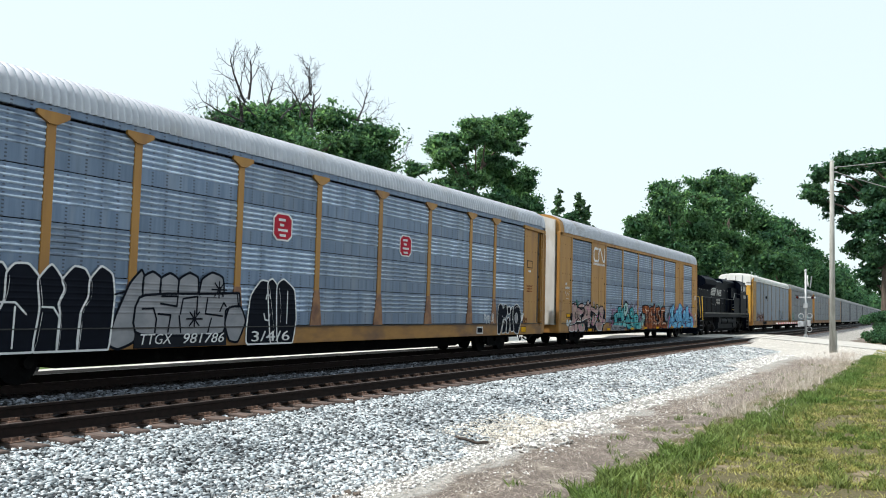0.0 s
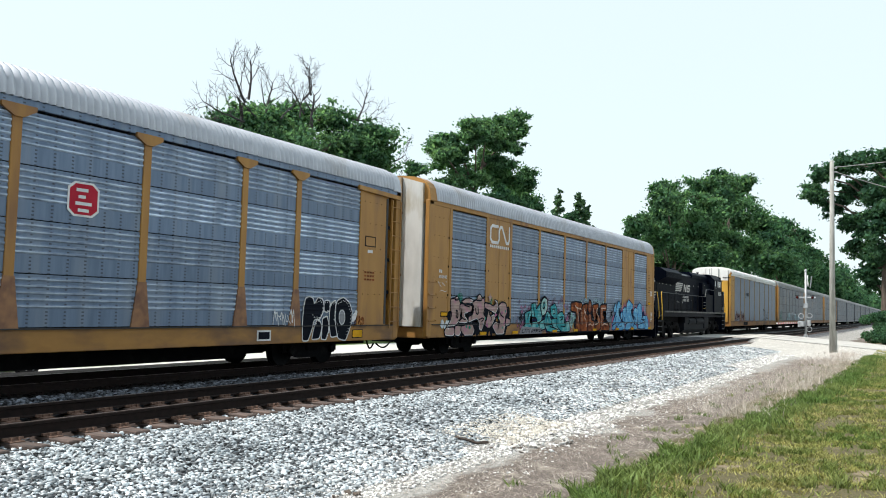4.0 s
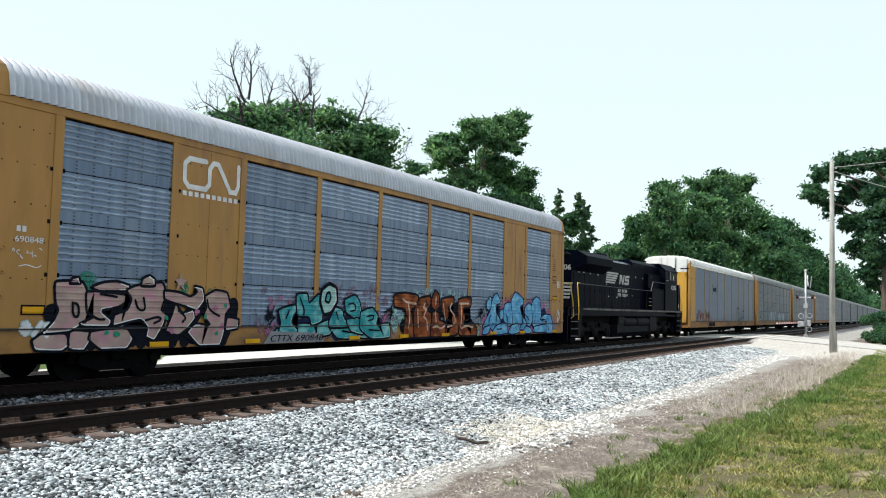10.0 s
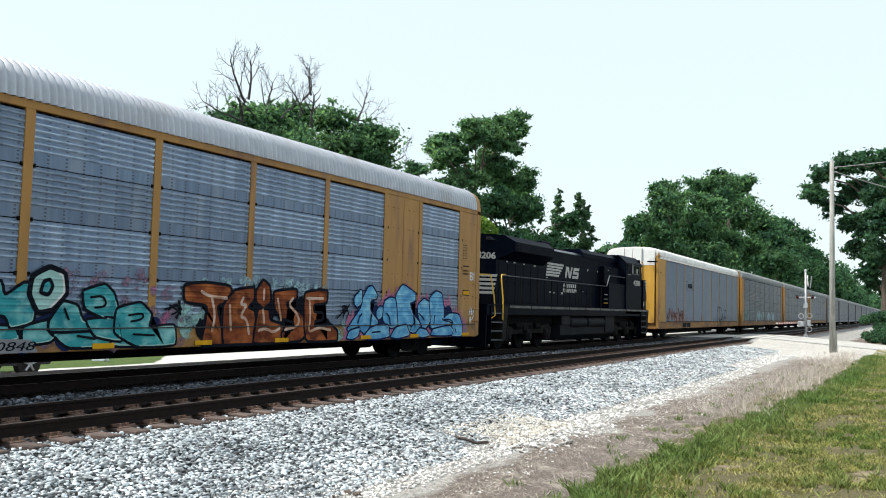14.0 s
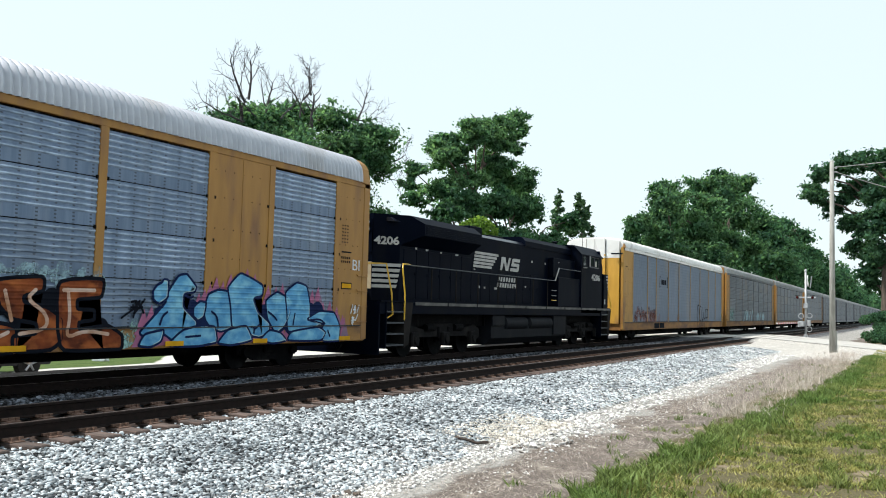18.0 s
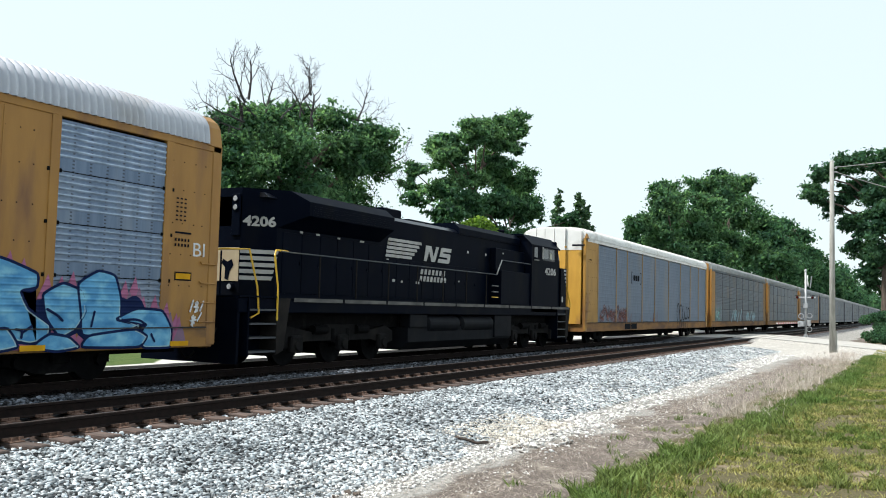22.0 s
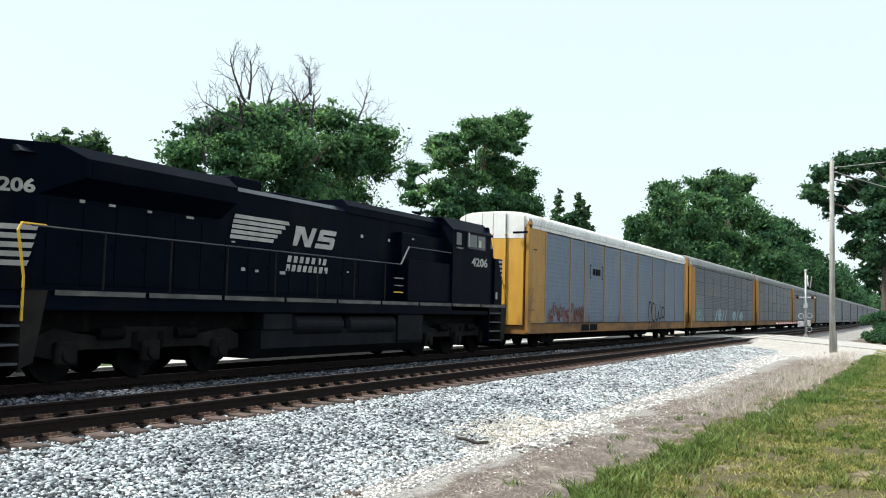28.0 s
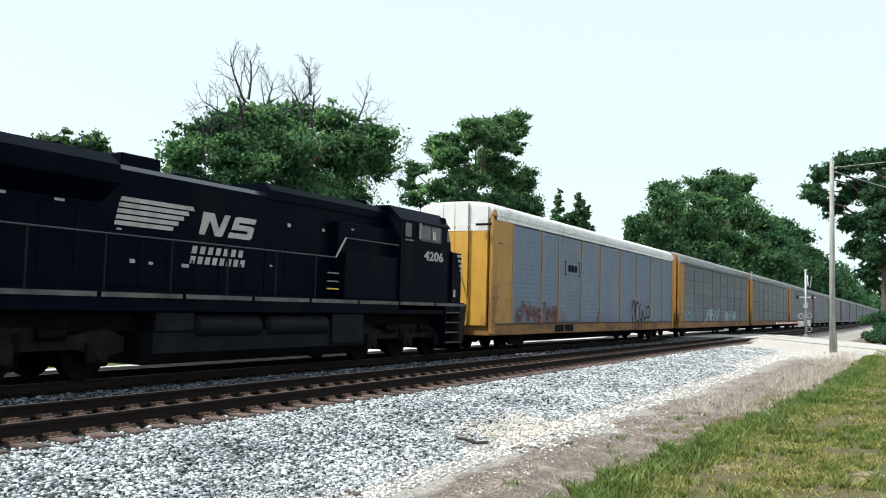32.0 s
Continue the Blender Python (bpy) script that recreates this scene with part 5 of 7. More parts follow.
boughs((-36, 72, -0.1), [(random.uniform(-1.5, 1.5), y, z, r) for y, z, r in AIRY_LOBES], "tall leafy tree with an open airy crown", 66000, 0.16, LEAF_A, 0.34, 5, 16, 1.8, 0.30)
LOW_LOBES = [(-13.4, 9.3, 1.4), (-9.4, 10.4, 1.9), (-3.5, 11.0, 2.2), (1.7, 11.5, 2.0), (6.1, 11.5, 1.6), (10.1, 11.0, 1.2), (-11, 6.5, 2.5), (-5, 7, 2.9), (1, 7.4, 3.0), (7, 7.4, 2.9), (11, 7.6, 2.5)]
boughs((-33, 76, -0.1), [(random.uniform(-1.5, 1.5), y, z, r) for y, z, r in LOW_LOBES], "low dense green tree", 32000, 0.21, LEAF_B, 0.3, 6, 18, 1.5)
tree("small bright green tree", (-31, 62, -0.1), 9.0, (3, 4.0), 9000, 0.18, LEAF_Y, 0.1, 40, 0.2, seed=7, clump=0.12)
SPIRE = [(0, 17.0, 0.4), (0.3, 16.3, 0.55), (-0.3, 15.4, 0.7), (0.4, 14.5, 0.9), (-0.5, 13.4, 1.1), (0.6, 12.2, 1.4), (-0.6, 10.5, 1.7)]
FEATHER = [(0, 17.5, 0.45), (-1.0, 16.9, 0.55), (1.1, 16.8, 0.5), (0.1, 16.3, 0.8), (-1.9, 15.8, 0.7), (2.2, 15.9, 0.6), (-0.8, 15.0, 1.1), (1.2, 14.9, 1.1), (3.2, 14.8, 0.7), (-2.6, 14.2, 0.9), (2.6, 13.6, 1.1), (0.2, 13.4, 1.5), (4.2, 13.2, 0.8), (-2.4, 12.4, 1.5), (2.8, 11.8, 1.7), (0, 10, 2.0)]
for y, lobes in ((105.5, SPIRE), (113.4, FEATHER)):
    boughs((-40, y, -0.1), [(random.uniform(-0.4, 0.4), v, z, r) for v, z, r in lobes], "feathery bluish green conifer", 3200 if y < 110 else 9500, 0.19, LEAF_C, 0.2, int(y), 7, 1.2, 0.2, grain=(0.2, 0.45))
tree("low bushy tree behind the train", (-30, 101, -0.1), 10.0, (4, 6.0), 9000, 0.25, LEAF_B, 0.05, 40, 0.25, seed=9, clump=0.13)
HOUSE_LOBES = [(0.4, 10.3, 0.9), (1.9, 10.9, 1.0), (3.5, 11.0, 1.0), (5.2, 10.8, 0.9), (6.6, 10.5, 0.5), (1.6, 8.6, 1.7), (4.5, 9.0, 1.8), (7.1, 8.5, 1.3), (8.1, 5.8, 1.7), (6.0, 6.3, 1.8), (3.0, 6.1, 1.7), (0.2, 7.8, 1.6), (-1.7, 9.1, 1.3)]
boughs((-45, 33, -0.1), [(random.uniform(-1.2, 1.2), y, z, r) for y, z, r in HOUSE_LOBES], "dark spreading tree behind the white house", 30000, 0.15, LEAF_C, 0.35, 10, 14, 1.5)
MAPLE_LOBES = [(-9.8, 11.2, 1.6), (-8.8, 13.7, 1.6), (-2.6, 15.5, 1.8), (4.3, 16.0, 1.9), (0.1, 13.5, 2.4), (10.5, 16.2, 1.9), (7.5, 12.5, 2.5), (-7.4, 9.9, 1.9), (0, 9.0, 3.2), (8, 8.5, 3.2)]
OAK_LOBES = [(-10.9, 19.3, 2.1), (-0.7, 21.4, 2.3), (11.2, 22.4, 2.3), (18.2, 21.0, 2.1), (-2.8, 18.4, 3.3), (-14.5, 14.6, 3.1), (8.8, 17.0, 3.5), (-4.8, 12.4, 3.3), (14, 12.5, 3.5), (-14, 9, 3.3)]
HEDGE_LOBES = [(-25.1, 19.0, 2.7), (-2.2, 20.2, 3.2), (27.1, 20.4, 3.0), (-25, 15.5, 4.2), (11.5, 16.6, 4.4), (46, 18.6, 2.8), (-12, 17.5, 3.8), (-28, 11, 4.4), (0, 11.5, 4.9), (28, 12.5, 4.9), (42, 13, 4.4)]
boughs((-25, 103, -0.1), [(random.uniform(-1.5, 1.5), y, z, r) for y, z, r in MAPLE_LOBES], "green maple with separate rounded boughs", 36000, 0.22, LEAF_A, 0.34, 71, 18, 1.5)
boughs((-25, 135, -0.1), [(random.uniform(-1.5, 1.5), y, z, r) for y, z, r in OAK_LOBES], "tall green tree with a rounded crown", 38000, 0.27, LEAF_A, 0.4, 72, 20, 1.5)
boughs((-25, 195, -0.1), [(random.uniform(-1.5, 1.5), y, z, r) for y, z, r in HEDGE_LOBES], "wide green tree in the row along the tracks", 34000, 0.36, LEAF_B, 0.4, 73, 20, 1.2)
for (x, y, h, sx, sy, sd, m, k) in ((-29, 107, 12.5, 4, 7, 12, LEAF_B, 0), (-30, 125, 15, 5, 8, 14, LEAF_B, 0), (-30, 148, 16, 6, 9, 15, LEAF_B, 0),
                                   (-27, 250, 21.0, 6, 14, 18, LEAF_B, 1), (-27, 290, 19.6, 6, 18, 19, LEAF_B, 1), (-27, 345, 19.0, 6, 24, 20, LEAF_B, 1), (-28, 430, 17.6, 7, 40, 21, LEAF_B, 1), (-27, 545, 15.5, 7, 45, 22, LEAF_B, 1), (-26, 690, 13.5, 7, 60, 23, LEAF_B, 1)):
    tree("dense green roadside tree", (x, y, -0.1), h * 1.05, (sx * 1.15, sy * 1.2), 20000 if not k else 13000, 0.27 if not k else 0.70, m, 0.04, 90 if not k else 60, 0.35, seed=sd, clump=0.105 if not k else 0.12, profile=(0.9, 1.0, 0.72))
SHADE_LOBES = [(-5.9, 13.5, 1.1), (-5.1, 14.4, 1.0), (-4.0, 15.1, 1.1), (-2.9, 15.6, 1.2), (-1.5, 15.8, 1.3), (-0.2, 15.6, 1.3), (1.5, 15.8, 1.5), (3.5, 15.2, 1.7), (-5.5, 12.5, 1.0), (-4.1, 11.9, 1.2), (-2.4, 13.4, 1.7), (-0.6, 12.9, 1.8), (1.8, 13.2, 2.0), (-2.6, 10.5, 1.3),
               (-0.9, 9.9, 1.8), (1.6, 10.2, 2.0), (-2.4, 8.3, 1.2), (-0.6, 7.4, 1.7), (1.8, 7.6, 1.8), (-1.3, 6.0, 1.2), (5, 12, 2.2), (5.4, 8.5, 2.2), (0.5, 14.3, 1.8), (2.6, 11.6, 2.0), (0.3, 11.2, 1.8), (3.6, 13.5, 2.0), (3.2, 9.2, 2.0), (3.4, 6.6, 1.8), (-0.9, 5.0, 0.9), (0.3, 4.6, 0.9), (1.6, 5.2, 1.3), (3.2, 4.8, 1.4)]
boughs((-2.2, 85, -0.35), [(x, random.uniform(-2, 2), z, r) for x, z, r in SHADE_LOBES], "large dark shade tree over the roadside", 64000, 0.165, LEAF_B, 0.42, 31, 18, 1.2, 0.25, "roadside trees")
tree("dark tree further along the road", (4, 118, -0.3), 16.0, (7.0, 8), 16000, 0.28, LEAF_B, 0.1, 60, 0.35, "roadside trees", 33, 0.12)

# ---- beside the road ----
ROADMAT = mat("pale_worn_road", (0.47, 0.455, 0.42), (0.40, 0.385, 0.36), 3.0, 0.9, bump=0.3, bscale=30, stain=(0.33, 0.32, 0.30), amount=0.35, sscale=0.5)
rx, ry = np.concatenate([[-120, -60, -40, -30, -25, -20], np.arange(-18.5, 4, 0.5), [6, 10, 20, 40, 120]]), np.linspace(61.3, 72.6, 20)
tagged(new("road", sheet("road", rx, ry, ROADMAT, lift=0.03)), "pale worn road across both tracks", "road", kind="structure")
CONC = mat("concrete_crossing_panel", (0.50, 0.48, 0.44), (0.42, 0.40, 0.37), 5.0, 0.9, bump=0.3, stain=(0.30, 0.26, 0.22), amount=0.35)
crossing = thing("grade_crossing", "pale concrete crossing panels between the rails", "crossing", "", (0, 0, 0), "structure")
for xc, top in ((NEAR_TRACK, NEAR_TOP), (TRACK, 0.0)):
    for a, b in ((-0.68, -0.01), (0.01, 0.68), (-1.5, -0.83), (0.83, 1.5)):
        for i in range(5):
            part("panel", Geo().box(xc + a, xc + b, 61.0 + i * 2.35, 63.3 + i * 2.35, top - 0.15, top - 0.004 + 0.001 * (i % 2), 0.012), CONC, crossing)

pole = thing("utility_pole", "weathered grey wooden utility pole beside the road", "utility pole", "", (-4.15, 55.3, -0.42))
part("shaft", Geo().tube((0, 0, -0.5), (0, 0, 11.15), 0.175, 0.115, 16), POLE_WOOD, pole, smooth=True)
part("stub", Geo().tube((0.16, 0.12, -0.4), (0.15, 0.12, 1.25), 0.10, 0.09, 10), POLE_WOOD, pole, "short grey brace post")
part("insulator", Geo().tube((0.10, 0, 10.72), (0.24, 0, 10.72), 0.02).tube((0.24, 0, 10.66), (0.24, 0, 10.80), 0.05, 0.035, 10), STEEL, pole)
part("bracket", Geo().box(-0.02, 0.30, -0.03, 0.03, 10.45, 10.50).tube((0.30, 0, 10.2), (0.12, 0, 10.0), 0.015), STEEL, pole)
WIRE = mat("grey_cable", (0.30, 0.30, 0.30), None, 3.0, 0.6)
for dz, end, sag in ((10.47, (24, 55.3, 6.5), 2.0), (10.75, (24, 40, 11.8), 0.6)):
    pts = []
    a, b = Vector((-3.95, 55.3, dz - 0.42)), Vector(end)
    for i in range(25):
        k = i / 24
        pts.append(a.lerp(b, k) - Vector((0, 0, sag * 4 * k * (1 - k))))
    bit("overhead_wire", Geo().path(pts, 0.022, 5), WIRE, "thin grey overhead wire hanging from the utility pole", "wire", "overhead wires")

RED = mat("red_lens", (0.10, 0.008, 0.008), None, 4.0, 0.2)
WHITEPAINT = mat("white_sign_paint", (0.78, 0.78, 0.76), (0.70, 0.70, 0.68), 4.0, 0.5)
REDPAINT = mat("red_sign_paint", (0.50, 0.03, 0.04), (0.42, 0.025, 0.03), 4.0, 0.5)
sig = thing("crossing_signal", "grey crossing signal mast with lowered striped gate arm", "crossing signal", "", (-7.74, 76.7, -0.28))
part("mast", Geo().tube((0, 0, 0), (0, 0, 5.55), 0.085, 0.08, 12), STEEL, sig, smooth=True)
part("base", Geo().box(-0.28, 0.28, -0.28, 0.28, -0.1, 0.16, 0.03).box(-0.15, 0.15, -0.15, 0.15, 0.16, 0.42, 0.03), STEEL, sig, "pale cast base")
part("crossbuck", Geo().prism([(-0.11, -0.60), (0.11, -0.60), (0.11, 0.60), (-0.11, 0.60)], "x", -0.012, 0.012), WHITEPAINT, sig, "white crossed board seen edge-on", at=pose(0.12, 0, 4.75, 45, 0, 12))
part("crossbuck", Geo().prism([(-0.11, -0.60), (0.11, -0.60), (0.11, 0.60), (-0.11, 0.60)], "x", -0.012, 0.012), WHITEPAINT, sig, "white crossed board seen edge-on", at=pose(0.145, 0, 4.75, -45, 0, 12))
part("second_mast", Geo().tube((0.30, 0.3, 4.2), (0.42, 0.3, 5.15), 0.05, 0.05, 8), STEEL, sig)
arm_ = part("light_arm", Geo().tube((-0.75, 0, 3.42), (0.75, 0, 3.42), 0.055, 0.055, 8), STEEL, sig)
for x in (-0.62, 0.52):
    for s in (-1, 1):
        h_ = part("flasher", Geo().tube((x, s * 0.05, 3.42), (x, s * 0.2, 3.42), 0.11, 0.11, 14).box(x - 0.16, x + 0.16, s * 0.18, s * 0.45, 3.55, 3.58), SILLBLACK, arm_, "black hooded flasher")
        part("lens", Geo().tube((x, s * 0.201, 3.42), (x, s * 0.215, 3.42), 0.095, 0.085, 14), RED, h_)
part("gate_mechanism", Geo().box(-0.40, -0.1, -0.2, 0.2, 1.05, 1.5, 0.04), STEEL, sig, "grey gate motor box")
part("gate_mechanism", Geo().box(0.12, 0.38, -0.2, 0.2, 1.1, 1.6, 0.04), STEEL, sig, "grey gate motor box")
gate = part("gate_arm", Geo().box(-0.62, -0.56, -12.5, 0.9, 1.30, 1.40, 0.01), WHITEPAINT, sig, "red and white striped gate arm")
for i in range(9):
    part("stripe", Geo().box(-0.625, -0.555, -12.2 + i * 1.35, -11.6 + i * 1.35, 1.296, 1.404), REDPAINT, gate)
for x, z in ((-0.32, 1.9), (0.32, 1.95), (0.30, 0.85)):
    part("ring_bracket", Geo().path([(x + 0.2 * math.cos(a * 0.6283), -0.3, z + 0.2 * math.sin(a * 0.6283)) for a in range(11)], 0.03), STEEL, sig)
part("cable_box", Geo().box(-0.16, 0.16, -0.14, 0.14, 2.55, 2.95, 0.02), STEEL, sig)
part("bell", Geo().tube((0, 0, 5.55), (0, 0, 5.75), 0.12, 0.05, 12), STEEL, sig)
part("counterweight", Geo().box(-0.7, -0.5, 0.8, 1.2, 1.0, 1.5, 0.03), STEEL, sig)

# bush at the road corner
random.seed(77)
bush = thing("bush", "dense round green bush at the road corner", "bush", "", (-1.6, 74.5, -0.42))
cl = [(random.gauss(0, 0.85), random.gauss(0, 0.9), random.uniform(0.3, 2.5), random.uniform(0.35, 0.65)) for _ in range(48)]
g = Geo()
for x, y, z, r in cl[::2]:
    g.tube((x * 0.2, y * 0.2, 0), (x, y, z), 0.03, 0.01, 5, False)
part("stems", g, BARK, bush)
v, f = crown_leaves(cl, 16000, 0.09)
part("foliage", fast_mesh("foliage", v, f, LEAF_B), None, bush)

# ---- house and parked car beyond the train ----
SIDING = mat("white_siding", (0.74, 0.75, 0.76), (0.66, 0.67, 0.68), 2.0, 0.7)
SHINGLE = mat("grey_shingles", (0.22, 0.22, 0.23), (0.16, 0.16, 0.17), 12.0, 0.9, bump=0.3)
house = thing("house", "white sided house with a grey gable roof beyond the train", "house", "", (-38, 29.3, -0.1))
part("wall", Geo().prism([(-2.6, 0), (2.6, 0), (2.6, 4.3), (0, 5.45), (-2.6, 4.3)], "x", -7.5, 0), SIDING, house, "white lap siding")
for i in range(18):
    z = 0.2 + i * 0.23
    part("siding_board", Geo().prism([(0.0, z), (0.025, z), (0.006, z + 0.22), (0.0, z + 0.22)], "y", -2.6, 2.6), SIDING, house)
for s in (-1, 1):
    part("roof", Geo().prism([(0, 5.62), (s * 3.0, 4.28), (s * 3.0, 4.14), (0, 5.46)], "x", -7.8, 0.35), SHINGLE, house)
w_ = part("window", Geo().box(0.0, 0.05, -0.6, 0.6, 1.2, 2.7, 0.01), SIDING, house)
part("pane", Geo().box(0.045, 0.06, -0.5, 0.5, 1.3, 2.6), GLASS, w_)

CARPAINT = mat("dark_car_paint", (0.03, 0.032, 0.036), (0.024, 0.026, 0.03), 1.0, 0.25)
TYRE = mat("tyre_rubber", (0.02, 0.02, 0.02), None, 12.0, 0.9)
ALLOY = mat("alloy_rim", (0.55, 0.56, 0.58), (0.48, 0.49, 0.5), 8.0, 0.3, 0.8)
car = thing("parked_car", "dark parked car with alloy wheels on the far street", "car", "", (-21.4, 13.9, -0.50))
body = [(-2.9, 0.32), (-2.9, 0.85), (-2.0, 0.98), (-1.2, 1.42), (0.5, 1.45), (1.25, 1.0), (2.05, 0.82), (2.12, 0.45), (2.0, 0.30)]
cb = part("body", Geo().prism(body, "x", -0.86, 0.86), CARPAINT, car)
part("side_window", Geo().prism([(-1.85, 0.98), (-1.15, 1.36), (0.42, 1.38), (1.0, 1.0)], "x", 0.855, 0.872), GLASS, cb)
for y in (-2.0, 1.38):
    for s in (-1, 1):
        wh = part("wheel", Geo().tube((s * 0.66, y, 0.33), (s * 0.88, y, 0.33), 0.33, 0.33, 22), TYRE, car)
        rim = part("rim", Geo().tube((s * 0.87, y, 0.33), (s * 0.888, y, 0.33), 0.22, 0.21, 20), TYRE, wh)
        for k in range(5):
            a = k * 1.2566 + 0.3
            part("spoke", Geo().tube((s * 0.895, y, 0.33), (s * 0.895, y + 0.2 * math.cos(a), 0.33 + 0.2 * math.sin(a)), 0.035, 0.028, 6), ALLOY, wh)
        part("hub", Geo().tube((s * 0.88, y, 0.33), (s * 0.905, y, 0.33), 0.06, 0.05, 12), ALLOY, wh)
random.seed(5)
bm = bmesh.new()
bmesh.ops.create_icosphere(bm, subdivisions=2, radius=0.26)
for q in bm.verts:
    q.co = q.co * random.uniform(0.85, 1.1)
    q.co.z *= 0.6
rock = bit("boulder", Geo().bm(bm), STONE, "pale rounded boulder on the far lawn", "rock")
rock.location = (-23.6, 20.2, -0.42)

# ---- paint and markings on the cars ----
def paint(name, c, c2=None, stain=None):
    """Sprayed paint: cloudy, thin in places, lying over the ribs pressed into the lowest row of screens."""
    m = mat("spray_" + name, c, c2 or tuple(v * 0.8 for v in c), 2.6, 0.7, spec=0.04, stain=stain, amount=0.6, sscale=2.4, stretch=(1, 1, 1.6))
    n, l = m.node_tree.nodes, m.node_tree.links
    sep = n.new("ShaderNodeSeparateXYZ")
    l.new(n.new("ShaderNodeTexCoord").outputs["Object"], sep.inputs[0])
    def node(op, a, *v):
        x = n.new("ShaderNodeMath")
        x.operation = op
        l.new(a, x.inputs[0])
        for k, q in enumerate(v):
            if isinstance(q, float):
                x.inputs[k + 1].default_value = q
            else:
                l.new(q, x.inputs[k + 1])
        return x.outputs[0]
    z = sep.outputs[2]
    t = node("FRACT", node("MULTIPLY_ADD", z, 8.556, -10.99), 0.0)
    pulse = node("MAXIMUM", node("MULTIPLY_ADD", node("ABSOLUTE", node("SUBTRACT", t, 0.5), 0.0), -3.6, 1.0), 0.0)
    pulse = node("MULTIPLY", pulse, node("MULTIPLY", node("GREATER_THAN", z, 1.285), node("LESS_THAN", z, 1.985)))
    bp = n.new("ShaderNodeBump")
    bp.inputs["Strength"].default_value, bp.inputs["Distance"].default_value = 0.7, 0.016
    l.new(pulse, bp.inputs["Height"])
    l.new(bp.outputs[0], n["Principled BSDF"].inputs["Normal"])
    return m
INK, CHALKWHITE, SILVER = paint("black", (0.008, 0.010, 0.016)), paint("white", (0.70, 0.70, 0.70), (0.55, 0.55, 0.56)), paint("silver", (0.27, 0.27, 0.29), (0.21, 0.215, 0.235))
TEAL, PALETEAL, ROSE, MAUVE = paint("teal", (0.05, 0.33, 0.35), (0.025, 0.20, 0.24), (0.27, 0.55, 0.54)), paint("pale_teal", (0.34, 0.55, 0.52)), paint("rose", (0.40, 0.15, 0.26)), paint("mauve", (0.27, 0.155, 0.235), (0.20, 0.15, 0.20))
SAND, GREEN_S, RUST, EMBER = paint("dusty_pink", (0.42, 0.31, 0.265), (0.30, 0.215, 0.20), (0.44, 0.21, 0.27)), paint("green", (0.03, 0.24, 0.16)), paint("rust_brown", (0.24, 0.062, 0.024), (0.085, 0.026, 0.016), (0.42, 0.13, 0.04)), paint("ember", (0.62, 0.46, 0.38), (0.42, 0.22, 0.13))
SKYB, NAVY, MIST = paint("sky_blue", (0.13, 0.37, 0.60), (0.07, 0.24, 0.46), (0.26, 0.55, 0.68)), paint("navy", (0.012, 0.022, 0.075)), paint("pale_blue", (0.36, 0.52, 0.58))
REFLECT, LOGORED, DARKPLATE = paint("reflector_yellow", (0.70, 0.36, 0.02)), paint("emblem_red", (0.42, 0.03, 0.05)), paint("plate_black", (0.016, 0.018, 0.024))

GLYPHS = {
    "T": [[(0, 1), (1, 1)], [(.5, 1), (.5, 0)]], "R": [[(.1, 0), (.1, 1), (.7, .98), (.85, .76), (.65, .55), (.1, .5)], [(.45, .5), (.95, 0)]],
    "U": [[(.05, 1), (.05, .25), (.3, 0), (.7, 0), (.95, .25), (.95, 1)]], "S": [[(.95, .9), (.4, 1), (.08, .75), (.5, .52), (.92, .28), (.6, 0), (.05, .1)]],
    "E": [[(.95, 1), (.1, .95), (.1, .05), (1, 0)], [(.1, .5), (.75, .52)]], "K": [[(.08, 0), (.08, 1)], [(.9, 1), (.15, .48), (.95, 0)]],
    "H": [[(.08, 0), (.08, 1)], [(.92, 0), (.92, 1)], [(.08, .5), (.92, .5)]], "N": [[(.05, 0), (.05, 1), (.92, 0), (.95, 1)]],
    "A": [[(0, 0), (.42, 1), (.62, 1), (1, 0)], [(.2, .4), (.82, .4)]], "M": [[(.02, 0), (.12, 1), (.5, .4), (.88, 1), (1, 0)]], "I": [[(.5, 0), (.5, 1)]],
    "L": [[(.15, 1), (.15, .05), (.95, 0)]], "O": [[(.5, 1), (.1, .75), (.08, .3), (.5, 0), (.92, .3), (.9, .75), (.5, 1)]], "V": [[(0, 1), (.45, 0), (1, 1)]],
    "W": [[(0, 1), (.25, 0), (.5, .8), (.75, 0), (1, 1)]], "J": [[(.2, 1), (.95, 1), (.8, .2), (.45, 0), (.05, .2)]], "C": [[(.95, .85), (.5, 1), (.1, .7), (.1, .3), (.5, 0), (.95, .15)]], "/": [[(0.2, 0), (.8, 1)]],
    "*": [[(0, .5), (1, .5)], [(.2, .1), (.8, .9)], [(.8, .1), (.2, .9)], [(.5, 0), (.5, 1)]],
}

def ribbon(g, pts, r, x, h=0.003):
    """A flat brush stroke with round ends, a hair proud of the side."""
    pts = [Vector((p[0], p[1])) for p in pts]
    for k, p in enumerate(pts):
        hh = h * random.uniform(0.8, 1.2)
        n = 14
        rr = r * random.uniform(0.85, 1.15)
        ring = [(x, p.x + rr * math.cos(6.28319 * i / n), p.y + rr * math.sin(6.28319 * i / n)) for i in range(n)]
        g.add(ring + [(x + hh, p.x, p.y)], [(i, (i + 1) % n, n) for i in range(n)])
    for p, q in zip(pts, pts[1:]):
        d = q - p
        if d.length < 1e-5:
            continue
        m = Vector((-d.y, d.x)).normalized() * r
        hh = h * random.uniform(0.8, 1.2)
        g.add([(x, *(p - m)), (x, *(q - m)), (x + hh, *q), (x + hh, *p), (x, *(q + m)), (x, *(p + m))], [(0, 1, 2, 3), (3, 2, 4, 5)])

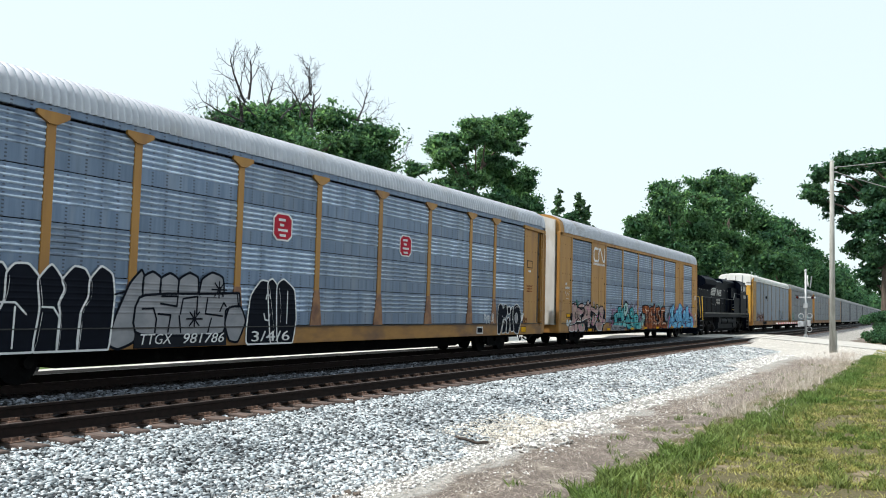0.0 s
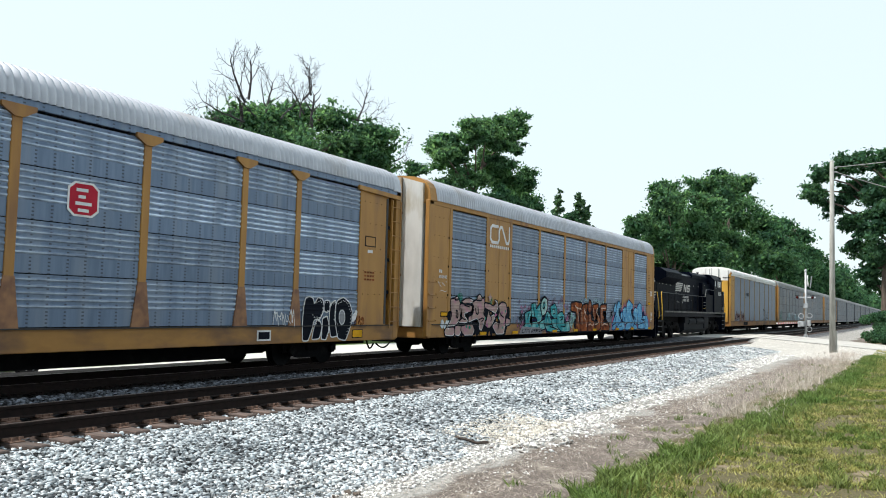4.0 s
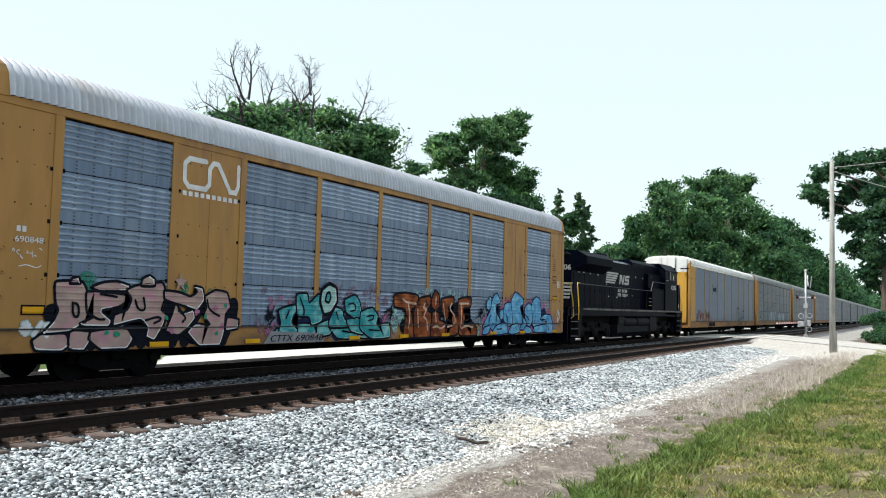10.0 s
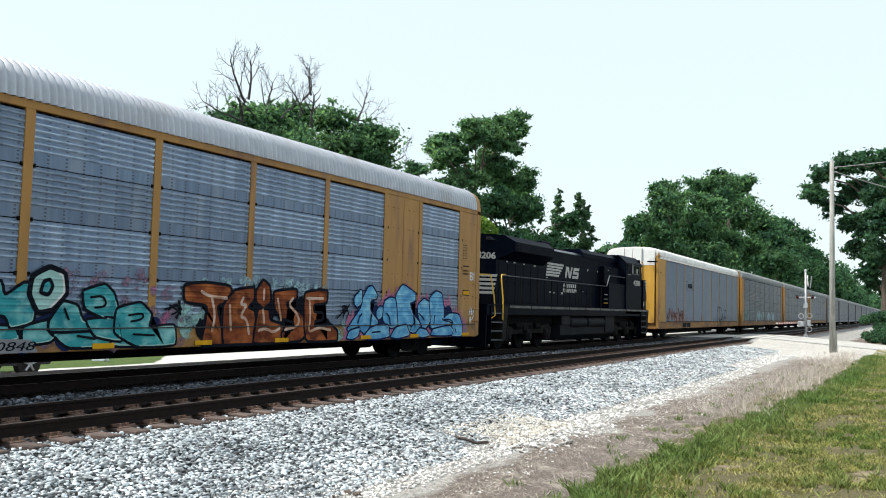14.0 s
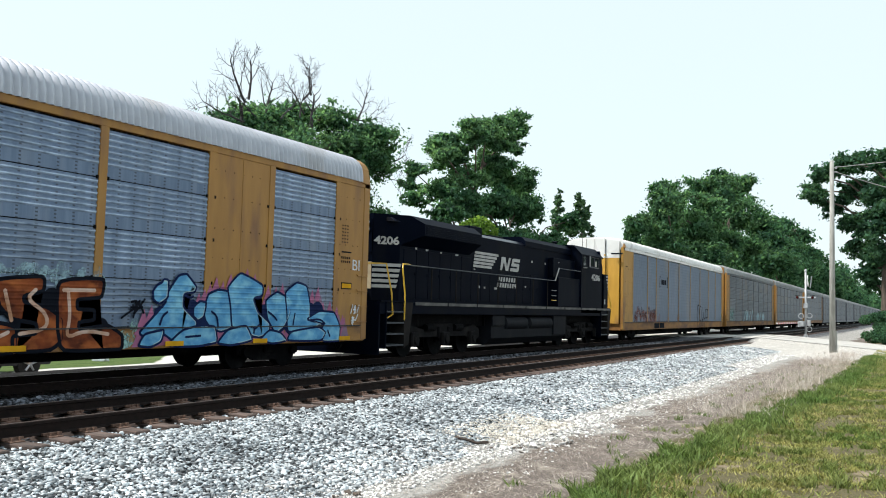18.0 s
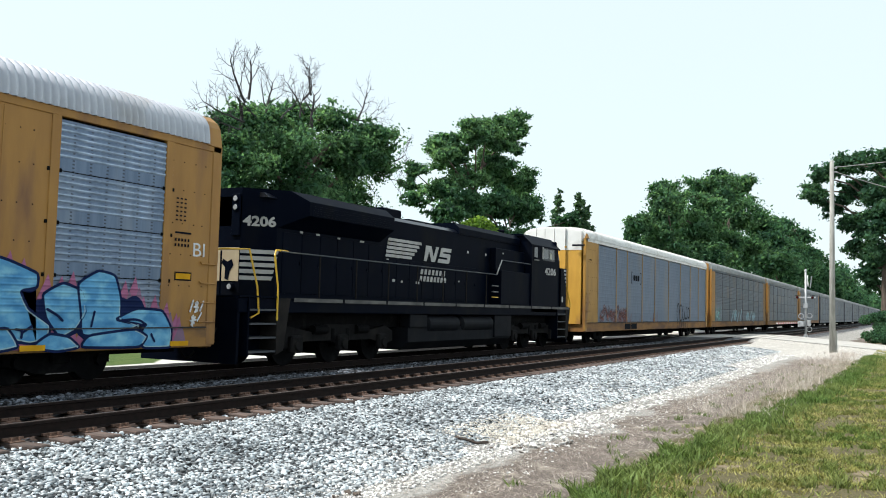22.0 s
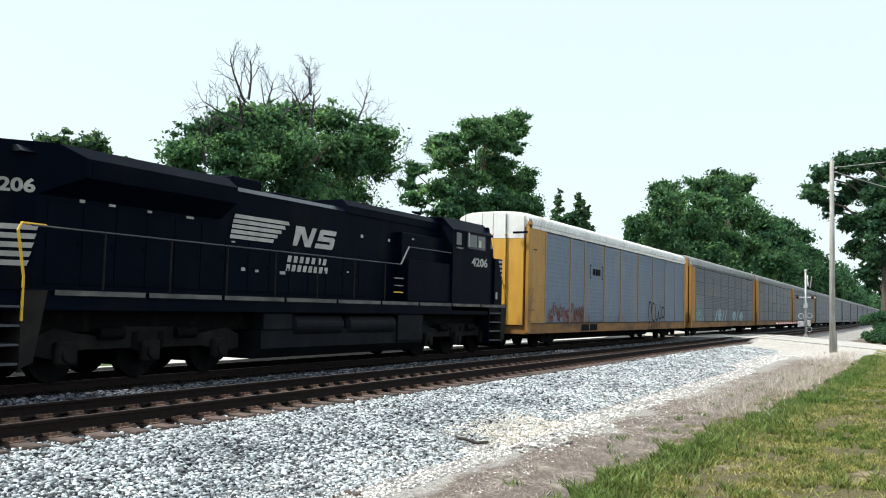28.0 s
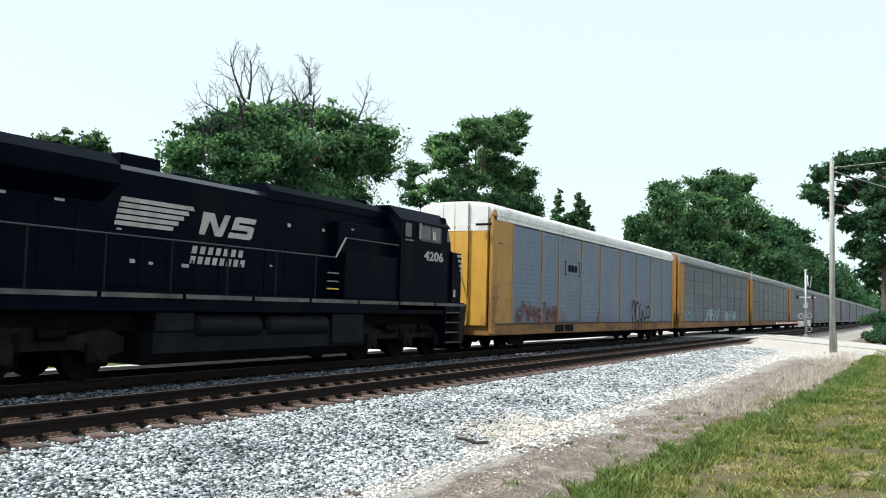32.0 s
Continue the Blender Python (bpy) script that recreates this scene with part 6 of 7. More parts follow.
def soft(pts, rounds=2):
    """Rounds the corners of a stroke."""
    P = [Vector(p) for p in pts]
    for _ in range(rounds):
        P = [P[0]] + [q for a, b in zip(P, P[1:]) for q in (a.lerp(b, 0.25), a.lerp(b, 0.75))] + [P[-1]]
    return [(p.x, p.y) for p in P]

def lettering(car_, text, y0, y1, z0, z1, r, fill, line, rim=0.05, shine=None, shine_r=0.02, slant=0.12, x=1.6185, label="", wobble=0.05, fit=0.84):
    """A word of fat spray-painted letters, each with its outline, filling and highlights."""
    n = len(text)
    w = (y1 - y0) / n
    for i, ch in enumerate(text):
        dz, tall, ww = random.uniform(-0.03, 0.05), random.uniform(0.88, 1.08), random.uniform(0.9, 1.12)
        go, gf, gs = Geo(), Geo(), Geo()
        dx = 0.0035 * (i % 2)
        for st in GLYPHS[ch]:
            q = [(y0 + (i + (1 - fit) / 2 + fit * (u * ww + slant * (v - 0.5))) * w + random.gauss(0, wobble) * w * 0.3, z0 + dz + v * tall * (z1 - z0) + random.gauss(0, wobble) * 0.15) for u, v in st]
            ribbon(go, q, r + rim, x + dx)
            ribbon(gf, q, r, x + 0.003 + dx)
            if shine:
                ribbon(gs, [(p[0] - r * 0.35, p[1] + r * 0.35) for p in q], shine_r, x + 0.007 + dx)
        p = part("graffiti_letter", gf, fill, car_, label or "spray-painted graffiti letter")
        part("outline", go, line, p)
        if shine:
            part("highlight", gs, shine, p)

_haze = {}
def haze_of(m):
    """The same paint as a thin speckled mist."""
    if m.name not in _haze:
        h = m.copy()
        h.name = m.name + "_mist"
        n, l = h.node_tree.nodes, h.node_tree.links
        t = n.new("ShaderNodeTexNoise")
        t.inputs["Scale"].default_value, t.inputs["Detail"].default_value, t.inputs["Roughness"].default_value = 4.5, 6.0, 0.75
        l.new(n.new("ShaderNodeTexCoord").outputs["Object"], t.inputs["Vector"])
        r = n.new("ShaderNodeMapRange")
        r.inputs[1].default_value, r.inputs[2].default_value, r.inputs[4].default_value = 0.42, 0.62, 0.9
        l.new(t.outputs[0], r.inputs[0])
        l.new(r.outputs[0], n["Principled BSDF"].inputs["Alpha"])
        _haze[m.name] = h
    return _haze[m.name]

def blobs(car_, spots, material, x=1.6178, name="paint_cloud"):
    g = Geo()
    for y, z, r in spots:
        n = 20
        a, b = random.uniform(0, 6.28), random.uniform(0, 6.28)
        rad = [r * (1 + 0.16 * math.sin(2 * 6.283 * i / n + a) + 0.10 * math.sin(3 * 6.283 * i / n + b)) for i in range(n)]
        g.add([(x + random.uniform(0, 0.0004), y + q * math.cos(6.283 * i / n), z + q * math.sin(6.283 * i / n)) for i, q in enumerate(rad)] + [(x + 0.0015, y, z)], [(i, (i + 1) % n, n) for i in range(n)])
    part(name, g, haze_of(material) if name == "paint_cloud" else material, car_)["kind"] = "stuff"

def brush(car_, fill, line, shine=None, rim=0.04, x=1.6185, label=""):
    """Returns a painter of fat closed forms: each call fills one rounded outline, edges it and adds a highlight."""
    count = []
    def form(pts):
        go, gf, gs = Geo(), Geo(), Geo()
        P = [Vector(p) for p in pts]
        c = sum(P, Vector((0, 0))) / len(P)
        P = [c + (q - c) * 1.09 for q in P]
        for e in (0.12, 0.25):
            P = [q for a, b in zip(P, P[1:] + P[:1]) for q in (a.lerp(b, e), a.lerp(b, 1 - e))]
        P = [Vector((q.x, max(q.y, 0.635))) for q in P]
        n = len(P)
        dx = 0.0011 * len(count)
        count.append(1)
        bm = bmesh.new()
        bm.faces.new([bm.verts.new((x + 0.003 + dx, *q)) for q in P])
        bmesh.ops.triangulate(bm, faces=bm.faces[:])
        gf.bm(bm)
        ribbon(go, P + P[:1], rim, x + 0.0036 + dx, 0.0006)
        p = part("graffiti_letter", gf, fill, car_, label)
        part("outline", go, line, p)
        if shine:
            run = P[int(n * 0.35):int(n * 0.72)]
            run = [q + ((P[(i + 1) % n] - P[i - 1]).normalized().yx * Vector((1, -1))) * rim * 1.2 for i, q in zip(range(int(n * 0.35), n), run)]
            ribbon(gs, run, rim * 0.42, x + 0.0046 + dx, 0.0006)
            part("highlight", gs, shine, p)
    return form

def spikes(car_, pts, material, x=1.6178):
    g = Geo()
    for y, z, s in pts:
        z = max(z, 0.66 + s)
        g.add([(x, y - s, z - s), (x, y + s, z - s), (x + 0.0004, y + s * 0.2, z + s * 1.6)], [(0, 1, 2)])
    part("flame_paint", g, material, car_)["kind"] = "stuff"

def bars(car_, y, z, w, h, n, material, gap=0.3, x=1.6035, name="letter_bar", rows=1, dz=0.1):
    """Small writing, too fine to read."""
    for k in range(rows):
        for i in range(n):
            a = y + i * w / n
            part(name, Geo().box(x, x + 0.003, a, a + w / n * (1 - gap), z - k * dz, z - k * dz + h), material, car_)

random.seed(12)
# first car: black and silver lettering, two red emblems
c1 = car_first
ink = brush(c1, INK, CHALKWHITE, None, 0.020, label="black bubble letter with a white outline")
ink([(1.2, 0.66), (1.3, 2.0), (1.9, 2.15), (2.3, 1.8), (2.2, 0.66)])
ink([(2.2, 0.66), (2.3, 1.9), (2.8, 2.15), (3.2, 1.8), (3.2, 0.66)])
ink([(3.24, 2.13), (3.49, 2.15), (3.63, 1.93), (3.58, 1.55), (3.3, 1.22)])
ink([(3.58, 1.97), (3.72, 2.12), (3.97, 2.13), (4.18, 1.93), (4.28, 1.4), (4.16, 0.67), (3.4, 0.69), (3.41, 1.22), (3.58, 1.53)])
ink([(4.19, 1.87), (4.45, 2.16), (4.78, 1.76), (4.63, 1.49), (4.7, 1.27), (4.66, 0.65), (4.15, 0.67), (4.27, 1.4)])
ink([(4.68, 1.89), (4.92, 2.14), (5.15, 2.1), (5.3, 1.87), (5.3, 1.61), (5.15, 1.41), (5.09, 0.64), (4.64, 0.65), (4.69, 1.36), (4.64, 1.49), (4.76, 1.74)])
ink([(5.28, 1.91), (5.52, 2.17), (5.78, 2.03), (5.84, 1.65), (5.81, 1.22), (5.76, 0.64), (5.08, 0.64), (5.13, 1.36), (5.28, 1.61)])
g = Geo()
ribbon(g, [(3.48, 1.5), (3.76, 1.5), (3.98, 1.3)], 0.018, 1.6335)
ribbon(g, [(3.76, 1.42), (3.74, 0.72)], 0.018, 1.6335)
ribbon(g, [(4.29, 1.43), (4.52, 1.42), (4.67, 1.22), (4.64, 0.7)], 0.018, 1.6335)
ribbon(g, [(5.11, 1.36), (5.07, 0.68)], 0.018, 1.6335)
part("painted_line_work", g, CHALKWHITE, c1)["kind"] = "stuff"
silver = brush(c1, SILVER, INK, None, 0.026, label="silver bubble letter with a black outline")
silver([(5.78, 0.78), (5.93, 1.27), (6.22, 1.87), (6.49, 2.14), (6.58, 1.96), (6.45, 1.18), (6.4, 0.81), (6.02, 0.68)])
silver([(6.57, 1.67), (6.58, 2.06), (6.8, 2.16), (7.02, 2.05), (7.04, 1.68)])
silver([(7.03, 1.68), (7.04, 2.05), (7.27, 2.15), (7.49, 2.05), (7.52, 1.69)])
silver([(7.52, 1.69), (7.54, 2.05), (7.81, 2.18), (8.06, 2.1), (8.07, 1.7)])
silver([(8.13, 1.7), (8.2, 2.07), (8.49, 2.22), (8.82, 2.13), (8.87, 1.72)])
silver([(6.49, 0.93), (6.57, 1.69), (8.91, 1.75), (9.31, 1.79), (9.34, 1.48), (8.89, 1.44), (8.92, 0.9)])
silver([(9.07, 1.45), (9.43, 1.49), (9.62, 1.17), (9.39, 0.72), (9.11, 0.76), (8.96, 1.12)])
g = Geo()
ribbon(g, [(6.56, 1.42), (6.85, 1.43), (6.94, 1.22), (6.91, 0.95)], 0.02, 1.634)
ribbon(g, [(7.06, 1.68), (7.5, 1.69), (7.48, 1.48), (7.04, 1.53)], 0.02, 1.634)
ribbon(g, [(6.98, 1.32), (7.32, 1.3), (7.26, 0.95)], 0.02, 1.634)
ribbon(g, [(7.59, 1.33), (7.65, 1.64), (8.07, 1.7), (8.06, 1.33)], 0.02, 1.634)
ribbon(g, [(7.56, 1.28), (7.62, 0.94)], 0.02, 1.634)
ribbon(g, [(8.37, 1.65), (8.32, 1.33), (8.86, 1.28)], 0.02, 1.634)
ribbon(g, [(8.51, 1.23), (8.42, 0.93)], 0.02, 1.634)
ribbon(g, [(8.77, 1.39), (8.88, 1.58), (8.96, 1.5)], 0.02, 1.634)
ribbon(g, [(8.83, 1.8), (9.31, 1.79), (9.37, 1.48)], 0.02, 1.634)
ribbon(g, [(5.87, 1.69), (6.14, 1.75)], 0.02, 1.634)
part("painted_line_work", g, INK, c1)["kind"] = "stuff"
for (y, z) in ((8.72, 1.86), (8.0, 1.22)):
    g = Geo()
    for st in GLYPHS["*"]:
        ribbon(g, [(y + (u - 0.5) * 0.46, z + (v - 0.5) * 0.35) for u, v in st], 0.018, 1.636)
    part("painted_star", g, INK, c1)
ink_right = brush(c1, INK, CHALKWHITE, None, 0.020, label="black bubble letter with a white outline")
ink_right([(9.68, 0.67), (9.8, 1.74), (10.13, 2.08), (10.39, 2.06), (10.49, 1.64), (10.7, 0.65)])
ink_right([(10.38, 2.05), (10.56, 2.13), (10.81, 1.91), (10.89, 1.41), (10.85, 0.65), (10.55, 0.65)])
ink_right([(10.73, 2.0), (10.97, 2.14), (11.39, 1.91), (11.48, 1.23), (11.37, 0.66), (10.81, 0.65)])
g = Geo()
ribbon(g, [(10.32, 1.69), (10.34, 1.78), (10.45, 1.78), (10.49, 1.7)], 0.018, 1.634)
ribbon(g, [(10.26, 1.34), (10.31, 1.2), (10.42, 1.18), (10.48, 1.33)], 0.018, 1.634)
ribbon(g, [(11.12, 1.89), (11.12, 1.11)], 0.018, 1.634)
part("painted_lines", g, CHALKWHITE, c1)["kind"] = "stuff"
writing("3/4/6", 0.34, CHALKWHITE, c1, (1.636, 9.85, 0.70), name="painted_number", label="white hand-painted number", width=1.4)
part("number_plate", Geo().box(1.6055, 1.6235, 6.40, 9.02, 0.635, 1.0), DARKPLATE, c1, "black band behind the car number")
writing("TTGX", 0.30, CHALKWHITE, c1, (1.627, 6.55, 0.71), name="reporting_mark", width=0.85, shear=0.2)
writing("981786", 0.30, CHALKWHITE, c1, (1.627, 7.72, 0.71), name="car_number", width=1.22, shear=0.2)
tag = brush(c1, INK, CHALKWHITE, None, 0.016, label="black painted word edged with white")
tag([(23.86, 0.71), (23.94, 1.0), (24.06, 1.2), (24.19, 1.13), (24.26, 1.0), (24.17, 0.73)])
tag([(24.26, 0.72), (24.29, 1.0), (24.29, 1.21), (24.46, 1.27), (24.56, 1.1), (24.55, 0.89), (24.46, 0.7)])
tag([(23.5, 0.72), (23.47, 1.07), (23.5, 1.52), (23.56, 1.71), (23.71, 1.76), (23.86, 1.71), (23.91, 1.58), (24.04, 1.74), (24.22, 1.71), (24.3, 1.58), (24.26, 1.37), (24.12, 1.21), (24.04, 1.23), (23.91, 1.2), (23.86, 1.03), (23.72, 0.72)])
tag([(24.33, 1.66), (24.46, 1.7), (24.58, 1.66), (24.59, 1.45), (24.46, 1.4), (24.35, 1.43)])
tag([(24.62, 1.57), (24.83, 1.68), (24.87, 1.44), (24.81, 1.18), (24.99, 1.06), (24.97, 0.8), (24.68, 0.77), (24.59, 1.06), (24.59, 1.33)])
tag([(24.89, 1.09), (24.85, 1.47), (24.95, 1.68), (25.2, 1.76), (25.47, 1.63), (25.6, 1.41), (25.59, 1.14), (25.48, 0.91), (25.34, 0.68), (25.01, 0.74)])
eye_ = brush(c1, SILVER, CHALKWHITE, None, 0.012, x=1.632, label="bare opening in a painted letter")
eye_([(25.03, 1.16), (25.01, 1.32), (25.07, 1.43), (25.18, 1.44), (25.25, 1.36), (25.27, 1.2), (25.22, 1.11), (25.12, 1.08)])
g = Geo()
for line in ([(23.99, 1.64), (24.14, 1.69), (24.26, 1.6), (24.24, 1.4), (24.13, 1.25), (23.9, 1.26), (23.77, 1.38)], [(23.9, 1.07), (23.93, 1.19), (24.04, 1.21), (24.08, 1.16), (23.85, 0.97), (23.73, 0.74)], [(24.36, 1.64), (24.54, 1.66), (24.56, 1.44), (24.36, 1.42)], [(24.63, 1.57), (24.79, 1.65), (24.82, 1.4), (24.77, 1.2), (24.92, 1.09)], [(24.29, 1.26), (24.46, 1.28), (24.53, 1.1), (24.57, 0.93), (24.48, 0.72)], [(24.26, 1.03), (24.2, 0.8)], [(24.95, 1.62), (25.16, 1.71), (25.39, 1.63), (25.53, 1.41), (25.53, 1.12), (25.39, 0.88), (25.31, 0.72)]):
    for (y, z), (y2, z2) in zip(line, line[1:]):
        k = max(2, int(math.hypot(y2 - y, z2 - z) / 0.075))
        for i in range(k):
            u, v = y + (y2 - y) * i / k, z + (z2 - z) * i / k
            ribbon(g, [(u, v), (u + 0.008, v + 0.006)], 0.013, 1.640)
part("painted_dots", g, CHALKWHITE, c1)["kind"] = "stuff"
blobs(c1, [(25.78, 1.30, 0.10), (25.70, 1.22, 0.09), (25.84, 1.42, 0.05)], CHALKWHITE, 1.617, "white_patch")
blobs(c1, [(25.75 + 0.1 * k, 1.10 + 0.05 * (k % 3), 0.11) for k in range(5)], RUST, 1.6165)
part("notice_plate", Geo().box(1.6055, 1.611, 25.68, 26.19, 0.70, 0.93), INK, c1)
part("notice_field", Geo().box(1.6105, 1.613, 25.71, 26.16, 0.72, 0.91), REFLECT, c1)
for k in range(9):
    g = Geo()
    ribbon(g, [(22.3 + 0.09 * k, 1.05 + random.uniform(0, 0.3)), (22.35 + 0.09 * k, 1.15 + random.uniform(0, 0.3)), (22.42 + 0.09 * k, 1.0 + random.uniform(0, 0.2))], 0.012, 1.6185)
    part("scribble", g, CHALKWHITE, c1)
for cy, cz, s in ((10.88, 3.45, 1.0), (16.74, 3.42, 0.95)):
    oct_ = lambda k: [(cy - 0.37 * k, cz - 0.22 * k), (cy - 0.22 * k, cz - 0.34 * k), (cy + 0.22 * k, cz - 0.34 * k), (cy + 0.37 * k, cz - 0.22 * k), (cy + 0.37 * k, cz + 0.22 * k), (cy + 0.22 * k, cz + 0.34 * k), (cy - 0.22 * k, cz + 0.34 * k), (cy - 0.37 * k, cz + 0.22 * k)]
    e_ = part("emblem", Geo().prism(oct_(s), "x", 1.598, 1.603), CHALKWHITE, c1, "red eight-sided emblem with a white border")
    part("emblem_field", Geo().prism(oct_(s * 0.88), "x", 1.602, 1.606), LOGORED, e_)
    for k, (dy, w) in enumerate(((-0.17, 0.26), (-0.12, 0.16), (-0.18, 0.36), (-0.12, 0.24))):
        part("emblem_bar", Geo().box(1.605, 1.609, cy + dy, cy + dy + w, cz + 0.14 - k * 0.125, cz + 0.20 - k * 0.125), CHALKWHITE, e_)
for y in (24.76,):
    part("reflector", Geo().box(1.6055, 1.61, y, y + 0.55, 0.86, 0.95), REFLECT, c1, "yellow reflector")
part("info_plate", Geo().box(1.595, 1.601, 26.2, 26.75, 3.25, 3.55), INK, c1)
part("info_plate", Geo().box(1.600, 1.604, 26.24, 26.71, 3.28, 3.52), ORANGE, c1)
part("info_plate", Geo().box(1.595, 1.601, 26.35, 26.6, 3.08, 3.16), CHALKWHITE, c1)
bars(c1, 26.2, 2.5, 0.55, 0.05, 4, RUST, rows=3)
part("info_plate", Geo().box(1.6055, 1.611, 21.75, 22.25, 0.70, 0.95), CHALKWHITE, c1)
part("info_plate", Geo().box(1.6105, 1.613, 21.80, 22.20, 0.74, 0.91), INK, c1)

# second car: emblem, four mural words
c2 = car_second
g = Geo()
ribbon(g, [(5.25, 4.62), (4.75, 4.62), (4.62, 4.50), (4.62, 4.14), (4.75, 4.02), (5.25, 4.02), (5.36, 4.14), (5.36, 4.48), (5.47, 4.62), (5.62, 4.62), (6.02, 4.06), (6.2, 4.06), (6.28, 4.2), (6.28, 4.66)], 0.055, 1.604)
part("emblem", g, CHALKWHITE, c2, "white winding line emblem")
bars(c2, 4.58, 3.82, 1.75, 0.10, 10, CHALKWHITE, 0.35)
bars(c2, 0.78, 2.72, 0.22, 0.10, 2, CHALKWHITE)
writing("690848", 0.15, CHALKWHITE, c2, (1.6035, 0.76, 2.54), name="car_number", width=0.56)
g = Geo()
for k in range(7):
    ribbon(g, soft([(0.76 + 0.08 * k + random.uniform(-0.05, 0.05), 2.40 - 0.05 * (k % 3) + random.uniform(-0.06, 0.06)) for _ in range(4)]), 0.007, 1.6035)
ribbon(g, soft([(0.86, 2.12), (1.02, 2.16), (1.2, 2.10), (1.3, 2.15)]), 0.008, 1.6035)
part("white_scribble", g, CHALKWHITE, c2, "thin white scribbled tag")["kind"] = "stuff"
blobs(c2, [(1.7 + random.uniform(0, 4.8), random.uniform(1.5, 1.95), random.uniform(0.10, 0.2)) for _ in range(9)], GREEN_S)
blobs(c2, [(1.7 + 0.3 * k, 1.3 + 0.22 * math.sin(k * 1.7), 0.27) for k in range(16)] + [(1.5 + 0.3 * k, 0.85, 0.2) for k in range(16)], INK, 1.6184, "paint_shadow")
pink = brush(c2, SAND, INK, CHALKWHITE, 0.028, label="dusty pink graffiti shape outlined in black")
pink([(1.39, 0.96), (1.86, 0.95), (1.94, 0.75), (1.79, 0.64), (1.27, 0.67), (1.2, 0.84)])
pink([(1.96, 1.01), (2.39, 0.98), (2.4, 0.81), (2.28, 0.64), (1.94, 0.67)])
pink([(2.44, 0.98), (2.81, 1.02), (3.25, 1.03), (3.39, 0.83), (3.23, 0.61), (2.69, 0.63), (2.4, 0.83)])
pink([(1.59, 1.86), (2.15, 1.88), (2.26, 1.7), (2.3, 1.27), (2.18, 1.13), (1.94, 1.01), (1.39, 0.98), (1.61, 1.19), (1.7, 1.38), (1.63, 1.5)])
pink([(1.89, 1.86), (1.95, 1.97), (2.08, 1.98), (2.13, 1.87)])
pink([(2.28, 1.7), (2.53, 1.71), (3.16, 1.67), (3.2, 1.55), (2.98, 1.43), (2.6, 1.38), (2.87, 1.21), (2.81, 1.09), (2.25, 1.1), (2.18, 1.15), (2.49, 1.27), (2.32, 1.34)])
pink([(2.38, 1.81), (2.66, 1.91), (2.95, 1.94), (3.25, 1.87), (3.21, 1.76), (2.58, 1.74)])
pink([(3.21, 1.75), (3.46, 1.84), (4.1, 1.93), (4.19, 1.67), (4.07, 1.4), (4.24, 1.31), (4.15, 1.11), (3.95, 0.82), (3.73, 0.9), (3.77, 1.07), (3.6, 1.23), (2.95, 1.09), (2.99, 1.31), (3.28, 1.39), (3.37, 1.59)])
pink([(3.56, 1.87), (3.6, 2.02), (3.76, 2.09), (3.9, 2.02), (3.91, 1.88)])
pink([(4.21, 1.8), (4.62, 1.77), (4.91, 1.69), (5.09, 1.78), (4.99, 1.91), (5.24, 1.87), (5.31, 1.63), (5.11, 1.41), (4.81, 1.49), (4.4, 1.57), (4.23, 1.63)])
pink([(4.27, 0.98), (4.42, 1.27), (4.51, 1.53), (4.7, 1.32), (4.99, 1.41), (5.06, 1.23), (4.84, 1.02), (4.61, 0.89)])
pink([(5.34, 1.67), (5.65, 1.81), (6.01, 1.77), (6.13, 1.46), (5.97, 1.32), (5.96, 0.96), (5.85, 0.67), (5.28, 0.66), (4.9, 0.97), (5.13, 1.14), (5.56, 1.1), (5.33, 1.28), (5.42, 1.45)])
pink([(6.07, 1.26), (6.45, 1.21), (6.42, 1.0), (6.02, 0.96)])
g = Geo()
ribbon(g, soft([(1.97, 1.51), (1.99, 1.27), (2.12, 1.25), (2.1, 1.49), (1.97, 1.51)]), 0.024, 1.64)
ribbon(g, soft([(2.42, 1.27), (2.56, 1.21), (2.7, 1.21)]), 0.024, 1.64)
ribbon(g, soft([(3.42, 1.59), (3.51, 1.39), (3.7, 1.39), (3.63, 1.64)]), 0.024, 1.64)
ribbon(g, soft([(3.71, 1.19), (4.03, 1.27), (4.14, 1.21), (3.93, 1.13)]), 0.024, 1.64)
ribbon(g, soft([(4.58, 1.4), (4.82, 1.25), (4.71, 1.15)]), 0.024, 1.64)
ribbon(g, soft([(5.41, 1.63), (5.48, 1.41), (5.81, 1.28)]), 0.024, 1.64)
ribbon(g, soft([(2.58, 1.69), (2.97, 1.64)]), 0.024, 1.64)
ribbon(g, soft([(3.31, 0.99), (3.52, 0.83)]), 0.024, 1.64)
ribbon(g, soft([(4.73, 0.89), (4.97, 0.8), (5.16, 0.66)]), 0.024, 1.64)
part("painted_line_work", g, INK, c2)["kind"] = "stuff"
blobs(c2, [(random.uniform(1.6, 6.5), random.uniform(0.8, 1.6), 0.05) for _ in range(7)], GREEN_S, 1.6415, "paint_dots")
blobs(c2, [(random.uniform(1.6, 6.5), random.uniform(0.8, 1.6), 0.07) for _ in range(4)], ROSE, 1.641, "paint_dots")
g = Geo()
g.prism([(4.62 + (0.20 if k % 2 == 0 else 0.08) * math.cos(1.5708 + k * 0.6283), 1.98 + (0.20 if k % 2 == 0 else 0.08) * math.sin(1.5708 + k * 0.6283)) for k in range(10)], "x", 1.628, 1.632)
part("painted_star", g, SAND, c2, "small five-pointed painted star")
blobs(c2, [(random.uniform(6.9, 13.6), 0.75 + 1.3 * random.random() ** 1.3, random.uniform(0.05, 0.19)) for _ in range(95)], MAUVE)
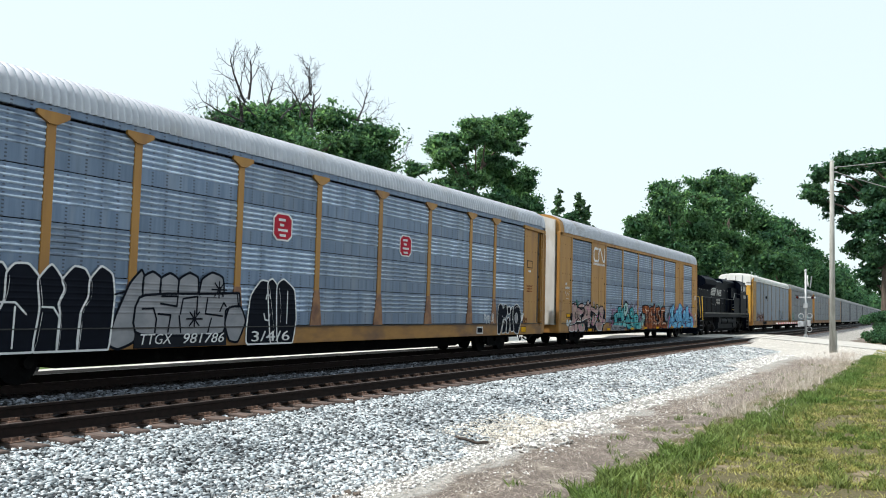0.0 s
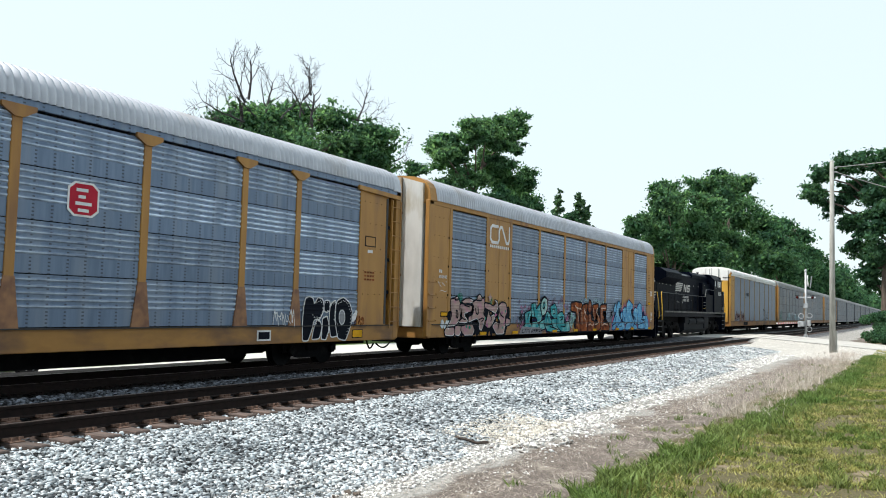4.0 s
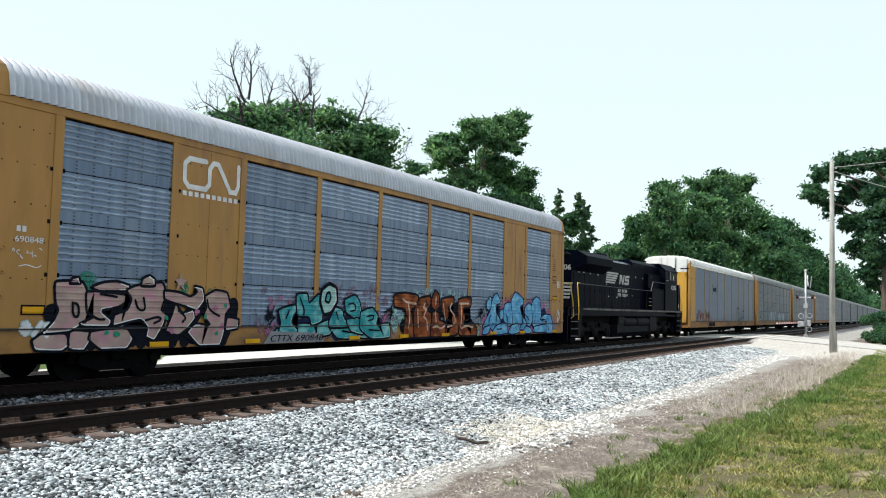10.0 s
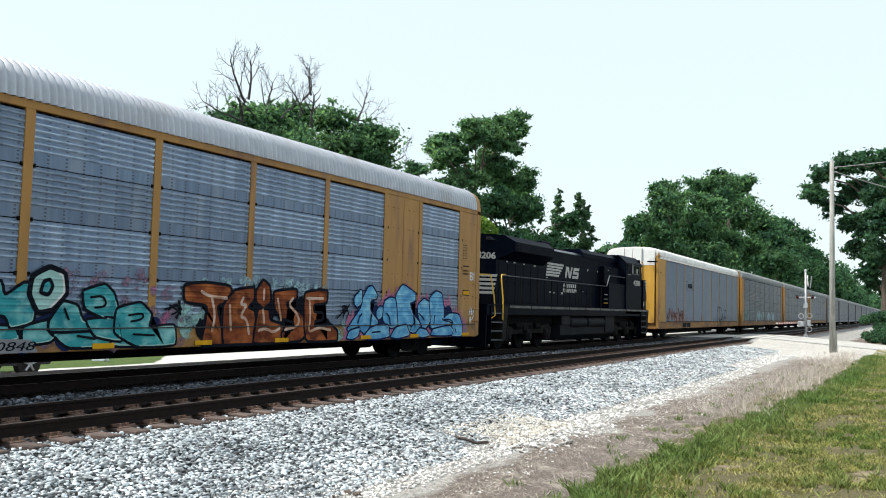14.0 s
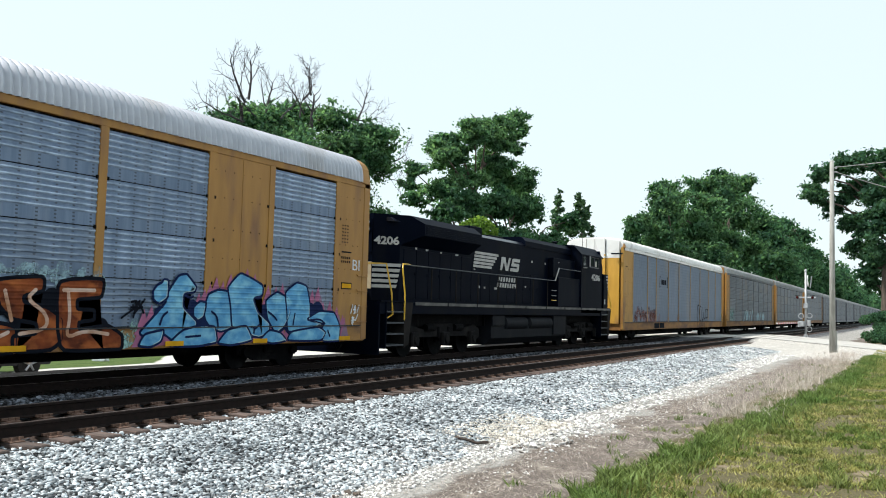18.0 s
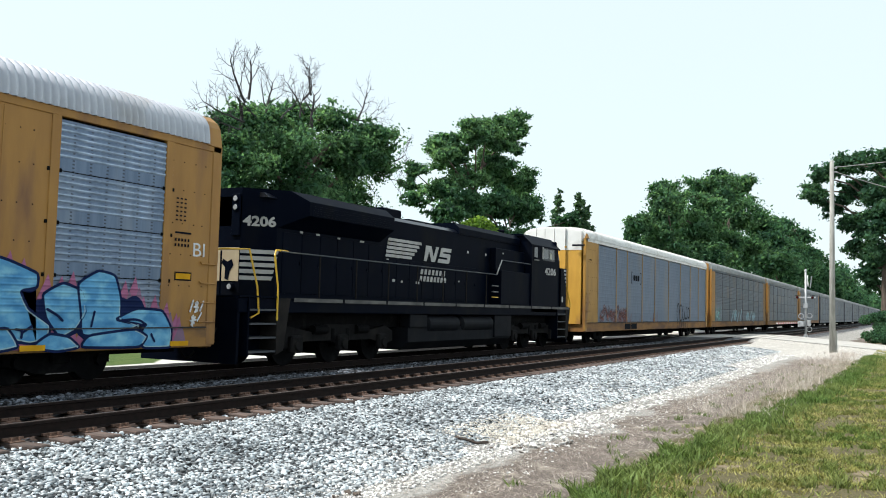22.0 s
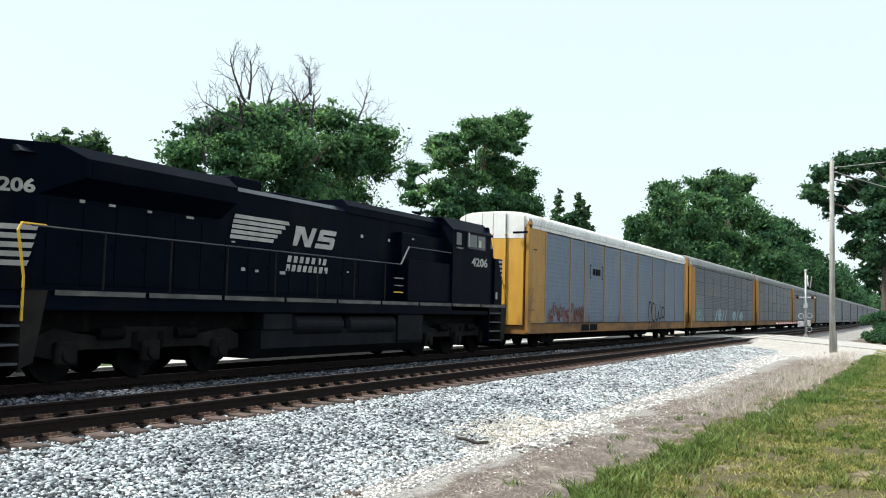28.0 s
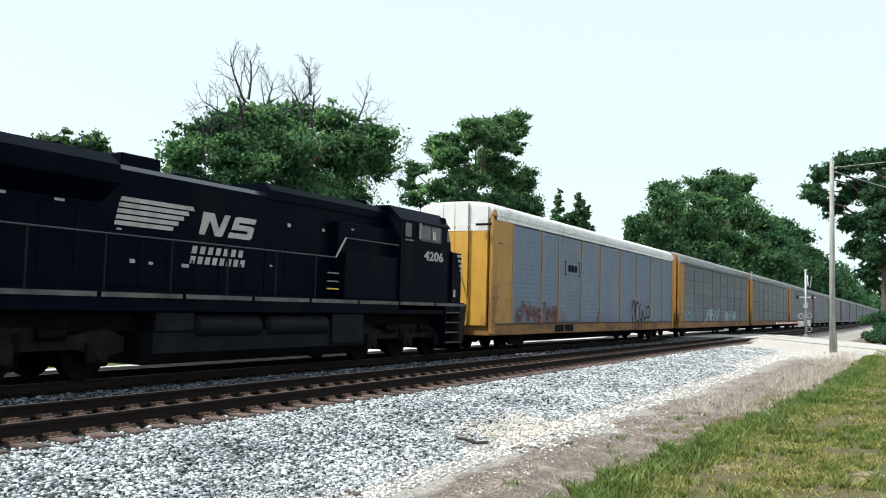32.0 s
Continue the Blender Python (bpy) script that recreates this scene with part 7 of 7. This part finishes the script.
blobs(c2, [(random.uniform(7.2, 13.2), random.uniform(0.8, 1.85), random.uniform(0.05, 0.15)) for _ in range(48)], ROSE, 1.6181)
blobs(c2, [(8.1 + 0.28 * k, 1.05 + 0.15 * math.sin(k * 2.1), 0.26) for k in range(16)], NAVY, 1.6186, "paint_shadow")
teal = brush(c2, TEAL, INK, PALETEAL, 0.028, label="teal graffiti shape outlined in black")
teal([(7.84, 1.01), (8.52, 0.96), (8.65, 0.73), (7.55, 0.67)])
teal([(8.63, 1.11), (9.26, 1.1), (9.38, 0.87), (8.69, 0.72)])
teal([(9.44, 1.08), (9.97, 1.21), (10.17, 0.99), (9.99, 0.81), (9.46, 0.76)])
teal([(9.93, 1.06), (10.54, 1.01), (11.33, 0.98), (11.35, 0.7), (10.37, 0.69)])
teal([(11.33, 0.98), (11.96, 0.92), (12.02, 0.68), (11.35, 0.7)])
teal([(7.85, 1.43), (8.48, 1.56), (8.63, 1.44), (8.43, 1.28), (8.36, 1.13), (8.61, 0.98), (8.52, 0.83), (7.9, 0.93), (7.99, 1.13)])
teal([(8.55, 1.82), (9.0, 1.85), (9.06, 1.6), (9.39, 1.84), (9.63, 1.77), (9.61, 1.18), (9.18, 1.08), (9.08, 1.29), (8.62, 1.29)])
teal([(9.97, 1.18), (10.23, 1.53), (10.54, 1.46), (10.65, 1.18), (11.04, 1.21), (10.95, 1.01), (9.98, 0.99)])
teal([(10.64, 1.73), (11.13, 1.87), (11.35, 1.69), (11.48, 1.29), (11.22, 1.21), (10.71, 1.4)])
teal([(10.72, 1.21), (11.44, 1.24), (11.57, 0.78), (10.94, 0.89)])
teal([(11.46, 1.41), (12.03, 1.53), (12.32, 1.3), (12.23, 1.06), (12.89, 1.12), (12.95, 0.7), (11.97, 0.69), (11.43, 0.95)])
g = Geo()
ribbon(g, soft([(8.67, 1.75), (8.86, 1.44), (8.84, 1.31)]), 0.022, 1.645)
ribbon(g, soft([(10.8, 1.62), (11.09, 1.66), (11.18, 1.46), (10.91, 1.43)]), 0.022, 1.645)
ribbon(g, soft([(11.72, 1.29), (12.09, 1.34), (12.07, 1.21), (11.78, 1.17)]), 0.022, 1.645)
ribbon(g, soft([(10.24, 1.4), (10.34, 1.21)]), 0.022, 1.645)
ribbon(g, soft([(11.85, 0.92), (12.39, 0.89)]), 0.022, 1.645)
ribbon(g, soft([(8.25, 1.43), (8.14, 1.23)]), 0.022, 1.645)
ribbon(g, soft([(10.55, 0.91), (10.94, 0.85)]), 0.022, 1.645)
part("inner_line_work", g, INK, c2)["kind"] = "stuff"
ring = brush(c2, PALETEAL, INK, CHALKWHITE, 0.05, x=1.631, label="pale teal painted ring")
ring([(9.54, 1.65), (9.58, 1.95), (9.9, 2.12), (10.2, 2.02), (10.26, 1.68), (9.98, 1.4), (9.71, 1.35)])
hole = brush(c2, TEAL, INK, None, 0.035, x=1.637, label="dark centre of the painted ring")
hole([(9.74, 1.69), (9.79, 1.87), (9.9, 1.91), (9.97, 1.8), (9.89, 1.65)])
blobs(c2, [(random.uniform(13.5, 18.4), random.uniform(1.7, 2.12), random.uniform(0.07, 0.16)) for _ in range(44)], MIST)
blobs(c2, [(random.uniform(13.2, 13.9), random.uniform(0.9, 1.6), 0.2) for _ in range(8)] + [(random.uniform(18.7, 19.1), random.uniform(0.75, 1.1), 0.12) for _ in range(6)], PALETEAL)
for yy, zz in ((7.55, 1.32), (13.0, 1.42), (19.05, 1.45)):
    g = Geo()
    for k in range(7):
        ribbon(g, soft([(yy + random.gauss(0, 0.13), zz + random.gauss(0, 0.12)) for _ in range(3)]), 0.022, 1.6200)
    part("dark_scribble", g, INK, c2, "small dark scribbled tag")["kind"] = "stuff"
blobs(c2, [(13.8 + 0.3 * k, 1.0 + 0.25 * (k % 3), 0.24) for k in range(16)], INK, 1.6184, "paint_shadow")
rust = brush(c2, RUST, INK, None, 0.036, label="rust brown graffiti letter with pale highlights")
rust([(13.23, 1.91), (13.81, 1.97), (14.58, 1.92), (14.58, 1.57), (14.17, 1.5), (14.29, 1.18), (14.45, 0.67), (13.73, 0.68), (13.85, 1.18), (13.89, 1.5), (13.25, 1.55)])
rust([(14.41, 1.52), (14.76, 1.83), (15.38, 1.92), (15.4, 1.63), (15.2, 1.47), (15.41, 1.41), (15.5, 1.04), (15.38, 0.64), (14.89, 0.67), (14.45, 0.66)])
rust([(15.47, 1.87), (15.7, 2.13), (15.94, 1.99), (16.0, 1.64), (15.76, 1.47), (15.48, 1.63)])
rust([(15.51, 1.13), (15.58, 1.44), (15.95, 1.42), (15.99, 1.18), (16.47, 1.08), (16.47, 0.67), (15.63, 0.65), (15.45, 0.7)])
rust([(16.12, 1.84), (16.99, 1.92), (16.99, 1.67), (16.63, 1.59), (16.63, 1.49), (17.06, 1.42), (17.37, 1.23), (17.39, 0.87), (17.17, 0.71), (16.49, 0.7), (16.46, 0.96), (16.89, 0.98), (16.89, 1.15), (16.43, 1.22), (16.21, 1.42)])
rust([(17.31, 1.87), (18.29, 1.93), (18.25, 1.59), (17.73, 1.55), (17.75, 1.38), (18.1, 1.38), (18.11, 1.2), (17.79, 1.17), (17.8, 1.04), (18.41, 1.12), (18.74, 0.93), (18.73, 0.64), (17.42, 0.67)])
g = Geo()
ribbon(g, soft([(13.68, 1.81), (13.92, 1.71), (14.46, 1.68)]), 0.034, 1.632)
ribbon(g, soft([(13.99, 1.71), (14.11, 1.35), (14.1, 1.16), (14.05, 0.97)]), 0.034, 1.632)
ribbon(g, soft([(14.58, 1.52), (14.64, 0.98)]), 0.034, 1.632)
ribbon(g, soft([(15.02, 1.7), (14.92, 1.53), (15.17, 1.56), (14.92, 1.27), (15.17, 1.22), (15.25, 0.88)]), 0.034, 1.632)
ribbon(g, soft([(15.74, 1.9), (15.73, 1.68)]), 0.034, 1.632)
ribbon(g, soft([(15.72, 1.43), (15.78, 1.12)]), 0.034, 1.632)
ribbon(g, soft([(15.59, 0.95), (15.85, 1.0), (16.12, 0.89), (16.35, 0.99)]), 0.034, 1.632)
ribbon(g, soft([(16.25, 1.7), (16.4, 1.2)]), 0.034, 1.632)
ribbon(g, soft([(16.84, 1.73), (16.66, 1.56), (17.08, 1.32), (17.11, 1.04), (16.57, 0.96)]), 0.034, 1.632)
ribbon(g, soft([(17.41, 1.74), (18.08, 1.75)]), 0.034, 1.632)
ribbon(g, soft([(17.5, 1.75), (17.58, 1.23), (17.49, 0.86), (17.91, 1.01), (18.44, 0.93)]), 0.034, 1.632)
part("pale_highlights", g, EMBER, c2)["kind"] = "stuff"
FLAME_TIPS = [(19.28, 1.32), (19.47, 1.4), (20.78, 1.69), (20.95, 1.78), (21.11, 1.9), (21.3, 2.05), (21.51, 1.96), (21.75, 2.14), (21.99, 2.15), (22.3, 2.28), (22.57, 2.17), (23.06, 1.92), (23.35, 1.9), (23.59, 1.99), (24.8, 1.87), (25.04, 1.96), (25.27, 1.58), (25.57, 1.61), (25.89, 1.47), (26.17, 1.24), (26.24, 0.9)]
spikes(c2, [(y, z - 0.22, 0.2) for y, z in FLAME_TIPS] + [(y, z - 0.5, 0.24) for y, z in FLAME_TIPS] + [(19.4 + 0.3 * k, 0.9, 0.22) for k in range(23)], ROSE)
spikes(c2, [(y + 0.12, z - 0.36, 0.16) for y, z in FLAME_TIPS], MAUVE, 1.6182)
blobs(c2, [(19.9 + 0.32 * k, 1.2 + 0.2 * math.sin(k * 1.3), 0.3) for k in range(18)], NAVY, 1.6188, "paint_shadow")
blue = brush(c2, SKYB, NAVY, MIST, 0.026, label="sky blue graffiti shape outlined in navy")
blue([(19.28, 0.98), (19.57, 1.24), (19.9, 1.54), (19.94, 1.75), (20.2, 2.07), (20.41, 2.11), (20.69, 1.86), (20.63, 1.75), (20.35, 1.72), (20.34, 1.46), (20.73, 1.19), (20.71, 1.01), (20.4, 0.92), (20.15, 0.8), (19.84, 0.97), (19.4, 0.9)])
blue([(19.53, 1.78), (19.63, 1.9), (19.75, 1.95), (19.79, 2.01), (19.91, 2.0), (19.91, 1.66), (19.7, 1.54), (19.56, 1.61)])
blue([(21.01, 1.42), (21.11, 1.73), (21.4, 1.83), (21.78, 1.79), (21.9, 1.48), (21.83, 1.04), (21.52, 0.97), (21.23, 1.04), (21.05, 1.22)])
blue([(20.67, 1.46), (20.85, 1.59), (21.03, 1.56), (20.97, 1.27), (20.82, 1.2), (20.68, 1.28)])
blue([(21.74, 1.88), (22.12, 2.22), (22.87, 1.97), (22.86, 1.73), (22.55, 1.68), (22.71, 1.39), (23.14, 1.14), (23.11, 0.92), (22.79, 0.83), (22.26, 0.94), (21.92, 1.06), (21.86, 1.52)])
blue([(23.03, 1.64), (23.42, 1.84), (23.82, 1.71), (23.92, 1.35), (23.71, 1.04), (23.41, 0.91), (23.12, 1.24)])
blue([(23.77, 1.84), (24.19, 2.08), (24.57, 2.01), (24.72, 1.57), (24.71, 1.24), (25.21, 1.13), (24.69, 0.96), (23.9, 0.94), (23.87, 1.35)])
blue([(24.65, 1.19), (25.16, 1.4), (25.79, 1.37), (26.04, 1.02), (26.02, 0.65), (25.35, 0.67), (25.15, 0.91), (25.41, 1.08)])
blue([(19.21, 0.69), (19.35, 0.91), (19.84, 0.99), (19.77, 0.76), (19.52, 0.66)])
blue([(19.98, 0.68), (20.4, 0.98), (20.89, 1.07), (21.3, 1.04), (21.38, 0.71), (20.74, 0.64)])
blue([(21.45, 0.69), (21.75, 0.97), (22.33, 1.06), (22.56, 0.73), (21.9, 0.64)])
blue([(22.84, 0.72), (23.19, 0.95), (23.57, 0.89), (23.81, 0.7), (23.35, 0.64)])
blue([(23.9, 0.7), (24.06, 0.91), (25.1, 1.01), (25.39, 0.87), (25.23, 0.67)])
g = Geo()
ribbon(g, soft([(19.73, 1.11), (19.79, 1.28), (19.91, 1.36)]), 0.024, 1.64)
ribbon(g, soft([(20.4, 1.7), (20.57, 1.66), (20.62, 1.7)]), 0.024, 1.64)
ribbon(g, soft([(21.2, 1.38), (21.38, 1.28), (21.42, 1.03)]), 0.024, 1.64)
ribbon(g, soft([(22.6, 1.71), (22.74, 1.69), (22.83, 1.74)]), 0.024, 1.64)
ribbon(g, soft([(22.51, 1.04), (22.64, 1.02), (22.62, 0.9)]), 0.024, 1.64)
ribbon(g, soft([(22.65, 0.99), (22.81, 1.09)]), 0.024, 1.64)
ribbon(g, soft([(23.1, 1.39), (23.31, 1.29), (23.43, 1.19)]), 0.024, 1.64)
ribbon(g, soft([(24.12, 1.35), (24.06, 1.08)]), 0.024, 1.64)
ribbon(g, soft([(24.76, 1.19), (25.17, 1.22), (25.39, 1.1)]), 0.024, 1.64)
ribbon(g, soft([(20.46, 0.84), (20.89, 0.86)]), 0.024, 1.64)
ribbon(g, soft([(25.53, 0.91), (25.62, 0.77)]), 0.024, 1.64)
part("inner_line_work", g, NAVY, c2)["kind"] = "stuff"
part("number_band", Geo().prism([(7.35, 0.635), (9.75, 0.635), (9.6, 0.86), (7.6, 0.93)], "x", 1.627, 1.634), SILVER, c2)
writing("CTTX", 0.22, INK, c2, (1.637, 7.60, 0.68), name="reporting_mark", width=0.85, shear=0.25)
writing("690848", 0.22, INK, c2, (1.637, 8.55, 0.675), name="car_number", width=1.15, shear=0.25)
for y in (3.85, 6.7, 10.9, 13.55, 16.2, 19.9, 22.6, 26.05):
    part("reflector", Geo().box(1.628, 1.645, y, y + 0.5, 0.66, 0.76), REFLECT, c2, "yellow reflector")
writing("BI", 0.42, CHALKWHITE, c2, (1.6035, 26.62, 2.55), name="mark", width=0.34)
lettering(c2, "/*/", 26.55, 27.0, 1.35, 1.55, 0.018, CHALKWHITE, CHALKWHITE, 0.004, label="small white scribbled tag", wobble=0.1)
lettering(c2, "*/", 26.6, 26.95, 1.12, 1.3, 0.018, CHALKWHITE, CHALKWHITE, 0.004, label="small white scribbled tag", wobble=0.1)
lettering(c2, "*/*", 0.95, 1.6, 0.95, 1.15, 0.04, CHALKWHITE, MIST, 0.02, label="small white scribbled tag", wobble=0.1)
for y, z in ((26.12, 2.02), (0.95, 1.28)):
    b_ = part("notice_plate", Geo().box(1.595, 1.603, y, y + 0.48, z, z + 0.18), INK, c2, "yellow notice plate with a black border")
    part("notice_field", Geo().box(1.602, 1.606, y + 0.03, y + 0.45, z + 0.03, z + 0.15), REFLECT, b_)
bars(c2, 26.08, 3.72, 0.34, 0.03, 3, INK, gap=0.45, rows=6, dz=0.09)
bars(c2, 26.08, 3.0, 0.46, 0.04, 1, INK, gap=0)
bars(c2, 26.08, 2.84, 0.46, 0.06, 5, INK, gap=0.5, rows=2, dz=0.11)
FADEDINK = paint('faded_black', (0.10, 0.095, 0.085))
def end_writing(body, x, z, size, width=None):
    return writing(body, size, FADEDINK, c2, Matrix.Translation((x, -0.104, z)) @ pose(0, 0, 0, 0, 0, -90), name="notice", width=width)
for k, wd in enumerate(("EXCESS", "HEIGHT", "CAR")):
    end_writing(wd, 0.15 + 0.06 * (k == 2), 4.84 - 0.15 * k, 0.135, 0.33 if k < 2 else 0.21)
for k in range(8):
    part("letter_bar", Geo().box(-0.18, -0.05, -0.103, -0.1005, 3.0 - k * 0.11, 3.025 - k * 0.11), FADEDINK, c2)
part("white_plate", Geo().box(0.08, 0.56, -0.1035, -0.1005, 4.02, 4.34), WHITEPAINT, c2, "white patch behind the number")
end_writing("CTTX", 0.16, 4.20, 0.13, 0.32)
end_writing("690848", 0.10, 4.05, 0.13, 0.44)

# third car: emblem frame, tag and rust
c3 = car_third
for q in ([(7.55, 3.15), (7.75, 3.15), (7.75, 3.2), (7.6, 3.2), (7.6, 3.75), (7.75, 3.75), (7.75, 3.8), (7.55, 3.8)], [(9.5, 3.15), (9.3, 3.15), (9.3, 3.2), (9.45, 3.2), (9.45, 3.75), (9.3, 3.75), (9.3, 3.8), (9.5, 3.8)]):
    part("emblem_bracket", Geo().prism(q, "x", 1.6, 1.604), INK, c3, "dark square bracket emblem")
for k in range(3):
    part("emblem_block", Geo().prism([(8.0 + 0.4 * k, 3.32), (8.3 + 0.4 * k, 3.32), (8.3 + 0.4 * k, 3.62), (8.0 + 0.4 * k, 3.62)], "x", 1.6, 1.604), INK, c3)
g = Geo()
for k in range(5):
    ribbon(g, soft([(18.3 + 0.74 * k + 0.34 * math.cos(a * 0.55 + k), 1.62 + (0.62 - 0.07 * k) * math.sin(a * 0.55 + k)) for a in range(9)]), 0.040, 1.618)
part("painted_tag", g, INK, c3, "thin black looping painted tag")
for k in range(6):
    g = Geo()
    ribbon(g, [(18.1 + 0.6 * k, 1.1), (18.0 + 0.6 * k, 0.66)], 0.03, 1.619)
    part("paint_drip", g, INK, c3)
RUSTY = paint("faded_red", (0.26, 0.10, 0.08), (0.20, 0.12, 0.11))
g = Geo()
for k in range(90):
    y = random.choice((4.85, 6.8, 9.75, 12.5, 5.9, 5.2)) + random.gauss(0, 0.45)
    ribbon(g, [(y, 1.08), (y + random.uniform(-0.02, 0.02), 1.12 + random.random() ** 2 * 0.7)], random.uniform(0.008, 0.028), 1.6005, 0.0006)
part("rust_staining", g, RUSTY, c3)["kind"] = "stuff"
blobs(c3, [(y + random.uniform(-0.3, 0.3), random.uniform(1.2, 1.75), random.uniform(0.18, 0.36)) for y in (2.3, 2.8, 3.3, 3.9, 4.4, 5.3, 5.8, 6.3) for _ in range(3)], RUSTY, 1.6012)
for a in (6.4, 7.6):
    part("number_band", Geo().box(1.6055, 1.610, a, a + 1.1, 0.68, 0.98), INK, c3)
part("tie_bar", Geo().box(1.0, 1.62, -0.25, -0.18, 4.62, 4.70), INK, c3, "black end bar")
part("roof_hook", Geo().prism([(1.55, 5.0), (1.70, 5.0), (1.62, 5.22)], "y", -0.05, 0.2), ORANGE, c3)
bars(c3, 0.5, 4.0, 0.4, 0.05, 3, INK)
c4 = car_fourth
blobs(c4, [(random.uniform(1.6, 3.6), random.uniform(1.2, 2.1), random.uniform(0.15, 0.3)) for _ in range(20)], PALETEAL)
lettering(c4, "/*//", 8.0, 13.5, 1.1, 1.9, 0.10, MIST, CHALKWHITE, 0.02, label="pale faded graffiti word", wobble=0.08)
lettering(c4, "*/*", 15.5, 20.5, 1.1, 1.8, 0.10, MIST, CHALKWHITE, 0.02, label="pale faded graffiti word", wobble=0.08)

def motions():
    for ob, y0 in TRAIN:
        walk(ob, [(float(t), pose(TRACK, y0 + s, 0)) for t, s in enumerate(ADVANCE)])

motions()
